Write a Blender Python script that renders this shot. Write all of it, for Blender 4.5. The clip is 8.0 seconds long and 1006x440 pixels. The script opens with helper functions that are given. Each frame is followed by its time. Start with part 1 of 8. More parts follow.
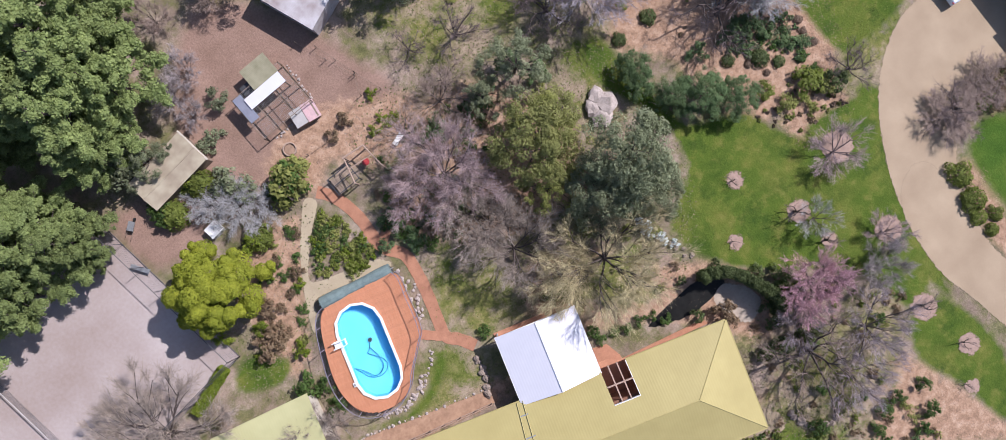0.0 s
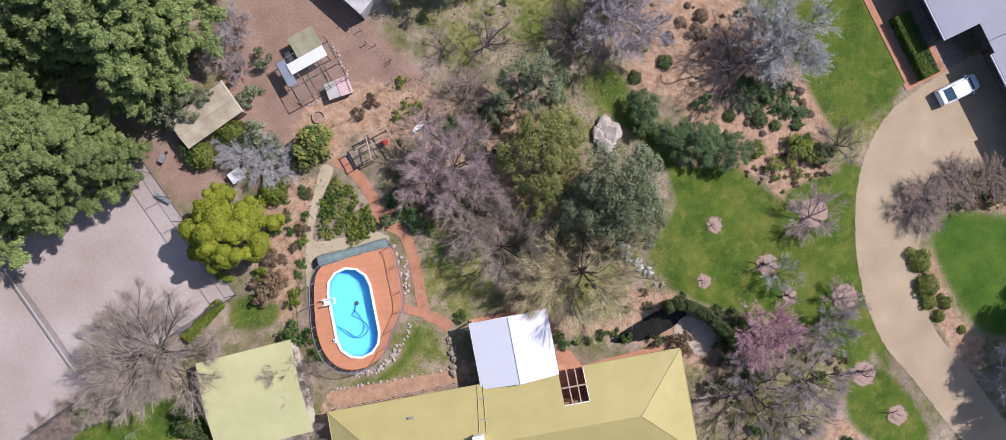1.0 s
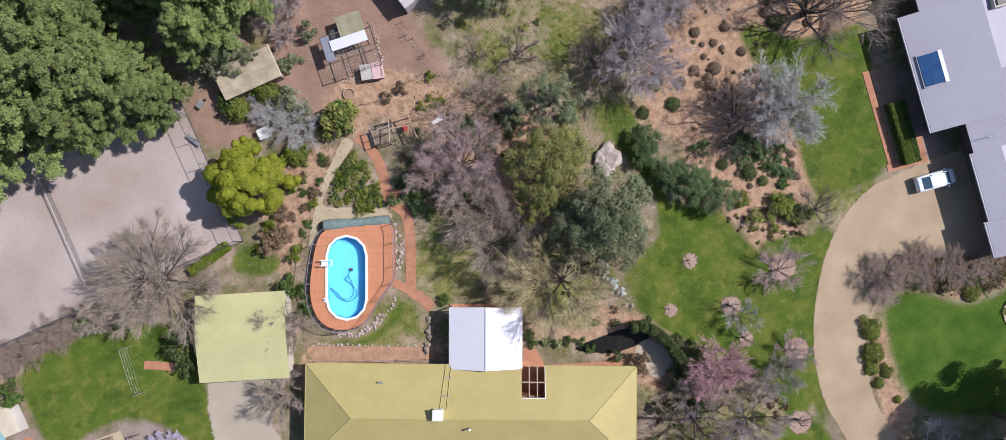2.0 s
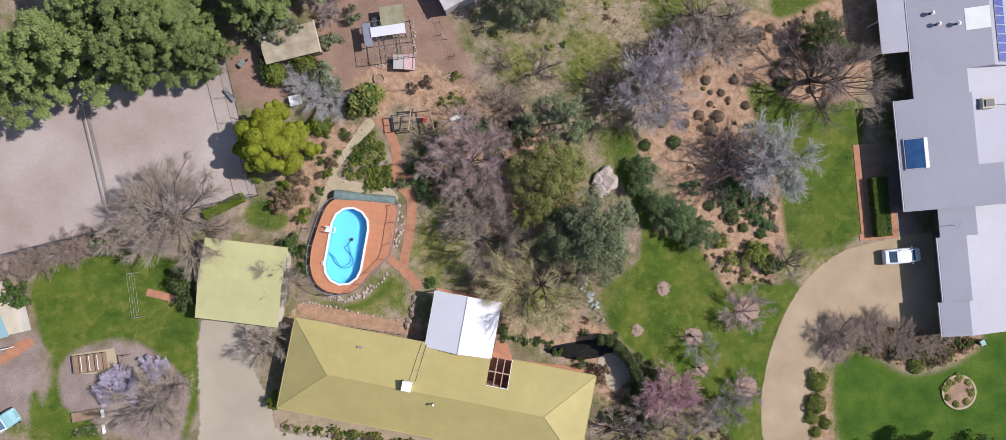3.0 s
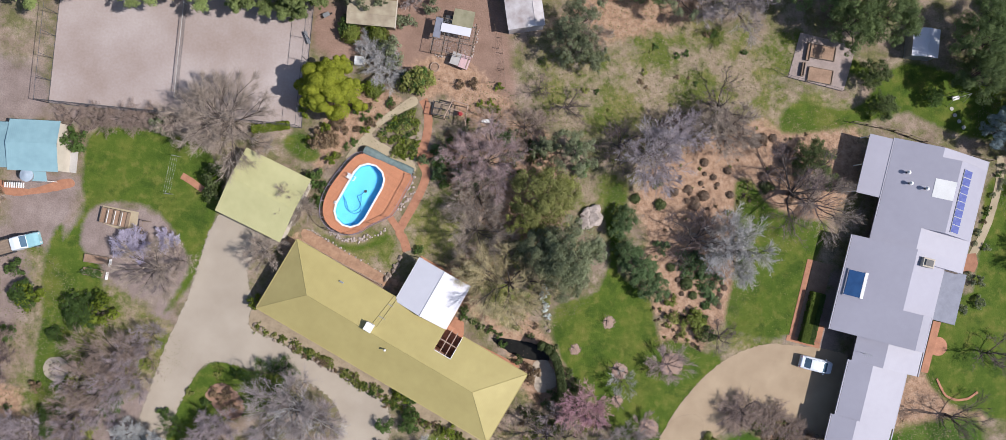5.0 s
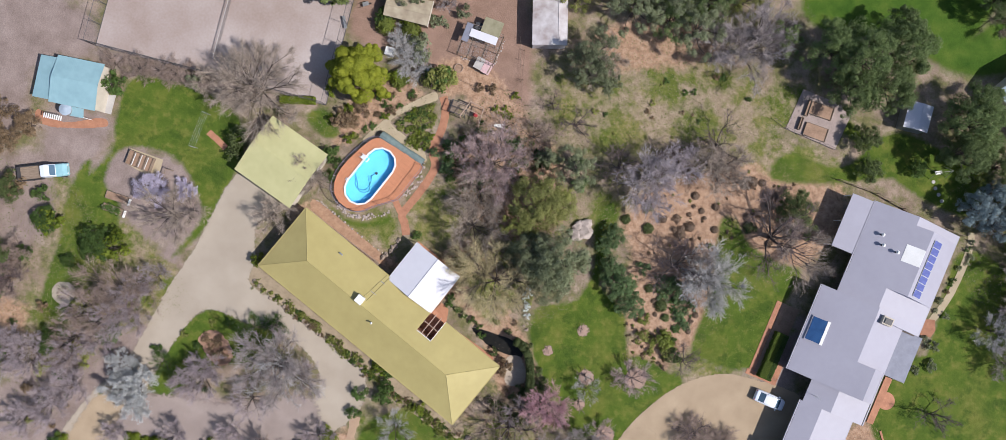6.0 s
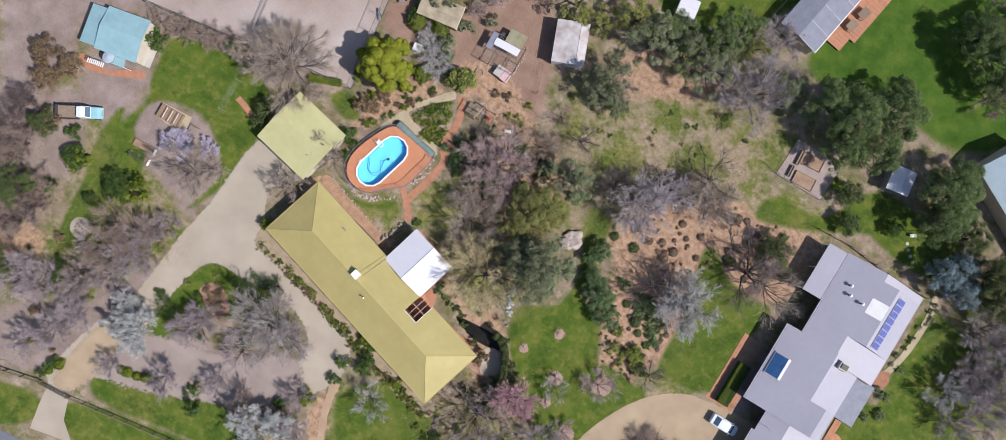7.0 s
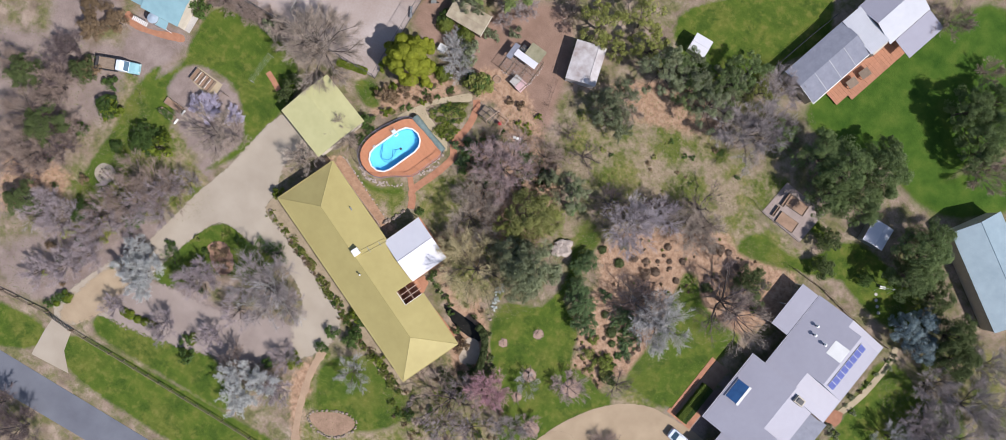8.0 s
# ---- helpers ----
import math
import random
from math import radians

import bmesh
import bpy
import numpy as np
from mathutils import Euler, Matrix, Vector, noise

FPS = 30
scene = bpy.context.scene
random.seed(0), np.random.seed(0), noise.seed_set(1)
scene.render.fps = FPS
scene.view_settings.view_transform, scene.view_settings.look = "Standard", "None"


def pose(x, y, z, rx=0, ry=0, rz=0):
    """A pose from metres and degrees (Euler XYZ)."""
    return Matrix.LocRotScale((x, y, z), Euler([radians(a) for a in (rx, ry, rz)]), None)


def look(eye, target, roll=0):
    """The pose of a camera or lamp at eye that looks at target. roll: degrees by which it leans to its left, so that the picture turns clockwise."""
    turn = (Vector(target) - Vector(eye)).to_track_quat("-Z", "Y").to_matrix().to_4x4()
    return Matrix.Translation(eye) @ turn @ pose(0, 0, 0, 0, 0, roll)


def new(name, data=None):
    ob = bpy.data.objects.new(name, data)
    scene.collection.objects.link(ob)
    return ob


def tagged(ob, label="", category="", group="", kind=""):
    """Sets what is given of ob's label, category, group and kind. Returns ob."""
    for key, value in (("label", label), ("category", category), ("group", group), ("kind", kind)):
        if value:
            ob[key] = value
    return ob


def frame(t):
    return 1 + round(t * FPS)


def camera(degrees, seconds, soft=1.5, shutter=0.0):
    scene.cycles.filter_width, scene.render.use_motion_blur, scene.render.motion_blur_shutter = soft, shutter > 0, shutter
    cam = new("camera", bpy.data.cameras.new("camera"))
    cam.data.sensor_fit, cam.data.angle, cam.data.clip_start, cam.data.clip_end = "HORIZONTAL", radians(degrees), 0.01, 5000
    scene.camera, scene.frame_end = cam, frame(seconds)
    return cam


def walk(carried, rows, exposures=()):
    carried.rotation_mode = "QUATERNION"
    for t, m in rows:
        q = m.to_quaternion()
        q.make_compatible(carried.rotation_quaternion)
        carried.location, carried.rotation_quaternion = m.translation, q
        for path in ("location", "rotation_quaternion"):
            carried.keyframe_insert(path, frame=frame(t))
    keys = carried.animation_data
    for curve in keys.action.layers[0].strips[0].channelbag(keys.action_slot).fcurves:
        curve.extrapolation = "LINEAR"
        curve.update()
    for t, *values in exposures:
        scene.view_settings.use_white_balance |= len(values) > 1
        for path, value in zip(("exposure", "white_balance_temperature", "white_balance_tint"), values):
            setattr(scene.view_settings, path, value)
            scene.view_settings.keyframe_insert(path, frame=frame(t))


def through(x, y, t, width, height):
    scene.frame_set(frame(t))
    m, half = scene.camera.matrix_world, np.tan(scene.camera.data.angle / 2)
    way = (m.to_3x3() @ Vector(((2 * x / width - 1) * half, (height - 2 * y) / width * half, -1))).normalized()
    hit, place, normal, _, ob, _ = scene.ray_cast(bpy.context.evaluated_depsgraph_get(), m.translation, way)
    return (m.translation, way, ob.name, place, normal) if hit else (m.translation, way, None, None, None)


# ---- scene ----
cam = camera(75.09, 8.0, soft=0.7)
# seconds, x, y, height, heading, and the small tilts about the camera's own axes
ROWS = [
    (0.0, -1.795, 1.603, 61.802, -37.646, 0.713, -0.845),
    (0.5, -1.626, 1.308, 64.493, -31.961, 0.713, -0.845),
    (1.0, -1.432, 1.038, 67.190, -26.378, 0.713, -0.845),
    (1.5, -1.215, 0.794, 69.896, -20.902, 0.713, -0.845),
    (2.0, -0.978, 0.575, 72.612, -15.534, 0.713, -0.845),
    (2.5, -0.723, 0.382, 75.339, -10.279, 0.713, -0.845),
    (3.0, -0.453, 0.215, 78.082, -5.139, 0.713, -0.845),
    (3.5, -0.170, 0.073, 80.840, -0.116, 0.713, -0.845),
    (4.0, 0.123, -0.044, 83.617, 4.786, 0.713, -0.845),
    (4.5, 0.424, -0.135, 86.413, 9.563, 0.713, -0.845),
    (5.0, 0.730, -0.200, 89.230, 14.215, 0.713, -0.845),
    (5.5, 1.037, -0.241, 92.072, 18.737, 0.713, -0.845),
    (6.0, 1.345, -0.257, 94.939, 23.126, 0.713, -0.845),
    (6.5, 1.650, -0.246, 97.834, 27.379, 0.713, -0.845),
    (7.0, 1.949, -0.210, 100.758, 31.495, 0.713, -0.845),
    (7.5, 2.241, -0.151, 103.713, 35.469, 0.713, -0.845),
    (8.0, 2.522, -0.065, 106.702, 39.299, 0.713, -0.845),
]
walk(cam, [(t, pose(x, y, z, 0, 0, yaw) @ pose(0, 0, 0, pitch) @ pose(0, 0, 0, 0, lean)) for t, x, y, z, yaw, pitch, lean in ROWS], exposures=[(0.0, 0.38, 6100, 20), (1.5, 0.32, 6250, 17), (3.0, 0.22, 6400, 14), (8.0, 0.25, 6400, 14)])

# ---- daylight ----
SUN_ELEVATION, SUN_AZIMUTH = 47.0, 2.0  # degrees; azimuth counted from +x towards +y
world = bpy.data.worlds.new("sky")
scene.world = world
world.use_nodes = True
wn = world.node_tree.nodes
sky = wn.new("ShaderNodeTexSky")
sky.sky_type = "NISHITA"
sky.sun_disc = False
sky.sun_elevation = radians(SUN_ELEVATION)
sky.sun_rotation = radians(90 - SUN_AZIMUTH)
wn["Background"].inputs["Strength"].default_value = 0.1
world.node_tree.links.new(sky.outputs["Color"], wn["Background"].inputs["Color"])
sun = new("sun", bpy.data.lights.new("sun", "SUN"))
sun.data.energy, sun.data.angle, sun.data.color = 4.5, radians(0.5), (1.0, 0.965, 0.91)
sun_dir = Vector((math.cos(radians(SUN_AZIMUTH)) * math.cos(radians(SUN_ELEVATION)), math.sin(radians(SUN_AZIMUTH)) * math.cos(radians(SUN_ELEVATION)), math.sin(radians(SUN_ELEVATION))))
sun.matrix_world = look(sun_dir * 300, (0, 0, 0))


# ---- materials ----
def material(name, colour, dark=None, rough=0.85, metal=0.0, size=1.0, fine=12.0, bump=0.25, depth=0.03, per_piece=0.0, spec=0.3, streak=None, speckle=0.5):
    """A surface whose colour wanders between two tones at a coarse and a fine scale, with relief."""
    m = bpy.data.materials.new(name)
    m.use_nodes = True
    n, l = m.node_tree.nodes, m.node_tree.links
    b = n["Principled BSDF"]
    b.inputs["Roughness"].default_value = rough
    b.inputs["Metallic"].default_value = metal
    b.inputs["Specular IOR Level"].default_value = spec
    dark = dark or tuple(c * 0.7 for c in colour)
    co = n.new("ShaderNodeTexCoord")
    vec = co.outputs["Object"]
    if streak:
        mp = n.new("ShaderNodeMapping")
        mp.inputs["Scale"].default_value = streak
        l.new(vec, mp.inputs["Vector"])
        vec = mp.outputs["Vector"]
    big, small = n.new("ShaderNodeTexNoise"), n.new("ShaderNodeTexNoise")
    big.inputs["Scale"].default_value, big.inputs["Detail"].default_value = 1.0 / size, 5
    small.inputs["Scale"].default_value, small.inputs["Detail"].default_value = fine, 3
    l.new(vec, big.inputs["Vector"])
    l.new(vec, small.inputs["Vector"])
    add = n.new("ShaderNodeMath")
    add.operation = "MULTIPLY_ADD"
    l.new(small.outputs["Fac"], add.inputs[0])
    add.inputs[1].default_value = speckle
    l.new(big.outputs["Fac"], add.inputs[2])
    mr = n.new("ShaderNodeMapRange")
    middle, reach = 0.5 + 0.5 * speckle, 0.22 + 0.1 * speckle
    mr.inputs["From Min"].default_value, mr.inputs["From Max"].default_value = middle - reach, middle + reach
    l.new(add.outputs[0], mr.inputs["Value"])
    mix = n.new("ShaderNodeMix")
    mix.data_type = "RGBA"
    mix.inputs["A"].default_value, mix.inputs["B"].default_value = (*dark, 1), (*colour, 1)
    l.new(mr.outputs[0], mix.inputs["Factor"])
    out = mix.outputs["Result"]
    if per_piece:
        g, o = n.new("ShaderNodeNewGeometry"), n.new("ShaderNodeObjectInfo")
        s = n.new("ShaderNodeMath")
        s.operation = "ADD"
        l.new(g.outputs["Random Per Island"], s.inputs[0])
        l.new(o.outputs["Random"], s.inputs[1])
        r = n.new("ShaderNodeMapRange")
        r.inputs["From Max"].default_value = 2.0
        r.inputs["To Min"].default_value, r.inputs["To Max"].default_value = 1 - per_piece, 1 + per_piece
        l.new(s.outputs[0], r.inputs["Value"])
        hsv = n.new("ShaderNodeHueSaturation")
        l.new(r.outputs[0], hsv.inputs["Value"])
        l.new(out, hsv.inputs["Color"])
        out = hsv.outputs["Color"]
    l.new(out, b.inputs["Base Color"])
    if bump:
        bp = n.new("ShaderNodeBump")
        bp.inputs["Strength"].default_value, bp.inputs["Distance"].default_value = bump, depth
        l.new(add.outputs[0], bp.inputs["Height"])
        l.new(bp.outputs["Normal"], b.inputs["Normal"])
    return m


def leaf_material(name, colour, dark, through=0.38, vary=0.35):
    """Leaves: matt, a little light passes through them, each leaf of its own tone."""
    m = material(name, colour, dark, rough=0.7, size=1.2, fine=5.0, bump=0, per_piece=vary, spec=0.25)
    n, l = m.node_tree.nodes, m.node_tree.links
    b, out = n["Principled BSDF"], n["Material Output"]
    tr, mx = n.new("ShaderNodeBsdfTranslucent"), n.new("ShaderNodeMixShader")
    mx.inputs["Fac"].default_value = through
    l.new(b.inputs["Base Color"].links[0].from_socket, tr.inputs["Color"])
    l.new(b.outputs["BSDF"], mx.inputs[1])
    l.new(tr.outputs["BSDF"], mx.inputs[2])
    l.new(mx.outputs[0], out.inputs["Surface"])
    return m


def ribbed(name, colour, dark, rough, spec, spacing, axis="X", metal=0.0, size=3.0, bump=0.1):
    """Roll-formed roof sheeting: shallow ribs across one axis, faint weathering in blotches."""
    m = material(name, colour, dark, rough=rough, size=size, fine=1.2, bump=0, spec=spec, metal=metal)
    n, l = m.node_tree.nodes, m.node_tree.links
    co, w, bp = n.new("ShaderNodeTexCoord"), n.new("ShaderNodeTexWave"), n.new("ShaderNodeBump")
    w.bands_direction = axis
    w.inputs["Scale"].default_value = 0.314 / spacing
    l.new(co.outputs["Object"], w.inputs["Vector"])
    bp.inputs["Strength"].default_value, bp.inputs["Distance"].default_value = bump, 0.03
    l.new(w.outputs["Fac"], bp.inputs["Height"])
    l.new(bp.outputs["Normal"], n["Principled BSDF"].inputs["Normal"])
    return m


GRAVEL = material("gravel", (0.405, 0.315, 0.215), (0.30, 0.225, 0.15), rough=0.95, size=3.0, fine=9.0, bump=0.3, speckle=0.35)
PALE_GRAVEL = material("pale_gravel", (0.405, 0.352, 0.285), (0.31, 0.262, 0.208), rough=0.95, size=5.0, fine=9.0, bump=0.3, speckle=0.3)
COURT = material("court_surface", (0.43, 0.375, 0.36), (0.27, 0.205, 0.175), rough=0.95, size=9.0, fine=3.0, bump=0.15, speckle=0.25)
SAND_PATH = material("sandy_path", (0.43, 0.36, 0.25), (0.33, 0.27, 0.18), rough=0.95, size=2.0, fine=8.0)
RUSSET_DIRT = material("russet_dirt", (0.42, 0.30, 0.205), (0.30, 0.205, 0.14), rough=0.95, size=2.0, fine=7.0)
PAVER = material("terracotta_paver", (0.44, 0.215, 0.13), (0.30, 0.14, 0.085), size=0.8, fine=8, per_piece=0.25)
ASPHALT = material("asphalt", (0.16, 0.17, 0.20), (0.115, 0.12, 0.145), rough=0.9, size=4.0, fine=8.0)
CONCRETE = material("concrete", (0.48, 0.46, 0.44), (0.36, 0.34, 0.32), size=1.5, fine=9)
DECKING = material("oiled_decking", (0.50, 0.225, 0.125), (0.42, 0.175, 0.09), rough=0.6, size=0.9, fine=6, per_piece=0.09, streak=(1, 6, 1))
PALE_ROOF = ribbed("pale_grey_steel_sheet", (0.47, 0.48, 0.52), (0.41, 0.42, 0.46), 0.45, 0.3, 0.25, size=4)
YELLOW_ROOF = ribbed("cream_khaki_steel_sheet", (0.395, 0.335, 0.138), (0.345, 0.29, 0.116), 0.45, 0.35, 0.25)
LEMON_ROOF = ribbed("pale_cream_steel_sheet", (0.455, 0.44, 0.23), (0.39, 0.375, 0.19), 0.45, 0.35, 0.25)
GREY_ROOF = ribbed("pale_zinc_steel_sheet", (0.33, 0.325, 0.385), (0.295, 0.29, 0.345), 0.5, 0.3, 0.25, size=6, bump=0.035)
# Wall tone with the shade under the eaves put into it.
SHADE_TONED_WALL = material("shade_toned_wall", (0.15, 0.12, 0.105), (0.1, 0.08, 0.07), size=0.6, fine=14)
WHITE_ROOF = ribbed("white_steel_sheet", (0.62, 0.62, 0.67), (0.57, 0.57, 0.62), 0.45, 0.3, 0.25, size=6)
TEAL_ROOF = ribbed("pale_teal_steel_sheet", (0.26, 0.42, 0.46), (0.2, 0.33, 0.37), 0.5, 0.3, 0.25)
RUST_ROOF = ribbed("weathered_iron_sheet", (0.58, 0.57, 0.59), (0.29, 0.24, 0.23), 0.7, 0.2, 0.12, size=2.6)
BRICK = material("brown_brick_wall", (0.30, 0.16, 0.10), (0.2, 0.1, 0.07), size=0.6, fine=14)
RENDER = material("cream_render_wall", (0.55, 0.50, 0.42), (0.45, 0.40, 0.33), size=1.0, fine=10)
WHITE = material("white_paint", (0.78, 0.78, 0.77), (0.68, 0.68, 0.66), rough=0.5, size=1.0, fine=8, bump=0.08)
DARK_METAL = material("dark_metal", (0.07, 0.07, 0.075), (0.035, 0.035, 0.04), rough=0.5, size=0.5, fine=8, bump=0.05)
GREY_METAL = material("galvanised_steel", (0.45, 0.46, 0.47), (0.33, 0.34, 0.35), rough=0.45, metal=0.6, size=0.5, fine=8, bump=0.05)
OLD_WOOD = material("weathered_wood", (0.26, 0.20, 0.15), (0.14, 0.105, 0.08), size=0.5, fine=9, streak=(1, 6, 6), per_piece=0.2)
PALE_WOOD = material("pale_weathered_wood", (0.42, 0.31, 0.24), (0.3, 0.21, 0.16), size=0.5, fine=9, streak=(1, 6, 6))
BARK = material("bark", (0.115, 0.09, 0.08), (0.055, 0.042, 0.038), size=0.3, fine=9, bump=0.5)
TWIG_GREY = material("grey_twigs", (0.42, 0.37, 0.365), (0.28, 0.24, 0.235), size=0.8, fine=6, bump=0, per_piece=0.3)
TWIG_HAZE = material("pale_mauve_twigs", (0.48, 0.43, 0.45), (0.35, 0.305, 0.325), size=0.8, fine=6, bump=0, per_piece=0.25)
TWIG_MAUVE = material("mauve_twigs", (0.39, 0.33, 0.345), (0.26, 0.215, 0.225), size=0.8, fine=6, bump=0, per_piece=0.25)
TWIG_BROWN = material("brown_twigs", (0.34, 0.26, 0.215), (0.2, 0.15, 0.125), size=0.8, fine=6, bump=0, per_piece=0.3)
TWIG_DARK = material("dark_twigs", (0.165, 0.125, 0.125), (0.095, 0.07, 0.07), size=0.8, fine=6, bump=0, per_piece=0.25)
TWIG_TAN = material("tan_twigs", (0.40, 0.33, 0.275), (0.27, 0.22, 0.18), size=0.8, fine=6, bump=0, per_piece=0.25)
TWIG_OLIVE = material("olive_twigs", (0.56, 0.48, 0.285), (0.41, 0.35, 0.19), size=0.8, fine=6, bump=0, per_piece=0.3)
TWIG_WHITE = material("pale_twigs", (0.44, 0.43, 0.42), (0.31, 0.30, 0.295), size=0.8, fine=6, bump=0, per_piece=0.25)
TWIG_ROSE = material("rose_grey_twigs", (0.43, 0.325, 0.32), (0.29, 0.215, 0.21), size=0.8, fine=6, bump=0, per_piece=0.25)
TWIG_PINK = material("rosy_twigs", (0.56, 0.34, 0.38), (0.4, 0.23, 0.26), size=0.8, fine=6, bump=0, per_piece=0.3)
LEAF_PINE = leaf_material("pine_needles", (0.275, 0.335, 0.12), (0.155, 0.205, 0.072))
LEAF_CONIFER = leaf_material("conifer_leaves", (0.2, 0.265, 0.10), (0.1, 0.145, 0.055))
LEAF_WATTLE = leaf_material("wattle_leaves", (0.35, 0.375, 0.04), (0.22, 0.26, 0.026))
LEAF_GUM = leaf_material("gum_leaves", (0.33, 0.345, 0.10), (0.18, 0.2, 0.055))
LEAF_SAGE = leaf_material("olive_gum_leaves", (0.325, 0.335, 0.115), (0.175, 0.19, 0.06))
LEAF_TEAL = leaf_material("teal_green_leaves", (0.16, 0.24, 0.10), (0.085, 0.135, 0.055))
LEAF_BLUE = leaf_material("blue_green_leaves", (0.27, 0.30, 0.178), (0.15, 0.175, 0.095))
LEAF_DARK = leaf_material("dark_green_leaves", (0.14, 0.18, 0.065), (0.07, 0.095, 0.033))
LEAF_MID = leaf_material("mid_green_leaves", (0.11, 0.18, 0.045), (0.05, 0.09, 0.02))
LEAF_FRESH = leaf_material("fresh_green_leaves", (0.22, 0.27, 0.03), (0.1, 0.15, 0.015))
LEAF_OLIVE = leaf_material("olive_leaves", (0.21, 0.25, 0.05), (0.11, 0.14, 0.028))
LEAF_BROWN = leaf_material("dry_brown_leaves", (0.30, 0.215, 0.13), (0.17, 0.12, 0.075))
BLOSSOM = leaf_material("white_blossom", (0.58, 0.59, 0.58), (0.36, 0.36, 0.355))
LILAC = leaf_material("lilac_blossom", (0.72, 0.67, 0.78), (0.52, 0.47, 0.6))
LEAF_MOUND = leaf_material("lavender_stalks", (0.30, 0.22, 0.16), (0.19, 0.135, 0.10))
SOIL = material("mulch_soil", (0.35, 0.235, 0.165), (0.215, 0.14, 0.095), rough=0.95, size=1.4, fine=4, bump=0.6, depth=0.06)
DRY_SOIL = material("dry_soil", (0.37, 0.295, 0.205), (0.225, 0.175, 0.115), rough=0.95, size=1.4, fine=4, bump=0.6, depth=0.06)
BROWN_ROCK = material("brown_rock", (0.34, 0.27, 0.22), (0.19, 0.15, 0.12), size=0.5, fine=7, bump=0.6, depth=0.06)
ROCK = material("pale_rock", (0.47, 0.40, 0.365), (0.27, 0.23, 0.205), size=0.5, fine=7, bump=0.6, depth=0.06)


# ---- building helpers ----
def mesh_of(name, bm):
    me = bpy.data.meshes.new(name)
    bmesh.ops.recalc_face_normals(bm, faces=bm.faces)
    bm.to_mesh(me)
    bm.free()
    return me


def part(name, bm, mat, parent, label="", m=None):
    """One mesh object under a thing or a part, from a bmesh or from a mesh made before."""
    me = mesh_of(name, bm) if isinstance(bm, bmesh.types.BMesh) else bm
    if not me.materials:
        me.materials.append(mat)
    ob = new(name, me)
    ob.parent = parent
    if mat is not None and me.materials[0] != mat:
        ob.material_slots[0].link = "OBJECT"
        ob.material_slots[0].material = mat
    if m is not None:
        ob.matrix_basis = m
    return tagged(ob, label)


def thing(name, label, category, x=0.0, y=0.0, z=0.0, turn=0.0, group="", kind=""):
    ob = new(name)
    ob.matrix_basis = pose(x, y, z, 0, 0, turn)
    return tagged(ob, label, category, group, kind)


def lone(name, bm, mat, label, category, x=0.0, y=0.0, z=0.0, turn=0.0, group="", kind=""):
    """A thing of a single mesh."""
    me = mesh_of(name, bm) if isinstance(bm, bmesh.types.BMesh) else bm
    if not me.materials:
        me.materials.append(mat)
    ob = new(name, me)
    ob.matrix_basis = pose(x, y, z, 0, 0, turn)
    return tagged(ob, label, category, group, kind)


def box(x0, x1, y0, y1, z0, z1, bevel=0.0, bm=None):
    bm = bm or bmesh.new()
    r = bmesh.ops.create_cube(bm, size=1.0, matrix=Matrix.LocRotScale(((x0 + x1) / 2, (y0 + y1) / 2, (z0 + z1) / 2), None, (abs(x1 - x0), abs(y1 - y0), abs(z1 - z0))))
    if bevel:
        edges = {e for v in r["verts"] for e in v.link_edges}
        bmesh.ops.bevel(bm, geom=list(edges), offset=bevel, segments=2, affect="EDGES", profile=0.5)
    return bm


def tube(p0, p1, r0, r1=None, n=8, bm=None, caps=True):
    bm = bm or bmesh.new()
    p0, p1 = Vector(p0), Vector(p1)
    d = p1 - p0
    q = d.to_track_quat("Z", "Y")
    bmesh.ops.create_cone(bm, cap_ends=caps, segments=n, radius1=r0, radius2=r0 if r1 is None else r1, depth=d.length, matrix=Matrix.LocRotScale((p0 + p1) / 2, q, None))
    return bm


def slab(points, thick, bm=None):
    """A plate: the polygon given is its upper face, the lower one lies thick below it."""
    bm = bm or bmesh.new()
    top = [bm.verts.new(p) for p in points]
    low = [bm.verts.new((p[0], p[1], p[2] - thick)) for p in points]
    bm.faces.new(top)
    bm.faces.new(low[::-1])
    for i in range(len(top)):
        j = (i + 1) % len(top)
        bm.faces.new((top[i], low[i], low[j], top[j]))
    return bm


def smooth_loop(points, steps=6, closed=True):
    """A rounded line through a few points."""
    p = np.array(points, float)
    n = len(p)
    out = []
    for i in range(n if closed else n - 1):
        if closed:
            a, b, c, d = p[(i - 1) % n], p[i], p[(i + 1) % n], p[(i + 2) % n]
        else:
            a, b, c, d = p[max(i - 1, 0)], p[i], p[i + 1], p[min(i + 2, n - 1)]
        for k in range(steps):
            t = k / steps
            out.append(0.5 * (2 * b + (c - a) * t + (2 * a - 5 * b + 4 * c - d) * t * t + (3 * b - a - 3 * c + d) * t ** 3))
    if not closed:
        out.append(p[-1])
    return np.array(out)


def ragged(loop, amount, seed, step=0.35):
    """The same outline, resampled and with a slightly uneven edge."""
    pts = []
    n = len(loop)
    for i in range(n):
        a, b = loop[i], loop[(i + 1) % n]
        k = max(1, int(np.linalg.norm(b - a) / step))
        for j in range(k):
            pts.append(a + (b - a) * j / k)
    out = []
    for x, y in pts:
        v = noise.noise_vector((x * 0.5 + seed, y * 0.5, 0.3)) + 0.6 * noise.noise_vector((x * 1.9, y * 1.9 + seed, 1.7))
        out.append((x + amount * v.x, y + amount * v.y))
    return out


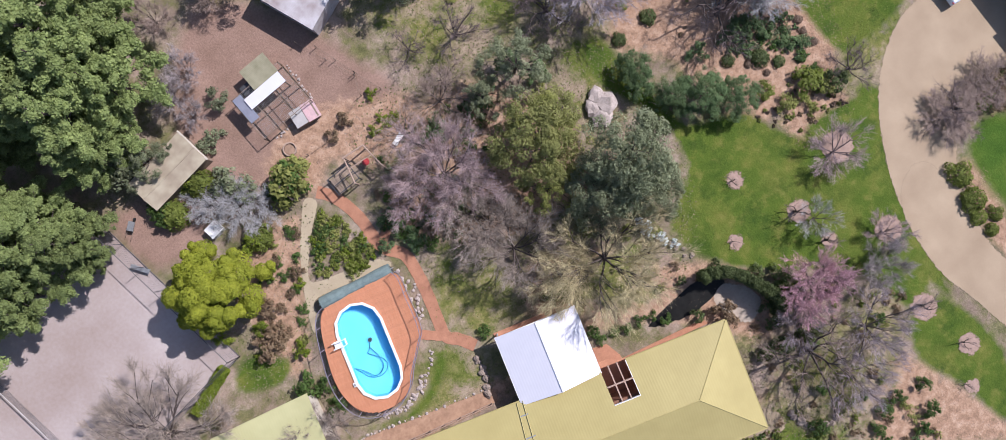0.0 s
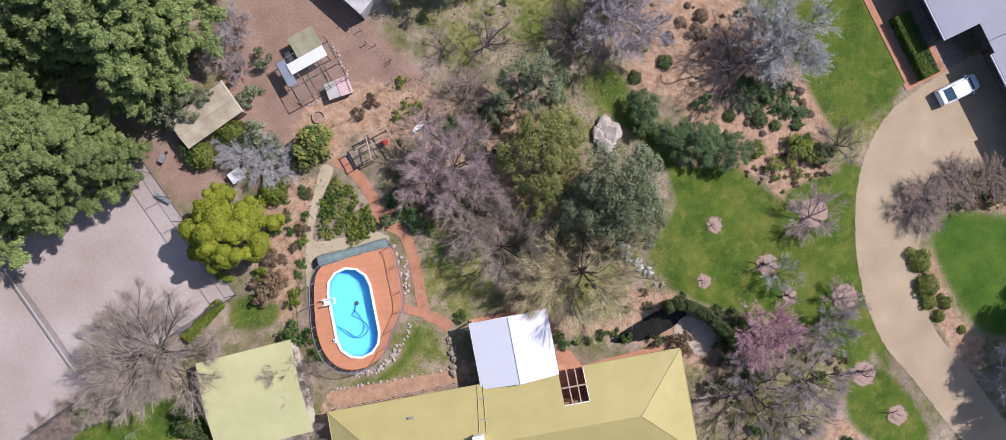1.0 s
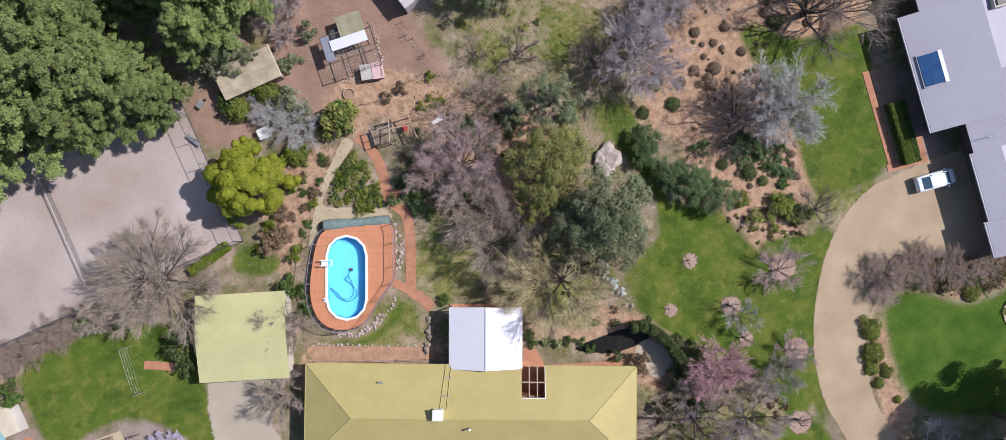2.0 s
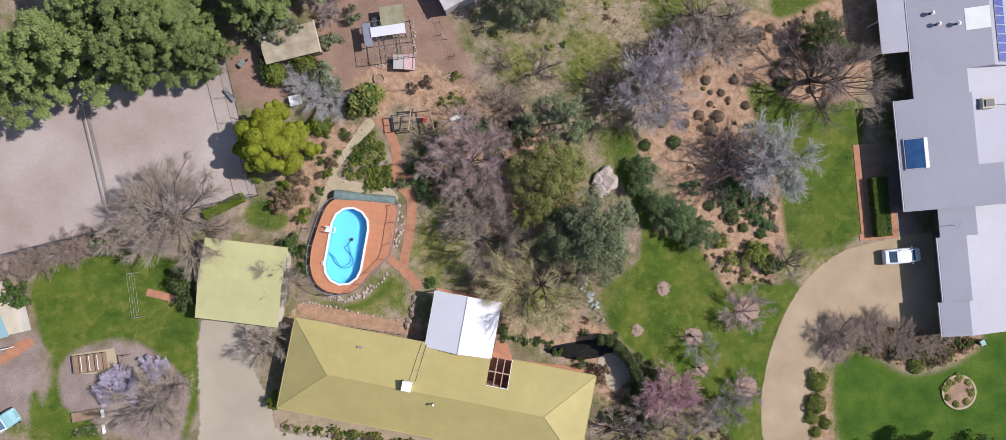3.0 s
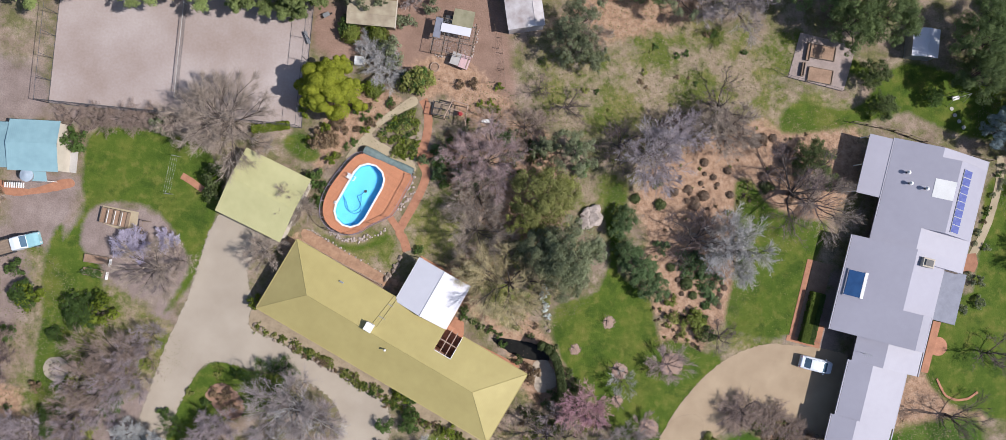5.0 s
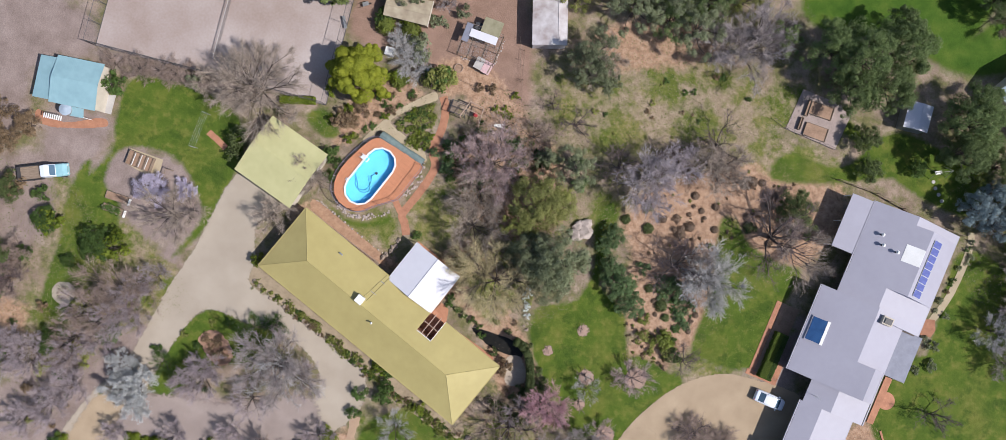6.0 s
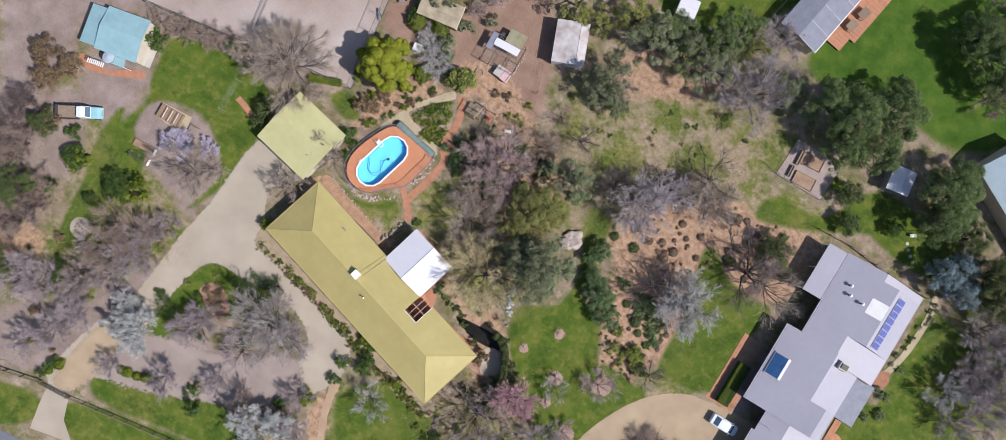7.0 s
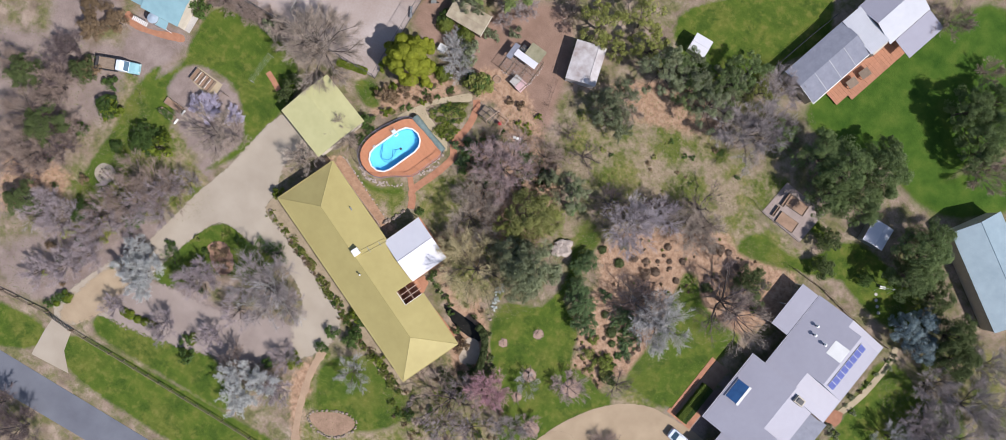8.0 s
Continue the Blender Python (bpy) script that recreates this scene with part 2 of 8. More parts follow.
def sheet(points, z, thick=0.06):
    bm = bmesh.new()
    top = [bm.verts.new((x, y, z)) for x, y in points]
    f = bm.faces.new(top)
    low = [bm.verts.new((x, y, z - thick)) for x, y in points]
    for i in range(len(top)):
        j = (i + 1) % len(top)
        bm.faces.new((top[i], low[i], low[j], top[j]))
    bmesh.ops.triangulate(bm, faces=[f])
    if sum(g.normal.z * g.calc_area() for g in bm.faces) < 0:
        bmesh.ops.reverse_faces(bm, faces=bm.faces)
    return bm


def ribbon(points, width, z, thick=0.06, edge=0.05):
    """A path of quads along a line, its edges a little uneven."""
    c = smooth_loop(points, 8, closed=False)
    d = np.gradient(c, axis=0)
    d /= np.linalg.norm(d, axis=1)[:, None]
    side = np.stack([-d[:, 1], d[:, 0]], 1) * width / 2
    bm = bmesh.new()
    rows = []
    for k, (p, q) in enumerate(zip(c + side, c - side)):
        w = edge * noise.noise((k * 0.7, width, 0.5))
        rows.append([bm.verts.new((p[0] + w, p[1] + w, z - thick)), bm.verts.new((p[0] + w, p[1] + w, z)), bm.verts.new((q[0] - w, q[1] + w, z)), bm.verts.new((q[0] - w, q[1] + w, z - thick))])
    for a, b in zip(rows, rows[1:]):
        for i in range(3):
            bm.faces.new((a[i], a[i + 1], b[i + 1], b[i]))
    return bm


def raw_mesh(name, verts, faces):
    me = bpy.data.meshes.new(name)
    verts, faces = np.asarray(verts, np.float32), np.asarray(faces, np.int32)
    k = faces.shape[1]
    me.vertices.add(len(verts))
    me.vertices.foreach_set("co", verts.ravel())
    me.loops.add(faces.size)
    me.loops.foreach_set("vertex_index", faces.ravel())
    me.polygons.add(len(faces))
    me.polygons.foreach_set("loop_start", np.arange(0, faces.size, k, dtype=np.int32))
    me.update(calc_edges=True)
    return me


# ---- ground ----
def cover(grid, points, soft, steps=4):
    """How far each place lies inside an outline: 0 outside, 1 inside, soft at the edge."""
    loop = smooth_loop(points, steps)
    lo, hi = loop.min(0) - soft * 2, loop.max(0) + soft * 2
    w = np.zeros(len(grid))
    near = np.where((grid[:, 0] > lo[0]) & (grid[:, 0] < hi[0]) & (grid[:, 1] > lo[1]) & (grid[:, 1] < hi[1]))[0]
    g = grid[near]
    inside, dist = np.zeros(len(g), bool), np.full(len(g), 1e9)
    for i in range(len(loop)):
        a, b = loop[i], loop[(i + 1) % len(loop)]
        ab = b - a
        t = np.clip(((g - a) @ ab) / max(ab @ ab, 1e-9), 0, 1)
        dist = np.minimum(dist, np.linalg.norm(g - a - t[:, None] * ab, axis=1))
        if a[1] != b[1]:
            inside ^= ((a[1] > g[:, 1]) != (b[1] > g[:, 1])) & (g[:, 0] < (b[0] - a[0]) * (g[:, 1] - a[1]) / (b[1] - a[1]) + a[0])
    sd = np.where(inside, dist, -dist)
    w[near] = np.clip(0.5 + sd / (2 * soft), 0, 1)
    return w


LUSH = [
    [(47.26, 49.60), (54.75, 52.99), (61.20, 61.64), (70.45, 62.36), (61.17, 50.06), (53.02, 47.50)],
    [(66.74, 1.61), (70.38, 5.17), (77.70, 11.79), (88.79, 7.82), (90.60, -1.55), (73.12, -8.85)], [(73.58, 21.77), (81.65, 25.18), (85.94, 14.75), (75.59, 12.43)],
    [(26.88, -9.61), (31.85, -9.30), (34.49, -11.06), (31.50, -16.15), (29.87, -20.90), (28.45, -16.14)], [(30.04, -19.32), (29.20, -28.83), (28.24, -28.82), (27.64, -19.31)],
    [(15.10, 9.36), (17.18, 9.76), (18.12, 2.18), (18.91, -1.80), (23.70, -4.20), (25.29, -7.38), (26.88, -9.77), (30.86, -14.95), (30.04, -19.32), (29.21, -26.45), (25.20, -28.80), (22.83, -22.46), (15.67, -16.89), (12.10, -12.12), (11.87, -8.16), (16.50, -4.98), (16.91, 0.59), (14.77, 5.37)],
    [(31.48, 14.20), (33.58, 14.68), (36.79, 12.20), (41.47, 11.49), (45.18, 11.49), (44.82, 6.20), (43.78, -4.21), (36.53, -5.80), (34.52, -4.60), (34.16, 2.19), (33.06, 7.63), (31.95, 11.31)],
    [(67.75, 10.19), (73.09, 16.87), (78.71, 13.33), (76.59, 5.14), (69.74, 1.02)],
    [(38.69, -20.78), (41.27, -18.72), (44.48, -20.17), (47.69, -21.93), (52.53, -21.63), (56.58, -19.82), (60.64, -18.23), (63.74, -16.25), (69.55, -19.46), (69.41, -32.23), (58.03, -38.51), (50.00, -35.29), (40.39, -32.06), (38.50, -26.50)],
    [(-54.47, -0.19), (-41.99, 1.38), (-37.28, -1.77), (-36.07, -6.50), (-36.80, -16.72), (-39.50, -22.19), (-37.98, -15.93), (-39.56, -12.78), (-45.05, -8.85), (-52.05, -10.40), (-52.78, -15.88), (-48.87, -19.03), (-49.59, -26.06), (-55.03, -26.03), (-55.86, -19.00), (-53.60, -11.18), (-54.80, -7.26)],
    [(-22.3, -6.2), (-20.0, -7.0), (-17.6, -7.2), (-15.2, -6.2), (-13.2, -4.6), (-12.8, -5.4), (-15.0, -7.2), (-17.8, -8.0), (-20.2, -7.5)],
    [(-27.42, 6.16), (-24.49, 3.60), (-26.65, 2.23), (-30.02, 4.23)], [(24.45, -29.49), (28.27, -30.12), (29.57, -37.29), (26.03, -43.02), (24.37, -37.12), (22.75, -33.18)],
    [(-36.38, -37.59), (-32.22, -27.30), (-25.58, -26.96), (-21.56, -26.50), (-21.67, -31.25), (-27.84, -34.25), (-32.57, -41.41)],
    [(-56.80, -61.69), (-44.05, -57.97), (-43.02, -62.41), (-52.55, -66.82)], [(-38.82, -55.99), (-23.42, -52.53), (-11.87, -50.47), (-0.77, -49.45), (-8.58, -57.70), (-23.48, -60.48), (-36.31, -60.95)],
    [(-37.90, -51.02), (-30.75, -45.23), (-19.33, -44.61), (-12.19, -50.07), (-24.87, -52.38), (-35.61, -53.79)],
    [(-56.78, -16.03), (-55.65, -14.17), (-53.85, -20.07), (-50.33, -27.90), (-49.17, -34.95), (-52.22, -40.09), (-54.57, -34.02), (-55.35, -26.64), (-56.66, -21.02)],
    [(3.94, 46.15), (13.13, 59.15), (19.17, 66.85), (25.79, 58.60), (22.85, 52.11), (18.79, 41.99), (13.24, 38.80)],
    [(29.93, 48.37), (32.37, 57.17), (37.62, 71.04), (45.38, 81.51), (63.87, 70.63), (57.57, 61.40), (53.93, 48.92), (48.00, 49.53), (34.86, 45.60)],
    [(36.53, 26.67), (44.88, 28.05), (49.60, 35.66), (59.16, 35.58), (64.56, 30.52), (60.78, 30.16), (54.06, 30.10), (45.37, 25.75), (36.05, 22.23)],
    [(65.60, 23.29), (72.73, 23.68), (79.41, 17.01), (68.39, 5.47), (66.30, 13.14)],
    [(34.65, 34.00), (44.57, 32.22), (54.79, 28.74), (65.17, 28.77), (63.95, 36.45), (52.53, 31.85), (43.31, 34.63)],
    [(33.6, -9.2), (31.0, -14.5), (29.3, -20.0), (28.9, -28.0), (30.6, -28.0), (31.0, -20.5), (33.0, -15.5), (35.6, -10.8)], [(-4.5, -33.2), (2.0, -28.4), (9.2, -31.0), (9.8, -36.0), (2.4, -41.8), (-3.2, -38.5)],
    [(63.13, 4.02), (68.54, 7.53), (74.59, -1.87), (71.08, -8.52), (64.88, -6.95), (62.50, -3.02)], [(59.99, -14.66), (71.22, -9.36), (72.55, -17.78), (56.82, -22.07)],
]
DEEP = [LUSH[k] for k in (0, 8, 19, 26)]  # lawns given a deeper green
THIN = [
    [(44.0, -4.8), (38.0, -6.2), (34.0, -9.2), (35.6, -10.8), (40.0, -7.8), (44.0, -6.4)],
    [(32.49, -9.78), (34.52, -5.00), (38.94, -5.41), (42.16, -5.97), (37.32, -7.56), (34.09, -10.98)],
    [(-5.42, -34.03), (-1.11, -27.90), (8.44, -28.16), (16.31, -33.74), (1.46, -45.68), (-2.60, -42.35)],
    [(-0.21, 24.51), (4.57, 26.13), (10.17, 26.15), (14.97, 21.36), (19.79, 25.39), (26.23, 27.84), (44.01, 28.73), (43.98, 24.69), (32.66, 23.04), (23.00, 23.80), (16.56, 18.96), (15.35, 12.56), (11.76, 19.75), (4.57, 21.32)],
    [(-12.62, -3.65), (-10.43, -7.24), (-11.87, -9.93), (-16.22, -8.85), (-22.00, -6.51), (-19.92, -6.75), (-16.19, -5.84)], [(-8.87, 3.75), (-5.26, 2.51), (-3.14, -3.70), (-7.52, -6.43), (-11.54, -3.72)],
    [(16.41, 12.78), (18.21, 9.11), (13.99, 4.63), (10.45, 5.03), (10.00, 8.44)], [(2.41, 20.48), (10.68, 28.58), (22.43, 34.11), (36.03, 35.71), (32.11, 27.12), (17.92, 19.63), (8.48, 14.64)],
    [(-58.90, -17.50), (-34.07, -26.67), (-51.42, -39.44), (-55.64, -37.55), (-55.35, -26.64)], [(39.83, 2.49), (35.11, -6.65), (44.39, -3.17), (47.16, 8.41)], [(-1.78, -5.78), (7.65, -7.50), (6.39, -12.52), (1.35, -11.26)],
    [(-0.60, -30.15), (14.57, -25.87), (23.97, -27.58), (14.30, -35.36)], [(69.16, 31.54), (81.51, 36.13), (92.62, 27.63), (80.24, 17.67)],
]
MULCH = [
    [(60.7, -6.41), (64.25, -4.89), (66.27, -7.67), (68.5, -7.77), (70.8, -6.3), (72.05, -14.21), (63.29, -14.71), (60.59, -13.6)],
    [(17.34, 8.57), (22.16, 13.37), (30.23, 21.42), (38.31, 24.27), (44.78, 23.89), (45.57, 19.86), (43.11, 15.83), (34.21, 12.60), (31.77, 7.78), (34.96, 2.19), (34.12, -5.00), (27.69, -6.59), (22.90, -4.19), (21.33, 4.58)],
    [(-60.26, -47.96), (-58.15, -40.92), (-49.97, -39.59), (-51.67, -34.32), (-56.29, -36.75), (-61.44, -36.94), (-65.52, -41.60)], [(-0.41, 14.83), (5.90, 13.09), (10.08, 4.55), (4.29, -0.99), (-4.30, 1.77), (-8.59, 8.10), (-3.58, 12.67)],
    [(-9.91, 21.30), (-0.64, 16.53), (-1.15, 13.87), (-6.61, 12.69), (-10.08, 16.10), (-12.87, 14.42), (-16.32, 17.83)], [(-20.56, 14.23), (-15.76, 13.60), (-20.39, 6.51), (-24.03, 1.73), (-25.67, 4.51), (-24.30, 10.28)],
    [(19.42, 12.77), (37.19, 25.85), (46.03, 24.94), (47.33, 16.59), (40.15, 5.42), (33.65, -6.50), (23.38, 1.23)], [(6.14, -8.94), (14.88, -16.09), (12.48, -22.42), (5.34, -14.48), (-4.18, -9.71), (-1.01, -3.38), (4.55, -5.76)],
    [(2.66, 30.16), (13.24, 38.80), (21.11, 35.74), (12.15, 28.43)], [(-6.81, -40.45), (-7.02, -35.33), (-2.81, -37.23), (-0.14, -46.97)], [(33.32, -5.00), (26.89, -6.59), (26.08, -10.57), (31.68, -11.37)],
    [(37.34, -21.14), (39.03, -21.97), (37.85, -27.32), (38.47, -32.08), (36.08, -35.33), (35.46, -30.59), (35.44, -26.88)], [(42.08, -17.77), (44.51, -16.19), (56.60, -17.82), (57.39, -19.42), (50.11, -21.14), (46.89, -20.81)], [(-25.47, -8.88), (-10.50, -11.28), (-11.29, -9.70), (-21.55, -7.31)], [(10.26, -26.24), (16.11, -27.68), (21.96, -32.19), (25.45, -42.57), (24.32, -44.01), (6.92, -30.55)], [(61.47, -7.51), (70.95, -7.68), (71.48, -11.05), (61.96, -16.06)],
]
DIRT = [
    [(-13.65, 33.29), (-7.16, 29.89), (-2.28, 22.37), (-1.37, 15.57), (-8.24, 18.51), (-14.16, 17.69), (-19.99, 22.91), (-17.52, 30.15)], [(-28.71, 24.26), (-22.40, 21.71), (-23.52, 17.26), (-29.13, 17.77), (-30.27, 23.19)],
    [(-20.94, 24.38), (-10.94, 35.30), (-2.51, 23.22), (-6.85, 16.97), (-14.34, 16.26)],
]
PALE = [
    [(-82.71, 1.77), (-65.63, 6.09), (-61.42, -0.19), (-68.20, -4.10), (-67.03, -13.67), (-72.36, -21.96)],
    [(-81.21, -29.06), (-67.76, -18.04), (-55.59, -13.44), (-55.99, -17.80), (-58.79, -32.12), (-55.52, -44.10), (-65.39, -48.14)], [(-55.20, -17.15), (-51.61, -10.18), (-41.26, -9.79), (-37.45, -16.06), (-45.42, -22.56)], [(-56.98, -51.92), (-44.42, -35.08), (-43.59, -26.41), (-39.98, -19.46), (-37.77, -27.01), (-40.10, -43.53), (-44.76, -53.92), (-53.05, -56.67)],
    [(-43.55, -48.98), (-32.43, -39.97), (-22.64, -37.35), (-9.63, -32.13), (-11.17, -40.00), (-22.99, -48.22), (-37.25, -51.81)], [(-63.69, -8.71), (-55.50, -7.33), (-55.29, -13.25), (-58.51, -18.89), (-61.63, -20.26)], [(-54.47, -13.12), (-46.69, -9.25), (-38.26, -13.81), (-37.39, -18.77), (-43.98, -19.87), (-51.81, -18.62)], [(-60.47, 1.65), (-38.08, 4.61), (-36.96, 3.09), (-60.10, -0.42)],
    [(31.69, -4.08), (40.80, 4.61), (40.16, -7.91), (31.87, -9.27)], [(15.29, 11.33), (16.86, 9.36), (12.65, 4.89), (9.48, 5.77)], [(41.45, 3.80), (51.89, 4.21), (48.30, -8.02), (43.42, -11.94)],
]
CELL = 0.4
fx, fy = np.arange(-96, 96 + CELL / 2, CELL), np.arange(-92, 92 + CELL / 2, CELL)
far = np.array([4, 10, 22, 45, 90, 180, 360, 720, 1400, 2400.0])
gx = np.concatenate([fx[0] - far[::-1], fx, fx[-1] + far])
gy = np.concatenate([fy[0] - far[::-1], fy, fy[-1] + far])
nx, ny = len(gx), len(gy)
plan = np.stack(np.meshgrid(gx, gy), -1).reshape(-1, 2)
idx = np.arange(nx * ny).reshape(ny, nx)
quads = np.stack([idx[:-1, :-1], idx[:-1, 1:], idx[1:, 1:], idx[1:, :-1]], -1).reshape(-1, 4)
me = bpy.data.meshes.new("ground")
me.vertices.add(nx * ny)
me.vertices.foreach_set("co", np.column_stack([plan, np.zeros(nx * ny)]).ravel())
me.loops.add(quads.size)
me.loops.foreach_set("vertex_index", quads.ravel().astype(np.int32))
me.polygons.add(len(quads))
me.polygons.foreach_set("loop_start", np.arange(0, quads.size, 4, dtype=np.int32))
me.update(calc_edges=True)
for name, outlines, soft in (("lush", LUSH, 1.3), ("deep", DEEP, 2.0), ("thin", THIN, 2.2), ("mulch", MULCH, 1.6), ("dirt", DIRT, 2.0), ("pale", PALE, 2.2)):
    w = np.zeros(len(plan))
    for o in outlines:
        w = np.maximum(w, cover(plan, o, soft))
    me.attributes.new(name, "FLOAT", "POINT").data.foreach_set("value", w.astype(np.float32))


def ground_material():
    m = bpy.data.materials.new("garden_ground")
    m.use_nodes = True
    n, l = m.node_tree.nodes, m.node_tree.links
    b = n["Principled BSDF"]
    b.inputs["Roughness"].default_value, b.inputs["Specular IOR Level"].default_value = 0.95, 0.15
    pos = n.new("ShaderNodeNewGeometry").outputs["Position"]

    def nz(scale, detail=5, rough=0.6):
        t = n.new("ShaderNodeTexNoise")
        t.inputs["Scale"].default_value, t.inputs["Detail"].default_value, t.inputs["Roughness"].default_value = scale, detail, rough
        l.new(pos, t.inputs["Vector"])
        return t.outputs["Fac"]

    def ramp(fac, stops):
        r = n.new("ShaderNodeValToRGB")
        while len(r.color_ramp.elements) < len(stops):
            r.color_ramp.elements.new(0.5)
        for e, (at, c) in zip(r.color_ramp.elements, stops):
            e.position, e.color = at, (*c, 1)
        l.new(fac, r.inputs["Fac"])
        return r.outputs["Color"]

    def mixed(fac, a, c):
        x = n.new("ShaderNodeMix")
        x.data_type = "RGBA"
        l.new(fac, x.inputs["Factor"])
        l.new(a, x.inputs["A"])
        l.new(c, x.inputs["B"])
        return x.outputs["Result"]

    def mask(name, noise_out, spread, gain):
        """The attribute, its edge broken up by noise."""
        a = n.new("ShaderNodeAttribute")
        a.attribute_name = name
        s = n.new("ShaderNodeMath")
        s.operation = "MULTIPLY_ADD"
        l.new(noise_out, s.inputs[0])
        s.inputs[1].default_value, s.inputs[2].default_value = spread, -0.5 * spread - 0.5
        t = n.new("ShaderNodeMath")
        t.operation = "ADD"
        l.new(a.outputs["Fac"], t.inputs[0])
        l.new(s.outputs[0], t.inputs[1])
        u = n.new("ShaderNodeMath")
        u.operation, u.use_clamp = "MULTIPLY_ADD", True
        l.new(t.outputs[0], u.inputs[0])
        u.inputs[1].default_value, u.inputs[2].default_value = gain, 0.5
        return u.outputs[0]

    coarse, middle, small, grain = nz(0.08), nz(0.35, 6), nz(1.3, 5), nz(5.0, 3)
    base = ramp(middle, [(0.3, (0.15, 0.113, 0.083)), (0.5, (0.255, 0.195, 0.148)), (0.7, (0.38, 0.30, 0.24))])
    weeds = ramp(small, [(0.35, (0.07, 0.085, 0.022)), (0.65, (0.155, 0.155, 0.055))])
    base = mixed(ramp(nz(0.3, 8, 0.75), [(0.44, (0, 0, 0)), (0.58, (0.8, 0.8, 0.8))]), base, weeds)
    dirt = ramp(middle, [(0.3, (0.21, 0.135, 0.10)), (0.6, (0.27, 0.178, 0.138)), (0.75, (0.32, 0.215, 0.165))])
    mulch = ramp(small, [(0.3, (0.21, 0.13, 0.086)), (0.5, (0.35, 0.225, 0.148)), (0.7, (0.45, 0.312, 0.22))])
    thin = ramp(small, [(0.3, (0.095, 0.115, 0.024)), (0.5, (0.175, 0.17, 0.055)), (0.7, (0.28, 0.225, 0.12))])
    lush = ramp(middle, [(0.3, (0.045, 0.085, 0.010)), (0.5, (0.078, 0.122, 0.016)), (0.7, (0.135, 0.152, 0.028))])
    lush = mixed(ramp(nz(0.11, 6, 0.6), [(0.5, (0, 0, 0)), (0.66, (0.55, 0.55, 0.55))]), lush, ramp(small, [(0.3, (0.105, 0.118, 0.02)), (0.7, (0.2, 0.185, 0.05))]))
    lush = mixed(ramp(nz(0.7, 6, 0.65), [(0.52, (0, 0, 0)), (0.66, (0.6, 0.6, 0.6))]), lush, ramp(small, [(0.3, (0.12, 0.13, 0.025)), (0.7, (0.22, 0.195, 0.06))]))
    lush = mixed(ramp(nz(0.3, 6, 0.65), [(0.52, (0, 0, 0)), (0.62, (0.8, 0.8, 0.8))]), lush, ramp(small, [(0.3, (0.022, 0.055, 0.008)), (0.7, (0.055, 0.098, 0.012))]))
    lush = mixed(ramp(grain, [(0.35, (0, 0, 0)), (0.7, (0.4, 0.4, 0.4))]), lush, ramp(small, [(0.3, (0.025, 0.05, 0.008)), (0.7, (0.10, 0.125, 0.025))]))
    pale = ramp(middle, [(0.3, (0.19, 0.145, 0.128)), (0.5, (0.245, 0.192, 0.172)), (0.7, (0.30, 0.242, 0.218))])
    patchy = nz(0.16, 6, 0.65)
    thin = mixed(ramp(patchy, [(0.42, (0, 0, 0)), (0.56, (0.85, 0.85, 0.85))]), thin, ramp(small, [(0.3, (0.05, 0.085, 0.012)), (0.7, (0.13, 0.155, 0.03))]))
    thin = mixed(ramp(nz(0.19, 6, 0.7), [(0.46, (0, 0, 0)), (0.58, (0.85, 0.85, 0.85))]), thin, ramp(small, [(0.3, (0.24, 0.178, 0.125)), (0.7, (0.38, 0.295, 0.225))]))
    c = mixed(mask("pale", middle, 0.9, 2.5), base, pale)
    c = mixed(mask("dirt", middle, 0.6, 3.0), c, dirt)
    c = mixed(mask("mulch", small, 0.9, 3.0), c, mulch)
    c = mixed(mask("thin", nz(0.5, 7, 0.7), 1.6, 3.0), c, thin)
    c = mixed(mask("lush", small, 0.4, 4.0), c, lush)
    deep = ramp(middle, [(0.3, (0.028, 0.072, 0.008)), (0.5, (0.052, 0.105, 0.013)), (0.7, (0.085, 0.13, 0.02))])
    c = mixed(mask("deep", middle, 0.8, 2.0), c, deep)
    v = n.new("ShaderNodeMapRange")
    l.new(grain, v.inputs["Value"])
    v.inputs["From Min"].default_value, v.inputs["From Max"].default_value = 0.3, 0.7
    v.inputs["To Min"].default_value, v.inputs["To Max"].default_value = 0.86, 1.14
    h = n.new("ShaderNodeHueSaturation")
    l.new(v.outputs[0], h.inputs["Value"])
    l.new(c, h.inputs["Color"])
    l.new(h.outputs["Color"], b.inputs["Base Color"])
    bp = n.new("ShaderNodeBump")
    bp.inputs["Strength"].default_value, bp.inputs["Distance"].default_value = 0.45, 0.14
    l.new(grain, bp.inputs["Height"])
    l.new(bp.outputs["Normal"], b.inputs["Normal"])
    return m


ground = new("ground", me)
me.materials.append(ground_material())
tagged(ground, "garden ground of lawn, bare soil, mulch and leaf litter", "ground", kind="structure")


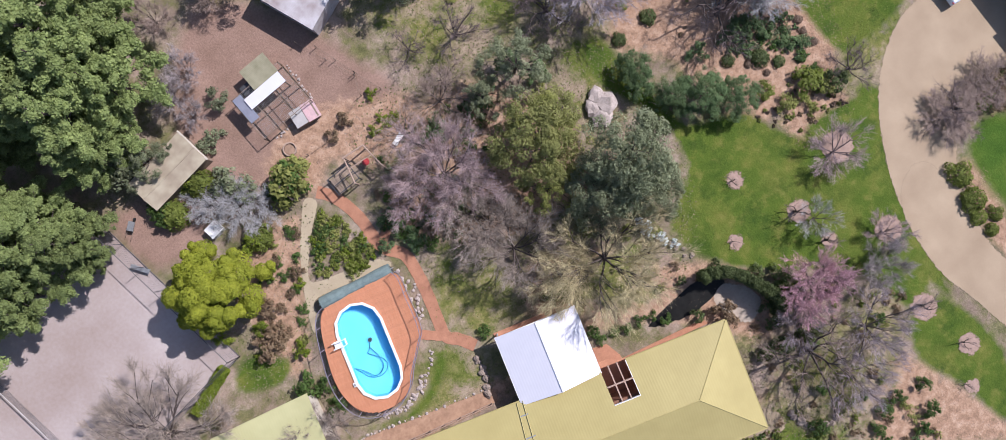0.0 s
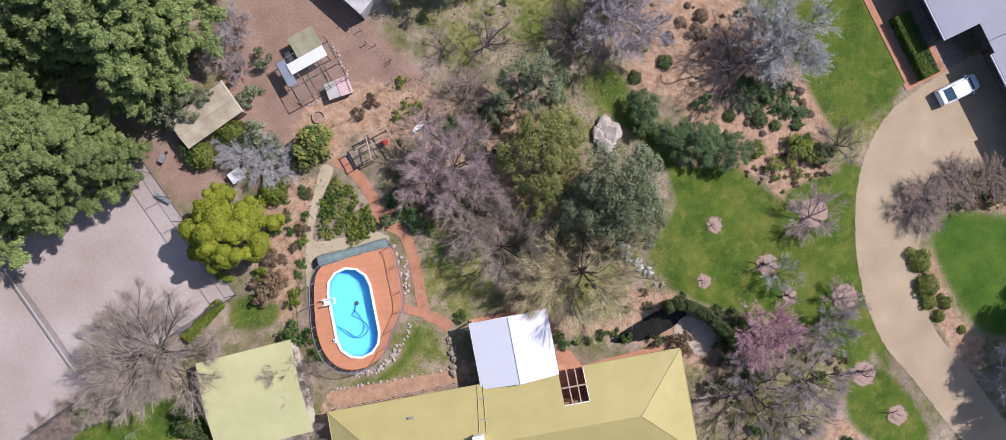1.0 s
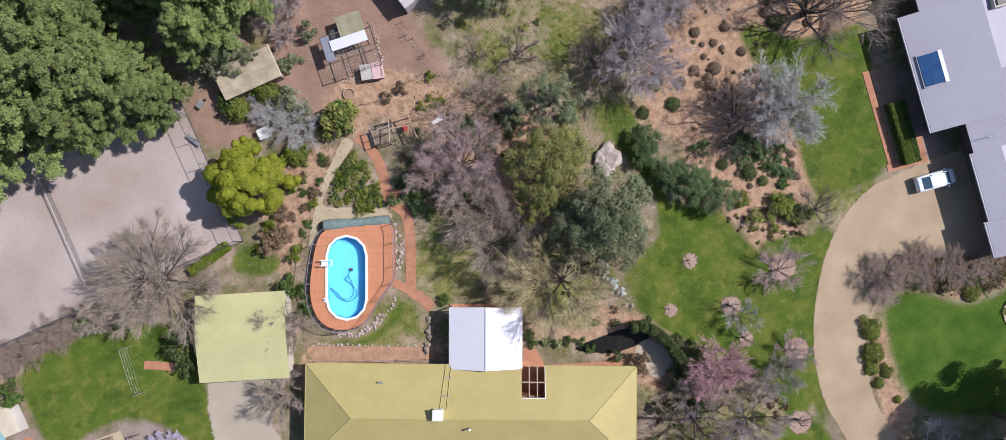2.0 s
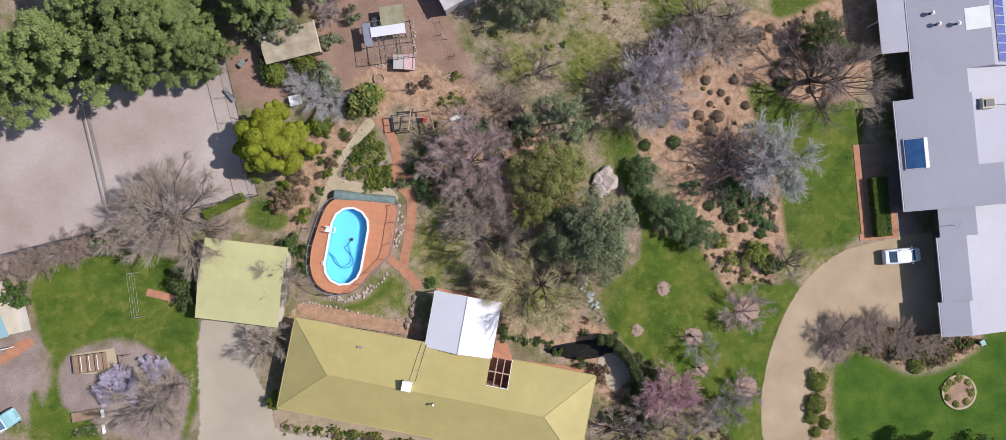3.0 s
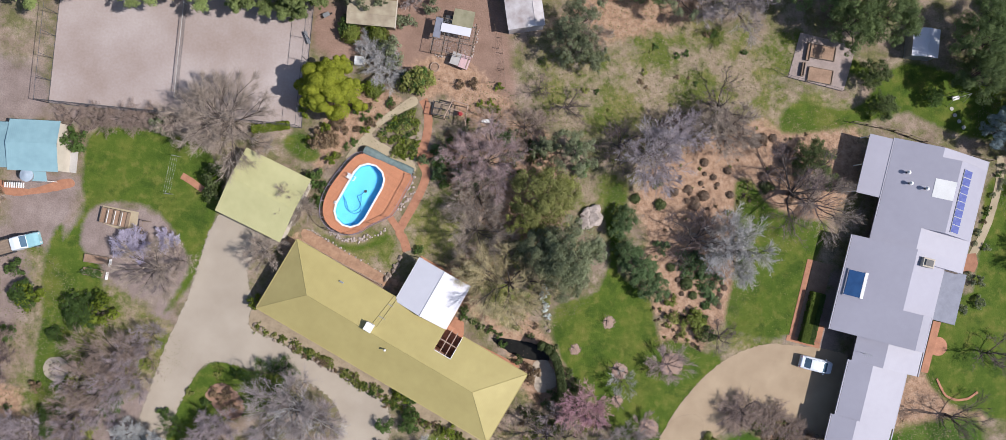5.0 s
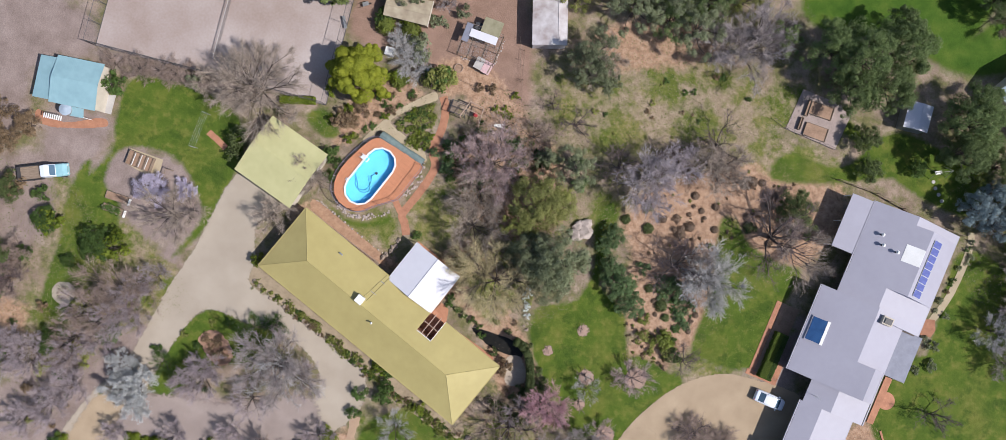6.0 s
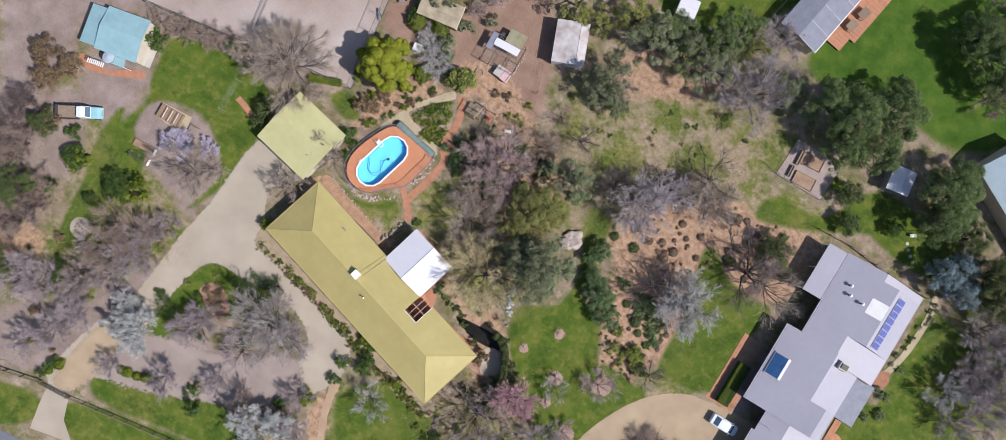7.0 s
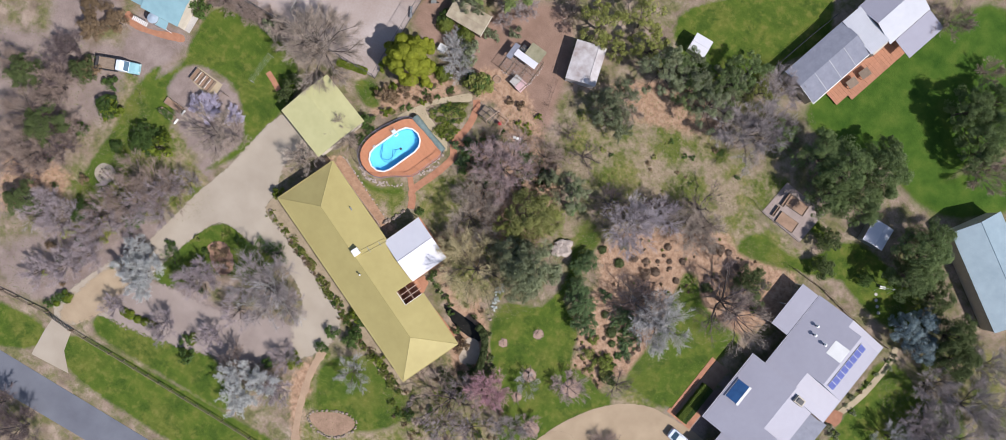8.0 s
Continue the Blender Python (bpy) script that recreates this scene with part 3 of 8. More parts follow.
def worn_edge(mat, spread=1.3, gain=25.0):
    """The same surface, thinning out to nothing towards the edge of its sheet in noisy patches."""
    m = mat.copy()
    m.name = mat.name + "_worn_edge"
    n, l = m.node_tree.nodes, m.node_tree.links
    b, out = n["Principled BSDF"], n["Material Output"]
    at, pos, nz = n.new("ShaderNodeAttribute"), n.new("ShaderNodeNewGeometry"), n.new("ShaderNodeTexNoise")
    at.attribute_name = "edge"
    nz.inputs["Scale"].default_value, nz.inputs["Detail"].default_value, nz.inputs["Roughness"].default_value = 1.6, 9, 0.85
    l.new(pos.outputs["Position"], nz.inputs["Vector"])
    s, t, u = n.new("ShaderNodeMath"), n.new("ShaderNodeMath"), n.new("ShaderNodeMath")
    s.operation, t.operation, u.operation, u.use_clamp = "MULTIPLY_ADD", "ADD", "MULTIPLY_ADD", True
    l.new(nz.outputs["Fac"], s.inputs[0])
    s.inputs[1].default_value, s.inputs[2].default_value = spread, -0.5 * spread - 0.5
    l.new(at.outputs["Fac"], t.inputs[0])
    l.new(s.outputs[0], t.inputs[1])
    l.new(t.outputs[0], u.inputs[0])
    u.inputs[1].default_value, u.inputs[2].default_value = gain, 0.5
    clear, mix = n.new("ShaderNodeBsdfTransparent"), n.new("ShaderNodeMixShader")
    l.new(u.outputs[0], mix.inputs["Fac"])
    l.new(clear.outputs[0], mix.inputs[1])
    l.new(b.outputs[0], mix.inputs[2])
    l.new(mix.outputs[0], out.inputs["Surface"])
    return m


WORN = {}


def patch(name, points, z, mat, label, category, soft=0.45, steps=4, gap=None, cell=0.3):
    """A thin sheet of gravel, soil or paving on the ground, its edge worn; gap is an outline left free inside it."""
    p = np.array(points, float)
    lo, hi = p.min(0) - 2 * soft - 0.5, p.max(0) + 2 * soft + 0.5
    xs, ys = np.arange(lo[0], hi[0], cell), np.arange(lo[1], hi[1], cell)
    g = np.stack(np.meshgrid(xs, ys), -1).reshape(-1, 2)
    w = cover(g, p, soft, steps)
    if gap is not None:
        w = np.minimum(w, 1 - cover(g, gap, soft, steps))
    k = np.arange(len(g)).reshape(len(ys), len(xs))
    q = np.stack([k[:-1, :-1], k[:-1, 1:], k[1:, 1:], k[1:, :-1]], -1).reshape(-1, 4)
    q = q[(w[q] > 0.01).any(1)]
    used, q = np.unique(q, return_inverse=True)
    data = raw_mesh(name, np.column_stack([g[used], np.full(len(used), z)]), q.reshape(-1, 4))
    data.attributes.new("edge", "FLOAT", "POINT").data.foreach_set("value", w[used].astype(np.float32))
    if mat.name not in WORN:
        WORN[mat.name] = worn_edge(mat)
    return lone(name, data, WORN[mat.name], label, category, kind="structure")


patch("driveway", [(43.45, -5.81), (38.93, -7.40), (34.89, -10.98), (31.82, -16.15), (30.19, -20.91), (30.66, -24.08), (33.05, -26.07), (34.98, -24.10), (36.11, -22.52), (37.65, -19.66), (40.88, -16.65), (45.32, -15.87), (49.34, -16.36), (53.38, -16.37), (53.46, -5.83)], 0.02, GRAVEL, "curved tan gravel driveway with wheel marks", "driveway", 0.4)
patch("lower_driveway", [(31.76, -18.78), (30.07, -21.12), (29.43, -24.65), (29.45, -28.36), (30.37, -31.77), (31.44, -37.10), (33.12, -42.73), (36.46, -49.56), (39.45, -48.10), (37.62, -42.75), (36.39, -36.22), (35.89, -32.72), (35.01, -29.99), (34.96, -27.38), (35.49, -23.94), (35.38, -20.55), (34.31, -18.18)], 0.025, GRAVEL, "tan gravel driveway sweeping out beneath trees", "driveway", 0.4)
YARD = [(-44.39, -54.68), (-42.61, -45.30), (-39.62, -38.49), (-38.30, -26.37), (-37.07, -19.76), (-35.92, -7.84), (-31.10, -7.53), (-25.99, -8.06), (-30.14, -12.78), (-28.45, -18.09), (-27.81, -21.31), (-24.21, -22.13), (-19.06, -23.54), (-13.40, -25.08), (-8.04, -26.59), (-6.10, -29.94), (-7.35, -34.93), (-13.29, -40.65), (-22.57, -45.50), (-34.73, -50.04), (-38.56, -51.82), (-40.05, -55.14)]
ISLAND = [(-35.40, -40.38), (-34.30, -32.85), (-32.22, -27.30), (-26.72, -26.70), (-19.71, -26.33), (-13.86, -28.91), (-13.36, -34.08), (-22.60, -40.63), (-30.61, -43.79), (-36.62, -45.35)]
patch("forecourt", YARD, 0.02, PALE_GRAVEL, "pale compacted gravel yard and drive round an island", "driveway", 0.9, gap=ISLAND)
patch("track", [(-37.20, -43.83), (-34.02, -41.26), (-28.60, -39.78), (-22.25, -37.82), (-16.93, -34.59), (-13.27, -33.22), (-10.89, -35.14), (-10.89, -38.72), (-12.90, -41.13), (-22.18, -45.98), (-32.36, -49.71), (-36.71, -50.05)], 0.032, material("dusty_track", (0.32, 0.265, 0.24), (0.235, 0.19, 0.172), rough=0.95, size=3.0, fine=8.0, bump=0.3, speckle=0.4), "dusty mauve-brown track beneath bare trees", "track", 1.8)
patch("gate_track", [(-43.0, -54.6), (-39.6, -54.4), (-37.2, -48.2), (-38.2, -42.5), (-40.2, -42.0), (-42.3, -47.0)], 0.038, GRAVEL, "tan gravel wheel track inside the gate", "track", 1.5)
patch("house_bed", [(-28.07, -20.99), (-24.48, -21.81), (-19.32, -23.22), (-13.66, -24.76), (-8.30, -26.27), (-1.91, -28.55), (7.45, -30.55), (8.18, -27.84), (-0.81, -25.00), (-9.73, -22.24), (-20.11, -19.33), (-27.24, -17.78)], 0.05, DRY_SOIL, "narrow bed of dry soil and rocks along the house", "garden bed", 0.3)
patch("garden_path", [(-14.26, 14.58), (-13.41, 13.70), (-15.44, 11.83), (-18.10, 8.93), (-17.98, 7.70), (-14.20, 6.70), (-11.93, 5.71), (-11.90, 4.55), (-18.89, 6.50), (-19.79, 4.53), (-21.13, 4.05), (-19.93, 6.92), (-17.76, 10.57), (-15.84, 12.90)], 0.025, SAND_PATH, "sandy garden path bending round a bed", "path", 0.22)
lone("dirt_path", ribbon([(-6.20, -33.08), (-5.55, -36.79), (-3.57, -41.81), (-0.46, -47.23), (1.66, -50.79)], 1.15, 0.03, edge=0.3), RUSSET_DIRT, "worn orange-brown dirt path to the gate", "path", kind="structure")
lone("road", sheet([(-63.56, -67.83), (-45.85, -65.36), (-18.62, -61.57), (3.81, -58.27), (1.46, -66.70), (-26.56, -67.96), (-41.81, -70.25), (-59.64, -72.55)], 0.03), ASPHALT, "blue-grey asphalt road along the fence", "road", kind="structure")
lone("crossover", sheet([(-43.32, -55.66), (-39.79, -55.45), (-38.47, -59.13), (-35.63, -61.45), (-42.18, -62.79), (-42.91, -59.03)], 0.05), PALE_GRAVEL, "pale concrete driveway crossover at the gate", "driveway", kind="structure")

# ---- tennis court ----
COURT_X, COURT_Y, COURT_TURN = -45.6, 12.6, 8.6
court = lone("tennis_court", box(-17.6, 16.6, -8.6, 9.6, -0.05, 0.015), COURT, "worn pinkish-grey clay tennis court", "tennis court", COURT_X, COURT_Y, 0, COURT_TURN, kind="structure")


# ---- trees ----
def prisms(segments, sides):
    """Tapered sticks: rows of (start, end, start radius, end radius)."""
    s = np.array([(*a, *b, ra, rb) for a, b, ra, rb in segments])
    a, b, ra, rb = s[:, :3], s[:, 3:6], s[:, 6], s[:, 7]
    d = b - a
    d /= np.linalg.norm(d, axis=1)[:, None] + 1e-9
    ref = np.where(np.abs(d[:, 2:3]) > 0.9, [[1.0, 0, 0]], [[0, 0, 1.0]])
    u = np.cross(d, ref)
    u /= np.linalg.norm(u, axis=1)[:, None]
    v = np.cross(d, u)
    ang = np.arange(sides) * 2 * np.pi / sides
    ring = u[:, None] * np.cos(ang)[None, :, None] + v[:, None] * np.sin(ang)[None, :, None]
    verts = np.concatenate([a[:, None] + ring * ra[:, None, None], b[:, None] + ring * rb[:, None, None]], 1).reshape(-1, 3)
    base = np.arange(len(s))[:, None] * 2 * sides
    k = np.arange(sides)
    f = np.stack([base + k, base + (k + 1) % sides, base + sides + (k + 1) % sides, base + sides + k], -1).reshape(-1, 4)
    return verts, f


def ribbons(rng, a, b, wa, wb):
    """Flat tapered slivers from a to b, each turned at random about its own line."""
    d = b - a
    w = np.cross(d, rng.normal(0, 1, a.shape))
    w /= np.linalg.norm(w, axis=1)[:, None] + 1e-9
    return np.stack([a - w * wa[:, None], a + w * wa[:, None], b + w * wb[:, None], b - w * wb[:, None]], 1).reshape(-1, 3)


def turned(rng, d, angle):
    """The direction d, swung by an angle about a line across it."""
    side = np.cross(d, rng.normal(0, 1, 3))
    side /= np.linalg.norm(side) + 1e-9
    return d * math.cos(angle) + side * math.sin(angle)


def grow(rng, height, radius, limbs, forks, lift, start, twig, stout, spread, bend):
    """The sticks of a tree, as two lists: trunk with limbs, and fine branches. Boughs run out from the
    trunk and fork at narrow angles, so that the crown radiates."""
    wood, fine = [], []
    r0 = height * 0.02 * stout
    top = np.array([rng.normal(0, 0.02) * height, rng.normal(0, 0.02) * height, height * start])
    wood.append((np.array([0, 0, -0.1]), top, r0 * 1.35, r0))

    def branch(p, d, length, r, level):
        out = wood if level < 3 else fine
        pts, steps = [p], 3 if level < 3 else 2
        for k in range(steps):
            d = d + rng.normal(0, bend, 3) + [0, 0, 0.05]
            d = d / np.linalg.norm(d)
            pts.append(pts[-1] + d * length / steps)
            f0, f1 = 1 - 0.55 * k / steps, 1 - 0.55 * (k + 1) / steps
            out.append((pts[-2], pts[-1], r * f0, r * f1))
        if level > len(forks):
            return
        n = forks[level - 1]
        for i in range(n):
            at = 0.3 + 0.7 * (i + rng.uniform(0.2, 1.0)) / n
            k = min(int(at * steps), steps - 1)
            q = pts[k] + (pts[k + 1] - pts[k]) * min(at * steps - k, 1.0)
            nd = turned(rng, d, rng.uniform(0.3, 1.0) * spread * (1.15 - 0.45 * at))
            branch(q, nd, length * rng.uniform(0.5, 0.72) * (1.12 - 0.35 * at), max(r * 0.48, twig), level + 1)

    for i in range(limbs):
        a = 2 * np.pi * (i + rng.uniform(-0.35, 0.35)) / limbs
        s = rng.uniform(0.35, 1.0)
        d = np.array([np.cos(a) * s, np.sin(a) * s, lift * rng.uniform(0.7, 1.2)])
        d /= np.linalg.norm(d)
        branch(top * rng.uniform(0.55, 1.0), d, radius * rng.uniform(0.5, 0.68), r0 * 0.5, 1)
    return wood, fine


def bare_tree_meshes(seed, height, radius, limbs=8, forks=(5, 5, 4), lift=0.75, twig=0.012, start=0.2, spray=3, stout=1.0, spread=0.75, reach=0.45, bloom=0, bend=0.09):
    """A leafless tree: trunk and boughs, and a crown of fine twigs; bloom adds that many petals to each spray."""
    rng = np.random.default_rng(seed)
    wood, fine = grow(rng, height, radius, limbs, forks, lift, start, twig, stout, spread, bend)
    a, b = np.array([f[0] for f in fine]), np.array([f[1] for f in fine])
    verts = [ribbons(rng, a, b, np.array([f[2] for f in fine]), np.array([f[3] for f in fine]))]
    a, b = np.repeat(a, spray, 0), np.repeat(b, spray, 0)
    p = a + (b - a) * rng.uniform(0, 1, (len(a), 1))
    d = (b - a) / (np.linalg.norm(b - a, axis=1)[:, None] + 1e-9) + rng.normal(0, 0.42, a.shape) + [0, 0, 0.12]
    d /= np.linalg.norm(d, axis=1)[:, None]
    e = p + d * rng.uniform(0.4, 1.3, (len(a), 1)) * reach * radius / 5
    n = len(p)
    verts.append(ribbons(rng, p, e, np.full(n, 0.0055), np.full(n, 0.003)))
    if bloom:
        c = np.repeat(p, bloom, 0) + np.repeat(e - p, bloom, 0) * rng.uniform(0, 1, (n * bloom, 1)) + rng.normal(0, 0.05, (n * bloom, 3))
        t = rng.normal(0, 1, c.shape)
        t *= 0.055 / np.linalg.norm(t, axis=1)[:, None]
        verts.append(ribbons(rng, c - t, c + t, np.full(len(c), 0.035), np.full(len(c), 0.035)))
    v = np.concatenate(verts)
    widen = radius / np.percentile(np.hypot(v[:, 0], v[:, 1]), 98)
    v[:, :2] *= widen
    w, f = prisms(wood, 4)
    w[:, :2] = np.where(w[:, 2:] > height * start * 0.5, w[:, :2] * widen, w[:, :2])
    return raw_mesh("trunk", w, f), raw_mesh("crown", v, np.arange(len(v)).reshape(-1, 4))


def leaves(rng, centres, sizes, per, leaf, flat=0.5):
    """Small bent leaf sprays round the given clump centres."""
    c = np.repeat(centres, per, 0)
    s = np.repeat(sizes, per)[:, None]
    v = rng.normal(0, 1, c.shape)
    v /= np.linalg.norm(v, axis=1)[:, None]
    p = c + v * s * rng.uniform(0.45, 1.0, (len(c), 1)) ** 0.6 * [1, 1, 0.75]
    nrm = v * 1.1 + rng.normal(0, 0.45, c.shape) + [0, 0, flat]
    nrm /= np.linalg.norm(nrm, axis=1)[:, None]
    t = np.cross(nrm, rng.normal(0, 1, c.shape))
    t /= np.linalg.norm(t, axis=1)[:, None] + 1e-9
    b = np.cross(nrm, t)
    L = leaf * rng.uniform(0.6, 1.3, (len(c), 1))
    verts = np.stack([p - t * L, p - b * L * 0.5 + nrm * L * 0.12, p + t * L, p + b * L * 0.5 + nrm * L * 0.12], 1).reshape(-1, 3)
    return verts, np.arange(len(verts)).reshape(-1, 4)


def leafy_tree_meshes(seed, height, radius, lobes=15, each=7, per=110, clump=0.62, leaf=0.1, base=0.25, lobe=0.3, uneven=0.2):
    """An evergreen: limbs that carry lobes of leaf clumps over a dome, with deep gaps between the lobes."""
    rng = np.random.default_rng(seed)
    wood = [(np.array([0, 0, -0.1]), np.array([0.05 * radius, 0, height * 0.4]), height * 0.028, height * 0.02)]
    pts, sizes = [], []
    for k in range(lobes):
        f = (k + 0.5) / lobes
        a = k * 2.39996 + rng.uniform(-0.5, 0.5)
        q = radius * 0.78 * math.sqrt(f) * rng.uniform(1 - uneven, 1 + uneven)
        z = height * base + (height * (1 - base) - clump) * (1 - 0.85 * f ** 1.4) * rng.uniform(1 - uneven, 1)
        c = np.array([q * math.cos(a), q * math.sin(a), z])
        size = radius * lobe * rng.uniform(0.65, 1.25)
        v = rng.normal(0, 1, (each, 3))
        v /= np.linalg.norm(v, axis=1)[:, None]
        v[:, 2] = np.abs(v[:, 2]) * 0.8 - 0.15
        pts.append(c + v * size * rng.uniform(0.5, 1.0, (each, 1)))
        sizes.append(clump * rng.uniform(0.55, 1.2, each) * (size / (radius * lobe)) ** 0.5)
        s = np.array([0.05 * radius, 0, height * rng.uniform(0.18, 0.4)])
        m = (s + c) / 2 + rng.normal(0, 0.06 * radius, 3)
        wood += [(s, m, height * 0.011, height * 0.008), (m, c, height * 0.008, 0.02)]
        wood += [(c, p, 0.03, 0.012) for p in pts[-1][::3]]
    return raw_mesh("trunk", *prisms(wood, 5)), raw_mesh("crown", *leaves(rng, np.concatenate(pts), np.concatenate(sizes), per, leaf))


def cushion(r, c, size, n, leaf, squash=0.85, loose=0.0):
    """Leaves set close together over the upper shell of a cushion."""
    v = r.normal(0, 1, (n, 3))
    v /= np.linalg.norm(v, axis=1)[:, None]
    v[:, 2] = np.where(v[:, 2] < -0.35, -v[:, 2], v[:, 2])
    lump = 1 + 0.08 * np.sin(v[:, 0] * 7 + c[0] * 3) * np.sin(v[:, 1] * 7 + c[1] * 3)
    p = np.array(c) + v * size * (lump * r.uniform(0.86 - loose, 1.04 + loose, n))[:, None] * [1, 1, squash]
    nrm = v + r.normal(0, 0.35 + 0.5 * loose, (n, 3)) + [0, 0, loose]
    nrm /= np.linalg.norm(nrm, axis=1)[:, None]
    t = np.cross(nrm, r.normal(0, 1, (n, 3)))
    t /= np.linalg.norm(t, axis=1)[:, None] + 1e-9
    b = np.cross(nrm, t)
    L = leaf * r.uniform(0.6, 1.3, (n, 1))
    return np.stack([p - t * L, p - b * L * 0.6, p + t * L, p + b * L * 0.6], 1).reshape(-1, 3)


def billow_meshes(seed, height, radius, clumps=32):
    """A dense crown of rounded cushions set over a dome, with deep gaps between."""
    rng = np.random.default_rng(seed)
    pts, verts = [], []
    for k in range(clumps):
        f = (k + 0.5) / clumps
        a = k * 2.39996 + rng.uniform(-0.3, 0.3)
        q = radius * 0.8 * math.sqrt(f) * rng.uniform(0.9, 1.08)
        c = (q * math.cos(a), q * math.sin(a), height * (0.84 - 0.46 * f ** 1.5) + rng.uniform(-0.5, 0.5))
        pts.append(np.array(c))
        verts.append(cushion(rng, c, radius * 0.205 * rng.uniform(0.72, 1.25), 1200, 0.1))
        for i in range(2):
            o = rng.normal(0, 1, 3) * [1, 1, 0.4]
            o *= radius * 0.2 / np.linalg.norm(o)
            verts.append(cushion(rng, np.array(c) + o, radius * 0.115 * rng.uniform(0.7, 1.2), 420, 0.1))
    wood = [(np.array([0, 0, -0.1]), np.array([0, 0, height * 0.35]), 0.2, 0.16)]
    for p in pts[::2]:
        wood.append((np.array([0, 0, height * rng.uniform(0.2, 0.35)]), p, 0.07, 0.03))
    v = np.concatenate(verts)
    return raw_mesh("trunk", *prisms(wood, 5)), raw_mesh("crown", v, np.arange(len(v)).reshape(-1, 4))


def mound_meshes(seed):
    """A clipped round mound about 1 m in radius."""
    rng = np.random.default_rng(seed)
    v = np.concatenate([cushion(rng, (0, 0, 0.1), 0.95, 800, 0.1, 0.8)] + [cushion(rng, (*rng.normal(0, 0.42, 2), 0.3), 0.5, 160, 0.1) for k in range(4)])
    return raw_mesh("trunk", *prisms([(np.array([0, 0, -0.05]), np.array([0, 0, 0.5]), 0.05, 0.03)], 5)), raw_mesh("crown", v, np.arange(len(v)).reshape(-1, 4))


def pine_meshes(seed, height, radius):
    """A tall pine: whorls of level boughs, each a row of flattened needle cushions, dark gaps between the boughs."""
    rng = np.random.default_rng(seed)
    wood = [(np.array([0, 0, -0.1]), np.array([0, 0, height * 0.95]), height * 0.025, 0.05)]
    verts = []
    for k in range(7):
        f = (k + 0.5) / 7
        z = height * (0.22 + 0.74 * f)
        reach = radius * (1 - f) ** 0.7 * rng.uniform(0.9, 1.1) + 0.3
        count = int(4 + 3 * (1 - f))
        for i in range(count):
            a = 2 * np.pi * (i + rng.uniform(-0.35, 0.35)) / count + k * 1.1
            r = reach * rng.uniform(0.6, 1.15)
            end = np.array([np.cos(a) * r, np.sin(a) * r, z + rng.uniform(-0.05, 0.18) * r])
            wood.append((np.array([0, 0, z - 0.4]), end, 0.07, 0.02))
            side = np.array([-np.sin(a), np.cos(a), 0])
            for s in np.arange(0.42, 1.01, 0.75 / max(r, 1.0)):
                c = end * [s, s, 1] + [0, 0, -0.3 * (1 - s)]
                for j in range(4):
                    o = c + side * rng.normal(0, 0.2) * r * (1.25 - s) + rng.normal(0, 0.22, 3)
                    size = rng.uniform(0.16, 0.5)
                    verts.append(cushion(rng, o, size, int(120 * size / 0.35), 0.13, 0.6, 0.45))
    v = np.concatenate(verts)
    return raw_mesh("trunk", *prisms(wood, 5)), raw_mesh("crown", v, np.arange(len(v)).reshape(-1, 4))


def plant(name, meshes, mats, label, category, x, y, size=1.0, tall=1.0, turn=0.0, names=("trunk", "crown"), group="", z=0.0):
    t = new(name)
    t.matrix_basis = Matrix.LocRotScale((x, y, z), Euler((0, 0, radians(turn))), (size, size, size * tall))
    tagged(t, label, category, group)
    for nm, me, mat in zip(names, meshes, mats):
        ob = new(nm, me)
        ob.parent = t
        if not me.materials:
            me.materials.append(mat)
        ob.material_slots[0].link = "OBJECT"
        ob.material_slots[0].material = mat
    return t


# forms shared by the plants; each has a radius of about 1 to 6 m before scaling
BARE = [bare_tree_meshes(11 + i, 6.5, 5.0, limbs=8 + i % 3, forks=(5, 5, 3), twig=0.009, spray=5) for i in range(4)]
HAZY = [bare_tree_meshes(31 + i, 6.0, 5.0, limbs=10, forks=(5, 5, 4), twig=0.007, lift=0.9, spray=6) for i in range(3)]
DENSE = [bare_tree_meshes(41 + i, 5.5, 5.0, limbs=12, forks=(6, 5, 4), twig=0.006, lift=1.0, spray=11, spread=0.95, reach=0.26) for i in range(2)]
SAPLING = [bare_tree_meshes(51 + i, 2.6, 1.3, limbs=4, forks=(3, 3), twig=0.007, stout=1.3, spray=2, reach=0.7, bend=0.2) for i in range(3)]
SPARSE = [bare_tree_meshes(61 + i, 5.5, 5.0, limbs=6, forks=(4, 4, 4), twig=0.014, lift=0.55, spray=3, stout=1.6, spread=1.0, bend=0.26) for i in range(3)]
RAYED = [bare_tree_meshes(55 + i, 6.0, 5.0, limbs=12, forks=(5, 5, 3), twig=0.011, lift=0.8, spray=5, spread=0.62, reach=0.5, bend=0.13) for i in range(2)]
BLOOM = [bare_tree_meshes(65 + i, 5.5, 5.0, limbs=10, forks=(5, 5, 3), twig=0.01, lift=0.9, spray=4, bloom=2) for i in range(2)]
LEAFY = [leafy_tree_meshes(71 + i, 8.0, 4.5, lobes=19, each=9, per=120, clump=0.7, leaf=0.1) for i in range(3)]
OPEN_CROWN = [leafy_tree_meshes(81 + i, 9.0, 5.0, lobes=15, each=7, per=110, clump=0.62, leaf=0.1, lobe=0.22, uneven=0.3) for i in range(3)]
CLOUDY = [billow_meshes(91, 7.0, 4.6)]
BUSH = [leafy_tree_meshes(101 + i, 1.5, 1.0, lobes=7, each=4, per=26, clump=0.3, leaf=0.1, base=0.1, lobe=0.3) for i in range(4)]
MOUND = [mound_meshes(141 + i) for i in range(3)]
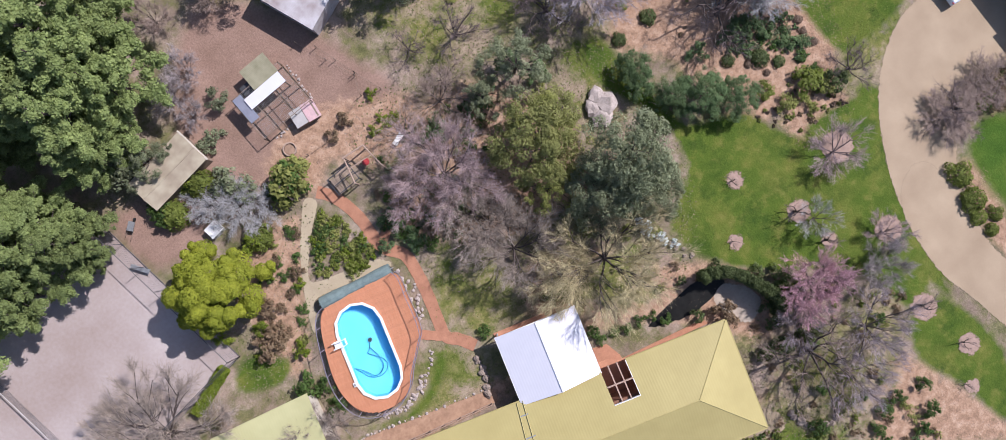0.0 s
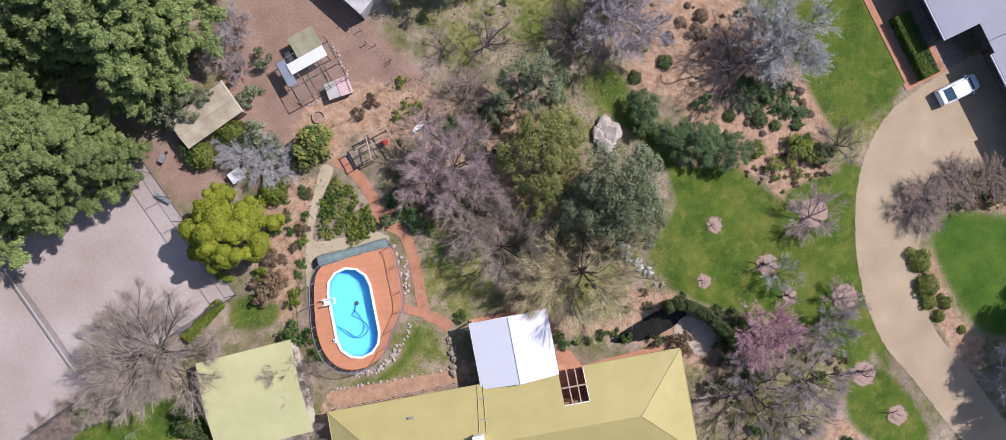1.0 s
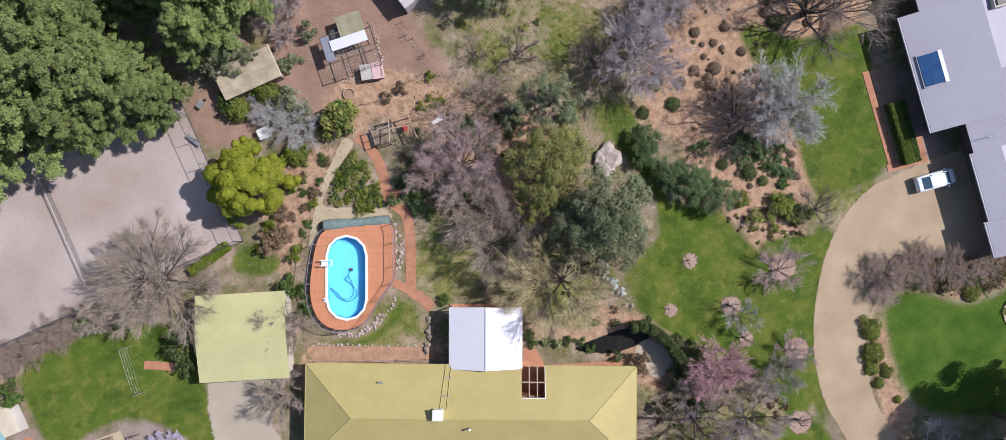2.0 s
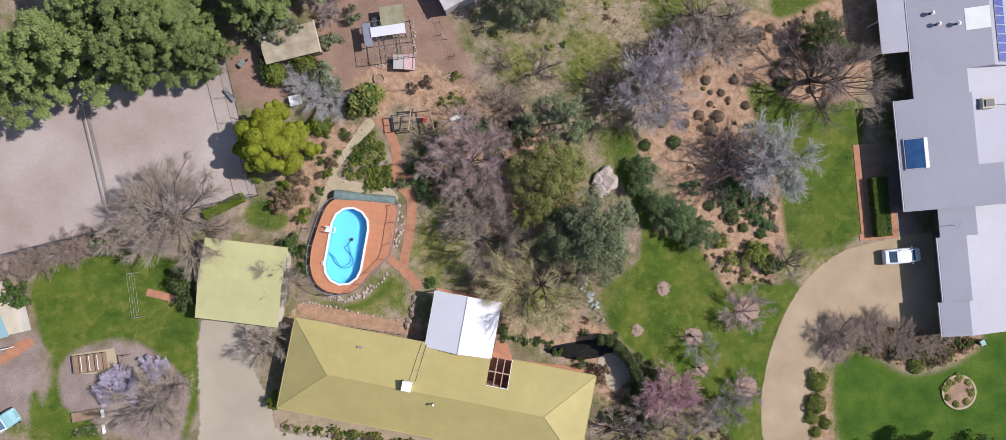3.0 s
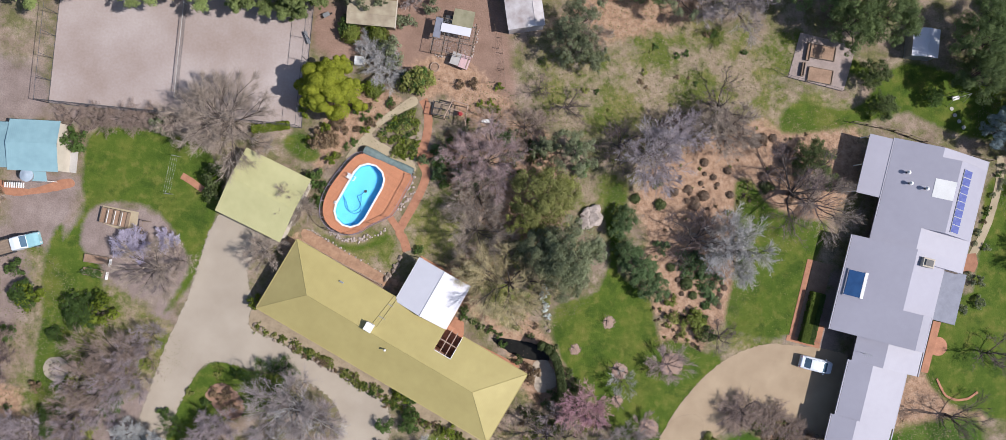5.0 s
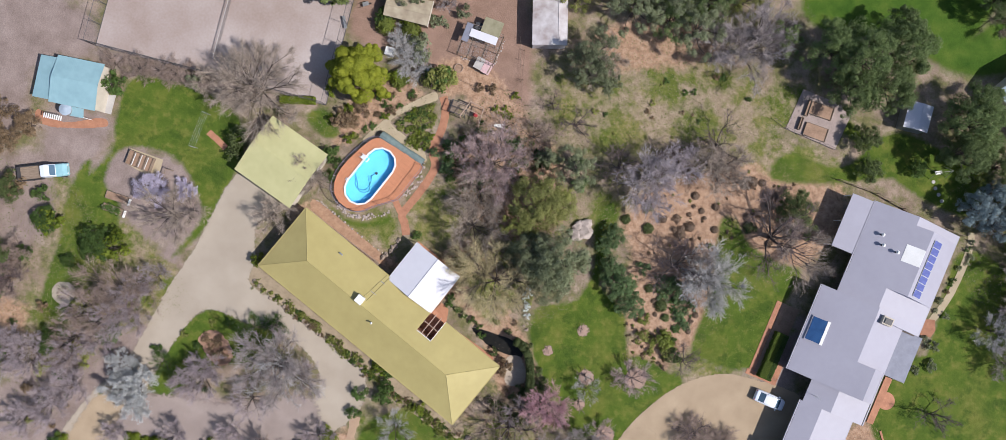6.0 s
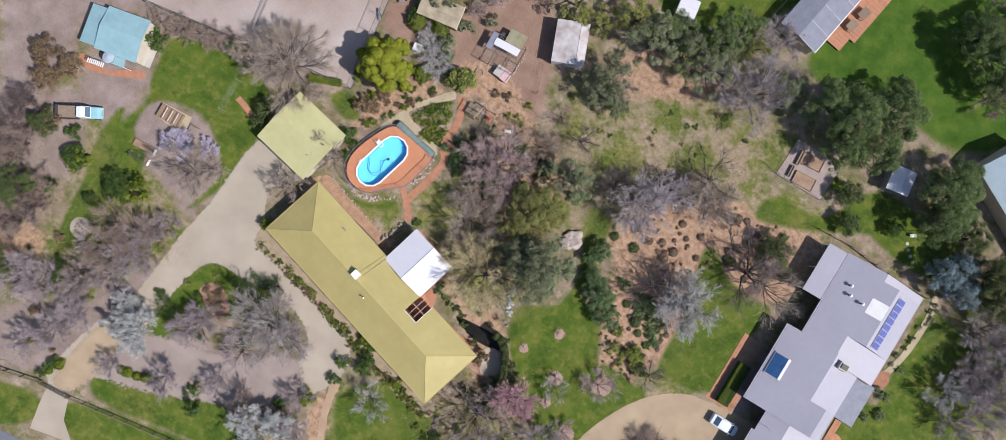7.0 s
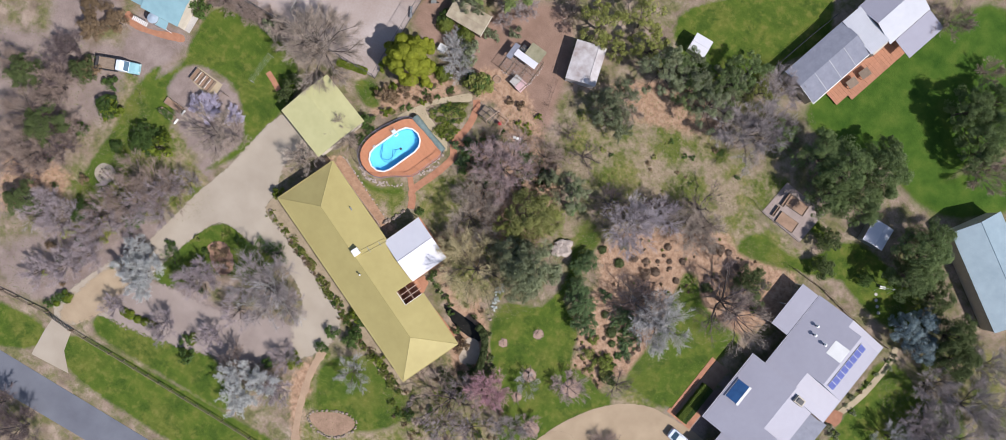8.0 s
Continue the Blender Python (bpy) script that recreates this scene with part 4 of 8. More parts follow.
PINE = [pine_meshes(121 + i, 15.0, 5.2) for i in range(3)]

rng = random.Random(7)


def bare(x, y, r, mat=TWIG_GREY, form=BARE, tall=1.0, label="bare deciduous tree with grey twigs", wood=BARK):
    return plant("tree", rng.choice(form), (wood, mat), label, "tree", x, y, r / 5.0, tall, rng.uniform(0, 360), ("trunk", "crown"))


def leafy(x, y, r, mat=LEAF_GUM, form=LEAFY, tall=1.0, label="leafy evergreen garden tree", base=4.5):
    return plant("tree", rng.choice(form), (BARK, mat), label, "tree", x, y, r / base, tall, rng.uniform(0, 360))


def bush(x, y, r, mat=LEAF_MID, tall=1.0, label="rounded green garden shrub", group="", form=BUSH):
    return plant("shrub", rng.choice(form), (BARK, mat), label, "shrub", x, y, r, tall, rng.uniform(0, 360), group=group)


def pine(x, y, size=1.0, label="tall dark green pine in a windbreak"):
    return plant("pine_tree", rng.choice(PINE), (BARK, LEAF_PINE), label, "pine tree", x, y, size, 1.0, rng.uniform(0, 360), group="windbreak pines")


# windbreak beside the court
for x, y, size in ((-32.4, 25.4, 0.75), (-31.7, 23.0, 0.66), (-34.1, 24.2, 0.85), (-36.6, 25.7, 1.00), (-40.3, 26.5, 1.00), (-38.8, 22.4, 0.85), (-43.6, 23.9, 1.05), (-34.8, 27.5, 0.80), (-38.0, 29.3, 0.95), (-36.6, 31.9, 0.80), (-32.4, 21.8, 0.40), (-23.6, 36.2, 1.15), (-20.7, 35.4, 1.05), (-20.9, 32.6, 1.00), (-24.6, 32.8, 1.00), (-24.0, 30.0, 0.90), (-25.8, 28.1, 0.68), (-17.8, 36.7, 0.90), (-27.7, 36.7, 1.05), (-23.7, 29.5, 0.55), (-36.6, 34.0, 0.95), (-41.3, 33.2, 1.00), (-28.8, 33.6, 0.80), (-32.2, 34.9, 0.80), (-59.7, 20.1, 1.00), (-53.9, 21.5, 1.00), (-48.4, 22.5, 0.95), (-64.8, 18.4, 1.00)):
    pine(x, y, size)

leafy(-24.54, 12.24, 4.7, LEAF_WATTLE, CLOUDY, 1.0, "bright yellow-green wattle tree with billowing clumps", 4.6)

# ---- yellow house ----
def gable_solid(y0, y1, xw, xr, xe, ze, zr):
    """A roof of ridge along y, closed at its ends: west eave, ridge and east eave in plan."""
    bm = bmesh.new()
    a = [bm.verts.new((x, y0, z)) for x, z in ((xw, ze), (xr, zr), (xe, ze))]
    b = [bm.verts.new((x, y1, z)) for x, z in ((xw, ze), (xr, zr), (xe, ze))]
    bm.faces.new(a)
    bm.faces.new(b[::-1])
    for i in range(3):
        j = (i + 1) % 3
        bm.faces.new((a[i], b[i], b[j], a[j]))
    return bm


HX, HY, HTURN = -8.55, -17.9, -16.3
house = thing("house", "long low house with a hipped khaki steel roof", "house", HX, HY, 0, HTURN)
HL, HW, EAVE, RIDGE = 17.55, 5.2, 2.7, 4.6
PITCH = (RIDGE - EAVE) / HW
OX0, OX1, OY = 5.3, 7.8, 2.05  # the open bay in the roof, filled with bare rafters


def hz(v):
    return RIDGE - abs(v) * PITCH


def house_wall(x0, x1, y0, y1, label=""):
    return part("wall", box(x0, x1, y0, y1, -0.1, EAVE - 0.05), BRICK, house, label)


W0, W1, WT = HL - 0.6, HW - 0.6, 0.25
house_wall(-W0, W0, -W1, -W1 + WT, "brown brick wall under the eaves")
house_wall(-W0, OX0, W1 - WT, W1)
house_wall(OX1, W0, W1 - WT, W1)
house_wall(-W0, -W0 + WT, -W1 + WT, W1 - WT)
house_wall(W0 - WT, W0, -W1 + WT, W1 - WT)
house_wall(OX0 - WT, OX0, OY - WT, W1 - WT)
house_wall(OX1, OX1 + WT, OY - WT, W1 - WT)
house_wall(OX0, OX1, OY - WT, OY)
part("courtyard_floor", box(OX0, OX1, OY, W1 + 0.6, -0.05, 0.08), PAVER, house, "shaded terracotta courtyard floor")
e = 0.07
part("roof", slab([(-HL, -HW, EAVE), (HL, -HW, EAVE), (HL - HW, 0, RIDGE), (-HL + HW, 0, RIDGE)], e), YELLOW_ROOF, house)
bm = slab([(OX0, HW, EAVE), (-HL, HW, EAVE), (-HL + HW, 0, RIDGE), (OX0, 0, RIDGE)], e)
slab([(OX1, OY, hz(OY)), (OX0, OY, hz(OY)), (OX0, 0, RIDGE), (OX1, 0, RIDGE)], e, bm)
slab([(HL, HW, EAVE), (OX1, HW, EAVE), (OX1, 0, RIDGE), (HL - HW, 0, RIDGE)], e, bm)
part("roof", bm, YELLOW_ROOF, house)
part("roof", slab([(-HL, HW, EAVE), (-HL, -HW, EAVE), (-HL + HW, 0, RIDGE)], e), YELLOW_ROOF, house)
part("roof", slab([(HL, -HW, EAVE), (HL, HW, EAVE), (HL - HW, 0, RIDGE)], e), YELLOW_ROOF, house)
for p0, p1 in (((-HL + HW, 0, RIDGE), (HL - HW, 0, RIDGE)), ((-HL, -HW, EAVE), (-HL + HW, 0, RIDGE)), ((-HL, HW, EAVE), (-HL + HW, 0, RIDGE)), ((HL, -HW, EAVE), (HL - HW, 0, RIDGE)), ((HL, HW, EAVE), (HL - HW, 0, RIDGE))):
    part("ridge_cap", tube(p0, p1, 0.045, n=6), YELLOW_ROOF, house)
for x0, x1, y0, y1 in ((-HL, HL, -HW - 0.12, -HW), (-HL, OX0, HW, HW + 0.12), (OX1, HL, HW, HW + 0.12), (-HL - 0.12, -HL, -HW, HW), (HL, HL + 0.12, -HW, HW)):
    part("gutter", box(x0, x1, y0, y1, EAVE - 0.14, EAVE - 0.01), YELLOW_ROOF, house, "khaki steel eaves gutter")
for x in (6.1, 6.95):
    part("rafter", slab([(x - 0.06, HW + 0.1, EAVE + 0.1), (x + 0.06, HW + 0.1, EAVE + 0.1), (x + 0.06, OY, hz(OY)), (x - 0.06, OY, hz(OY))], 0.15), PALE_WOOD, house, "pale rafter over an open bay")
part("rafter", box(OX0, OX1, 3.55, 3.68, hz(3.6) - 0.1, hz(3.6) + 0.05), PALE_WOOD, house)
part("fascia", box(OX0, OX1, OY, OY + 0.06, hz(OY) - 0.2, hz(OY) + 0.02), WHITE, house)
part("fascia", slab([(OX1 - 0.06, HW, EAVE + 0.02), (OX1, HW, EAVE + 0.02), (OX1, OY, hz(OY) + 0.02), (OX1 - 0.06, OY, hz(OY) + 0.02)], 0.2), WHITE, house)
for u, v in ((-12, 1.0), (-6, 1.0), (0, 1.0), (11, 1.0), (-9, -1), (-3, -1), (4, -1), (12, -1)):
    w = part("window", box(u - 0.9, u + 0.9, v * (W1 - 0.02), v * (W1 + 0.04), 0.9, 2.1), WHITE, house, "white framed window")
    part("pane", box(u - 0.82, u + 0.82, v * (W1 + 0.02), v * (W1 + 0.05), 0.98, 2.02), DARK_METAL, w, "dark glass pane")

cooler = thing("roof_cooler", "white evaporative cooler unit on the roof slope", "roof unit", -11.60, -16.39, 4.42, HTURN)
part("cabinet", box(-0.5, 0.5, -0.5, 0.5, 0, 0.85, 0.08), WHITE, cooler)
part("lid", box(-0.56, 0.56, -0.56, 0.56, 0.85, 0.93, 0.03), WHITE, cooler)
for k in range(4):
    part("louvre", box(-0.52, -0.505, -0.4, 0.4, 0.15 + k * 0.17, 0.24 + k * 0.17), GREY_METAL, cooler)
duct = thing("roof_pipes", "pair of thin khaki pipes down the roof slope", "pipe", HX, HY, 0, HTURN)
for x0, x1 in ((-3.25, -2.75), (-2.55, -2.2)):
    part("pipe", tube((x0, 0.9, hz(0.9) + 0.06), (x1, HW, EAVE + 0.08), 0.035, n=6), YELLOW_ROOF, duct)
for f in (0.3, 0.65):
    part("strap", box(-3.2 + 0.45 * f, -2.2 + 0.1 * f, HW * f + 0.6, HW * f + 0.7, hz(HW * f + 0.65) + 0.005, hz(HW * f + 0.65) + 0.03), GREY_METAL, duct)
flue = thing("flue_pipe", "short steel flue pipe with a cap on the roof", "flue", -8.94, -18.80, 4.1, 0)
part("pipe", tube((0, 0, 0), (0, 0, 0.8), 0.09, n=10), GREY_METAL, flue)
part("cap", tube((0, 0, 0.82), (0, 0, 0.95), 0.16, 0.05, n=10), WHITE, flue)
vent = lone("roof_vent", box(-0.3, 0.3, -0.1, 0.1, 0, 0.12, 0.03), GREY_METAL, "small flat steel vent on the roof", "vent", -16.74, -11.87, 3.45, HTURN)

# the gabled patio roof
patio = thing("patio_roof", "white steel gable roof on posts beside the house", "patio roof", -4.9, -10.5, 0, -15.6)
PW, PL, PE, PR = 3.85, 3.3, 2.75, 3.75
part("roof", slab([(-PW, -PL, PE), (0, -PL, PR), (0, PL, PR), (-PW, PL, PE)], 0.06), WHITE_ROOF, patio)
part("roof", slab([(0, -PL, PR), (PW, -PL, PE), (PW, PL, PE), (0, PL, PR)], 0.06), WHITE_ROOF, patio)
part("ridge_cap", tube((0, -PL, PR), (0, PL, PR), 0.07, n=6), WHITE_ROOF, patio)
for x in (-PW, PW):
    part("gutter", box(x - 0.06, x + 0.06, -PL, PL, PE - 0.16, PE - 0.02), WHITE, patio)
    for y in (-PL + 0.2, 0, PL - 0.2):
        part("post", box(x * 0.95 - 0.06, x * 0.95 + 0.06, y - 0.06, y + 0.06, 0, PE - 0.1), WHITE, patio)
for y in (-PL + 0.1, PL - 0.1):
    part("beam", box(-PW, PW, y - 0.05, y + 0.05, PE - 0.25, PE - 0.08), WHITE, patio)
lone("patio_slab", box(-4.0, 4.0, -3.2, 3.3, -0.05, 0.1), PAVER, "terracotta patio paving under the gable roof", "paving", -4.9, -10.5, 0, -15.6, kind="structure")
lone("terrace", sheet([(-1.33, -13.10), (-0.01, -13.58), (0.27, -14.71), (0.38, -15.56), (8.64, -17.33), (8.80, -17.92), (-0.90, -15.73), (-2.04, -15.22)], 0.06), PAVER, "terracotta terrace strip along the house", "paving", kind="structure")

# ---- garage ----
shed = thing("garage", "double garage with a pale cream steel roof", "garage", -29.75, -3.4, 0, -12.2)
for x0, x1, y0, y1 in ((-4.5, 4.5, 4.05, 4.2), (-4.5, -4.35, -4.2, 4.05), (4.35, 4.5, -4.2, 4.05), (-4.5, -3.6, -4.2, -4.05), (3.6, 4.5, -4.2, -4.05), (-0.3, 0.3, -4.2, -4.05)):
    part("wall", box(x0, x1, y0, y1, -0.1, 2.55), RENDER, shed)
for x in (-1.95, 1.95):
    d = part("roller_door", box(x - 1.65, x + 1.65, -4.16, -4.09, 0, 2.3), LEMON_ROOF, shed, "cream roller door")
    part("handle", box(x - 0.08, x + 0.08, -4.2, -4.16, 0.9, 0.94), DARK_METAL, d)
part("lintel", box(-4.5, 4.5, -4.2, -4.05, 2.3, 2.55), RENDER, shed)
part("roof", slab([(-4.75, -4.5, 2.6), (4.75, -4.5, 2.6), (4.75, 0.2, 3.2), (-4.75, 0.2, 3.2)], 0.06), LEMON_ROOF, shed)
part("roof", slab([(4.75, 4.5, 2.6), (-4.75, 4.5, 2.6), (-4.75, 0.2, 3.2), (4.75, 0.2, 3.2)], 0.06), LEMON_ROOF, shed)
part("ridge_cap", box(-4.75, 4.75, 0.05, 0.35, 3.17, 3.23), LEMON_ROOF, shed)
for y in (-4.56, 4.56):
    part("gutter", box(-4.75, 4.75, y - 0.06, y + 0.06, 2.46, 2.58), LEMON_ROOF, shed)

# ---- grey house ----
grey = thing("house", "large pale grey house with stepped steel roofs", "house")
for x0, x1, y0, y1 in ((50.9, 62.1, 9, 24.2), (48.7, 59.6, -2, 9), (52.4, 59.4, -5.4, -2), (52.1, 58.2, -16.6, -5.4)):
    part("wall", box(x0, x1, y0, y1, -0.1, 2.98), SHADE_TONED_WALL, grey)
# stretches of roof from north to south: south and north end, west eave, ridge, east eave
for y0, y1, xw, xr, xe in ((23.3, 24.6, 49.7, 55.6, 62.6), (13.6, 23.3, 49.7, 57.9, 62.6), (10.7, 13.6, 49.5, 55.1, 62.6),
                           (9.2, 10.7, 47.2, 55.0, 62.6), (2.5, 9.2, 47.2, 55.0, 60.2), (-2.2, 2.5, 47.2, 57.4, 60.1), (-5.5, -2.2, 51.0, 54.8, 60.0), (-13.0, -5.5, 50.7, 53.6, 58.6), (-17.0, -13.0, 50.2, 53.2, 58.4)):
    part("roof", gable_solid(y0, y1, xw, xr, xe, 3.0, 3.0 + (xr - xw) * 0.23), GREY_ROOF, grey)
# A sunlit east-facing bit of roof, imitated by white paint on the west slope.
part("roof_panel", slab([(55.4, 17.9, 4.34), (57.88, 17.9, 4.92), (57.88, 20.4, 4.92), (55.4, 20.4, 4.34)], 0.05), WHITE, grey, "white sheet painted in for a sunlit piece of roof")
for y0, y1, x in ((10.7, 24.6, 49.6), (-2.2, 10.7, 47.1), (-13, -5.5, 50.6), (-17, -13, 50.1)):
    part("gutter", box(x - 0.07, x + 0.07, y0, y1, 2.84, 2.99), GREY_ROOF, grey)
for y0, y1, x in ((9.2, 24.6, 62.68), (-5.5, 9.2, 60.2), (-17, -5.5, 58.66)):
    part("gutter", box(x - 0.07, x + 0.07, y0, y1, 2.84, 2.99), GREY_ROOF, grey)
part("annex_roof", slab([(46.45, 16.35, 2.7), (49.75, 16.35, 2.95), (49.75, 24.4, 2.95), (46.45, 24.4, 2.7)], 0.12), GREY_ROOF, grey, "flat off-white carport roof")
for y in (16.6, 20.3, 24.2):
    part("post", box(46.6, 46.72, y - 0.06, y + 0.06, 0, 2.6), WHITE, grey)
for y in (12.5, 7.5, 4.5, -8.0, -11.0):
    x = 50.86 if y > 9 else (48.66 if y > -2 else 52.06)
    w = part("window", box(x - 0.03, x + 0.06, y - 1.0, y + 1.0, 0.7, 2.3), DARK_METAL, grey, "dark framed window")
    part("pane", box(x - 0.05, x - 0.02, y - 0.9, y + 0.9, 0.8, 2.2), DARK_METAL, w, "dark glass pane")
GLASS_BLUE = material("blue_glazing", (0.03, 0.09, 0.22), (0.02, 0.06, 0.16), rough=0.12, spec=0.6, size=1.5, fine=2, bump=0)
SOLAR = material("solar_cell", (0.10, 0.12, 0.34), (0.06, 0.075, 0.24), rough=0.2, spec=0.6, size=0.5, fine=6, bump=0)
light = thing("roof_skylight", "large raised roof skylight with blue glazing", "skylight", 48.75, 4.4, 3.4)
part("curb", slab([(-1.15, -1.8, -0.13), (1.3, -1.8, 0.43), (1.3, 1.8, 0.43), (-1.15, 1.8, -0.13)], 0.15), GREY_ROOF, light)
part("glazing", slab([(-1.02, -1.68, -0.05), (0.85, -1.68, 0.43), (0.85, 1.68, 0.43), (-1.02, 1.68, -0.05)], 0.06), GLASS_BLUE, light, "blue glass")
part("cap", slab([(0.86, -1.75, 0.46), (1.25, -1.75, 0.52), (1.25, 1.75, 0.52), (0.86, 1.75, 0.46)], 0.08), WHITE, light)
for k in range(8):
    y = 21.9 - 1.06 * k
    p = thing("solar_panel", "blue solar panel on the white roof slope", "solar panel", 59.35, y, 4.36, 0, "solar panel row")
    p.matrix_basis = pose(59.35, y, 4.38, 0, 21.9, 0)
    part("frame", box(-0.8, 0.8, -0.52, 0.52, -0.02, 0.03), GREY_METAL, p, "aluminium frame")
    part("cell_sheet", box(-0.76, 0.76, -0.48, 0.48, 0.031, 0.04), SOLAR, p, "blue cells")
for x, y in ((51.95, 20.35), (52.5, 19.0), (54.45, 18.75)):
    w = thing("roof_ventilator", "small dark grey roof ventilator with a hood", "vent", x, y, 3.0 + (x - 49.7) * 0.23, 0, "roof ventilators")
    part("stack", tube((0, 0, -0.05), (0, 0, 0.55), 0.14, n=10), DARK_METAL, w)
    part("hood", tube((0, 0, 0.55), (0, 0, 0.75), 0.28, 0.1, n=12), WHITE, w, "white cowl")
chim = thing("chimney", "square white rendered chimney with a dark flue", "chimney", 56.6, 9.3, 3.9)
part("shaft", box(-0.75, 0.75, -0.6, 0.6, 0, 1.25, 0.03), RENDER, chim)
part("flue", box(-0.5, 0.5, -0.4, 0.4, 1.25, 1.4), DARK_METAL, chim)
aerial = thing("roof_aerial", "thin roof aerial with cross bars", "aerial", 51.9, -4.2, 3.2)
part("mast", tube((0, 0, 0), (0, 0, 1.6), 0.03, n=6), GREY_METAL, aerial)
for k in range(5):
    part("bar", tube((-0.5 + k * 0.25, -0.35, 1.55), (-0.5 + k * 0.25, 0.35, 1.55), 0.015, n=5), GREY_METAL, aerial)
part("boom", tube((-0.6, 0, 1.55), (0.6, 0, 1.55), 0.02, n=5), GREY_METAL, aerial)
SMOKED = material("grey_polycarbonate", (0.225, 0.235, 0.285), (0.175, 0.185, 0.23), rough=0.6, spec=0.15, size=1, fine=3, bump=0)
ver = thing("verandah", "grey polycarbonate verandah roof beside the house", "verandah", 62.0, 5.8, 0)
part("roof", slab([(-1.8, -3.4, 2.9), (1.6, -3.4, 2.6), (1.6, 3.4, 2.6), (-1.8, 3.4, 2.9)], 0.03), SMOKED, ver)
for y in (-3.4, -1.1, 1.1, 3.4):
    part("rafter", slab([(-1.8, y - 0.04, 2.95), (1.6, y - 0.04, 2.65), (1.6, y + 0.04, 2.65), (-1.8, y + 0.04, 2.95)], 0.12), SMOKED, ver)
    part("post", box(1.5, 1.6, y - 0.05, y + 0.05, 0, 2.6), WHITE, ver)

# paving and hedge before the grey house
for x0, x1, y0, y1, z in ((43.55, 44.35, -4.4, 6.3, 0.05), (43.3, 48.0, -5.25, -4.45, 0.054), (47.05, 48.0, -4.4, -2.1, 0.05)):
    lone("front_path", box(x0, x1, y0, y1, -0.02, z), PAVER, "terracotta paved path beside a clipped hedge", "paving", kind="structure")
lone("hedge_bed", box(44.4, 47.0, -4.4, 6.3, -0.02, 0.04), SOIL, "shaded bed of dark soil under a hedge", "garden bed", kind="structure")
lone("patio_east", sheet([(64.36, 12.23), (65.95, 12.75), (66.61, 11.39), (66.37, 10.13), (64.49, 9.81)], 0.06), PAVER, "terracotta paved patio by the verandah", "paving", kind="structure")
lone("steps_east", sheet([(62.4, 2.31), (63.48, 2.34), (63.36, -4.88), (62.35, -4.89)], 0.12), PAVER, "terracotta steps along the house wall", "paving", kind="structure")
lone("round_paving", sheet([(63.87 + 1.3 * math.cos(a * math.pi / 12), -0.95 + 1.3 * math.sin(a * math.pi / 12)) for a in range(24)], 0.07), PAVER, "round brick-paved pad on the lawn", "paving", kind="structure")
lone("lawn_edging", ribbon([(64.78, -5.27), (65.77, -6.51), (66.69, -7.29), (68.13, -7.43), (69.62, -6.87), (70.7, -5.69)], 0.3, 0.1, 0.12), PAVER, "curved brick edging between lawn and bark", "edging", kind="structure")
lone("side_path", ribbon([(65.18, 11.17), (66.47, 15.95), (66.85, 20.55), (66.70, 24.45), (66.05, 26.62)], 1.0, 0.04), SAND_PATH, "narrow sandy path along a bed", "path", kind="structure")


def box_hedge(x, y, turn, length, width, height, mat, label, seed):
    r = np.random.default_rng(seed)
    n = int((length + width) * height * 90 + length * width * 130)
    p = np.column_stack([r.uniform(-length / 2, length / 2, n), r.uniform(-width / 2, width / 2, n), r.uniform(0.1, height, n)])
    side = r.integers(0, 4, n)
    p[side < 2, 2] = height * r.uniform(0.93, 1.0, int((side < 2).sum()))
    p[side == 2, 1] = width / 2 * r.choice([-1, 1], int((side == 2).sum()))
    p[side == 3, 0] = length / 2 * r.choice([-1, 1], int((side == 3).sum()))
    t = thing("hedge", label, "hedge", x, y, 0, turn)
    part("foliage", raw_mesh("foliage", *leaves(r, p, np.full(n, 0.12), 18, 0.085)), mat, t)
    part("stem", tube((0, 0, -0.05), (0, 0, height * 0.5), 0.05, n=6), BARK, t)
    return t


HEDGE_GREEN = leaf_material("hedge_leaves", (0.17, 0.235, 0.04), (0.11, 0.16, 0.026))
box_hedge(45.4, -1.4, 90, 6.8, 0.95, 1.1, HEDGE_GREEN, "long clipped green box hedge beside paving", 5)
box_hedge(46.35, -1.4, 90, 6.8, 0.7, 0.95, LEAF_MID, "long clipped dark green hedge beside a lighter one", 6)
box_hedge(-31.80, 5.64, -158.5, 4.8, 0.9, 0.9, LEAF_FRESH, "clipped yellow-green hedge along the court fence", 7)


# ---- car ----
PAINT_WHITE = material("white_car_paint", (0.70, 0.75, 0.82), (0.64, 0.69, 0.76), rough=0.25, spec=0.6, size=2, fine=1, bump=0)
PAINT_TEAL = material("faded_teal_paint", (0.30, 0.52, 0.56), (0.22, 0.42, 0.47), rough=0.4, spec=0.5, size=1, fine=3, bump=0)
# The sky's blue-grey reflection is put into this glass's base colour.
CAR_GLASS = material("sky_toned_glass", (0.09, 0.15, 0.21), (0.06, 0.11, 0.16), rough=0.08, spec=0.7, size=2, fine=1, bump=0)
RUBBER = material("black_rubber", (0.03, 0.03, 0.03), (0.018, 0.018, 0.018), size=0.3, fine=9)
LAMP = material("lamp_glass", (0.75, 0.76, 0.78), (0.6, 0.6, 0.62), rough=0.15, spec=0.6, bump=0)
RED = material("red_plastic", (0.55, 0.07, 0.07), (0.4, 0.05, 0.05), rough=0.4, bump=0)


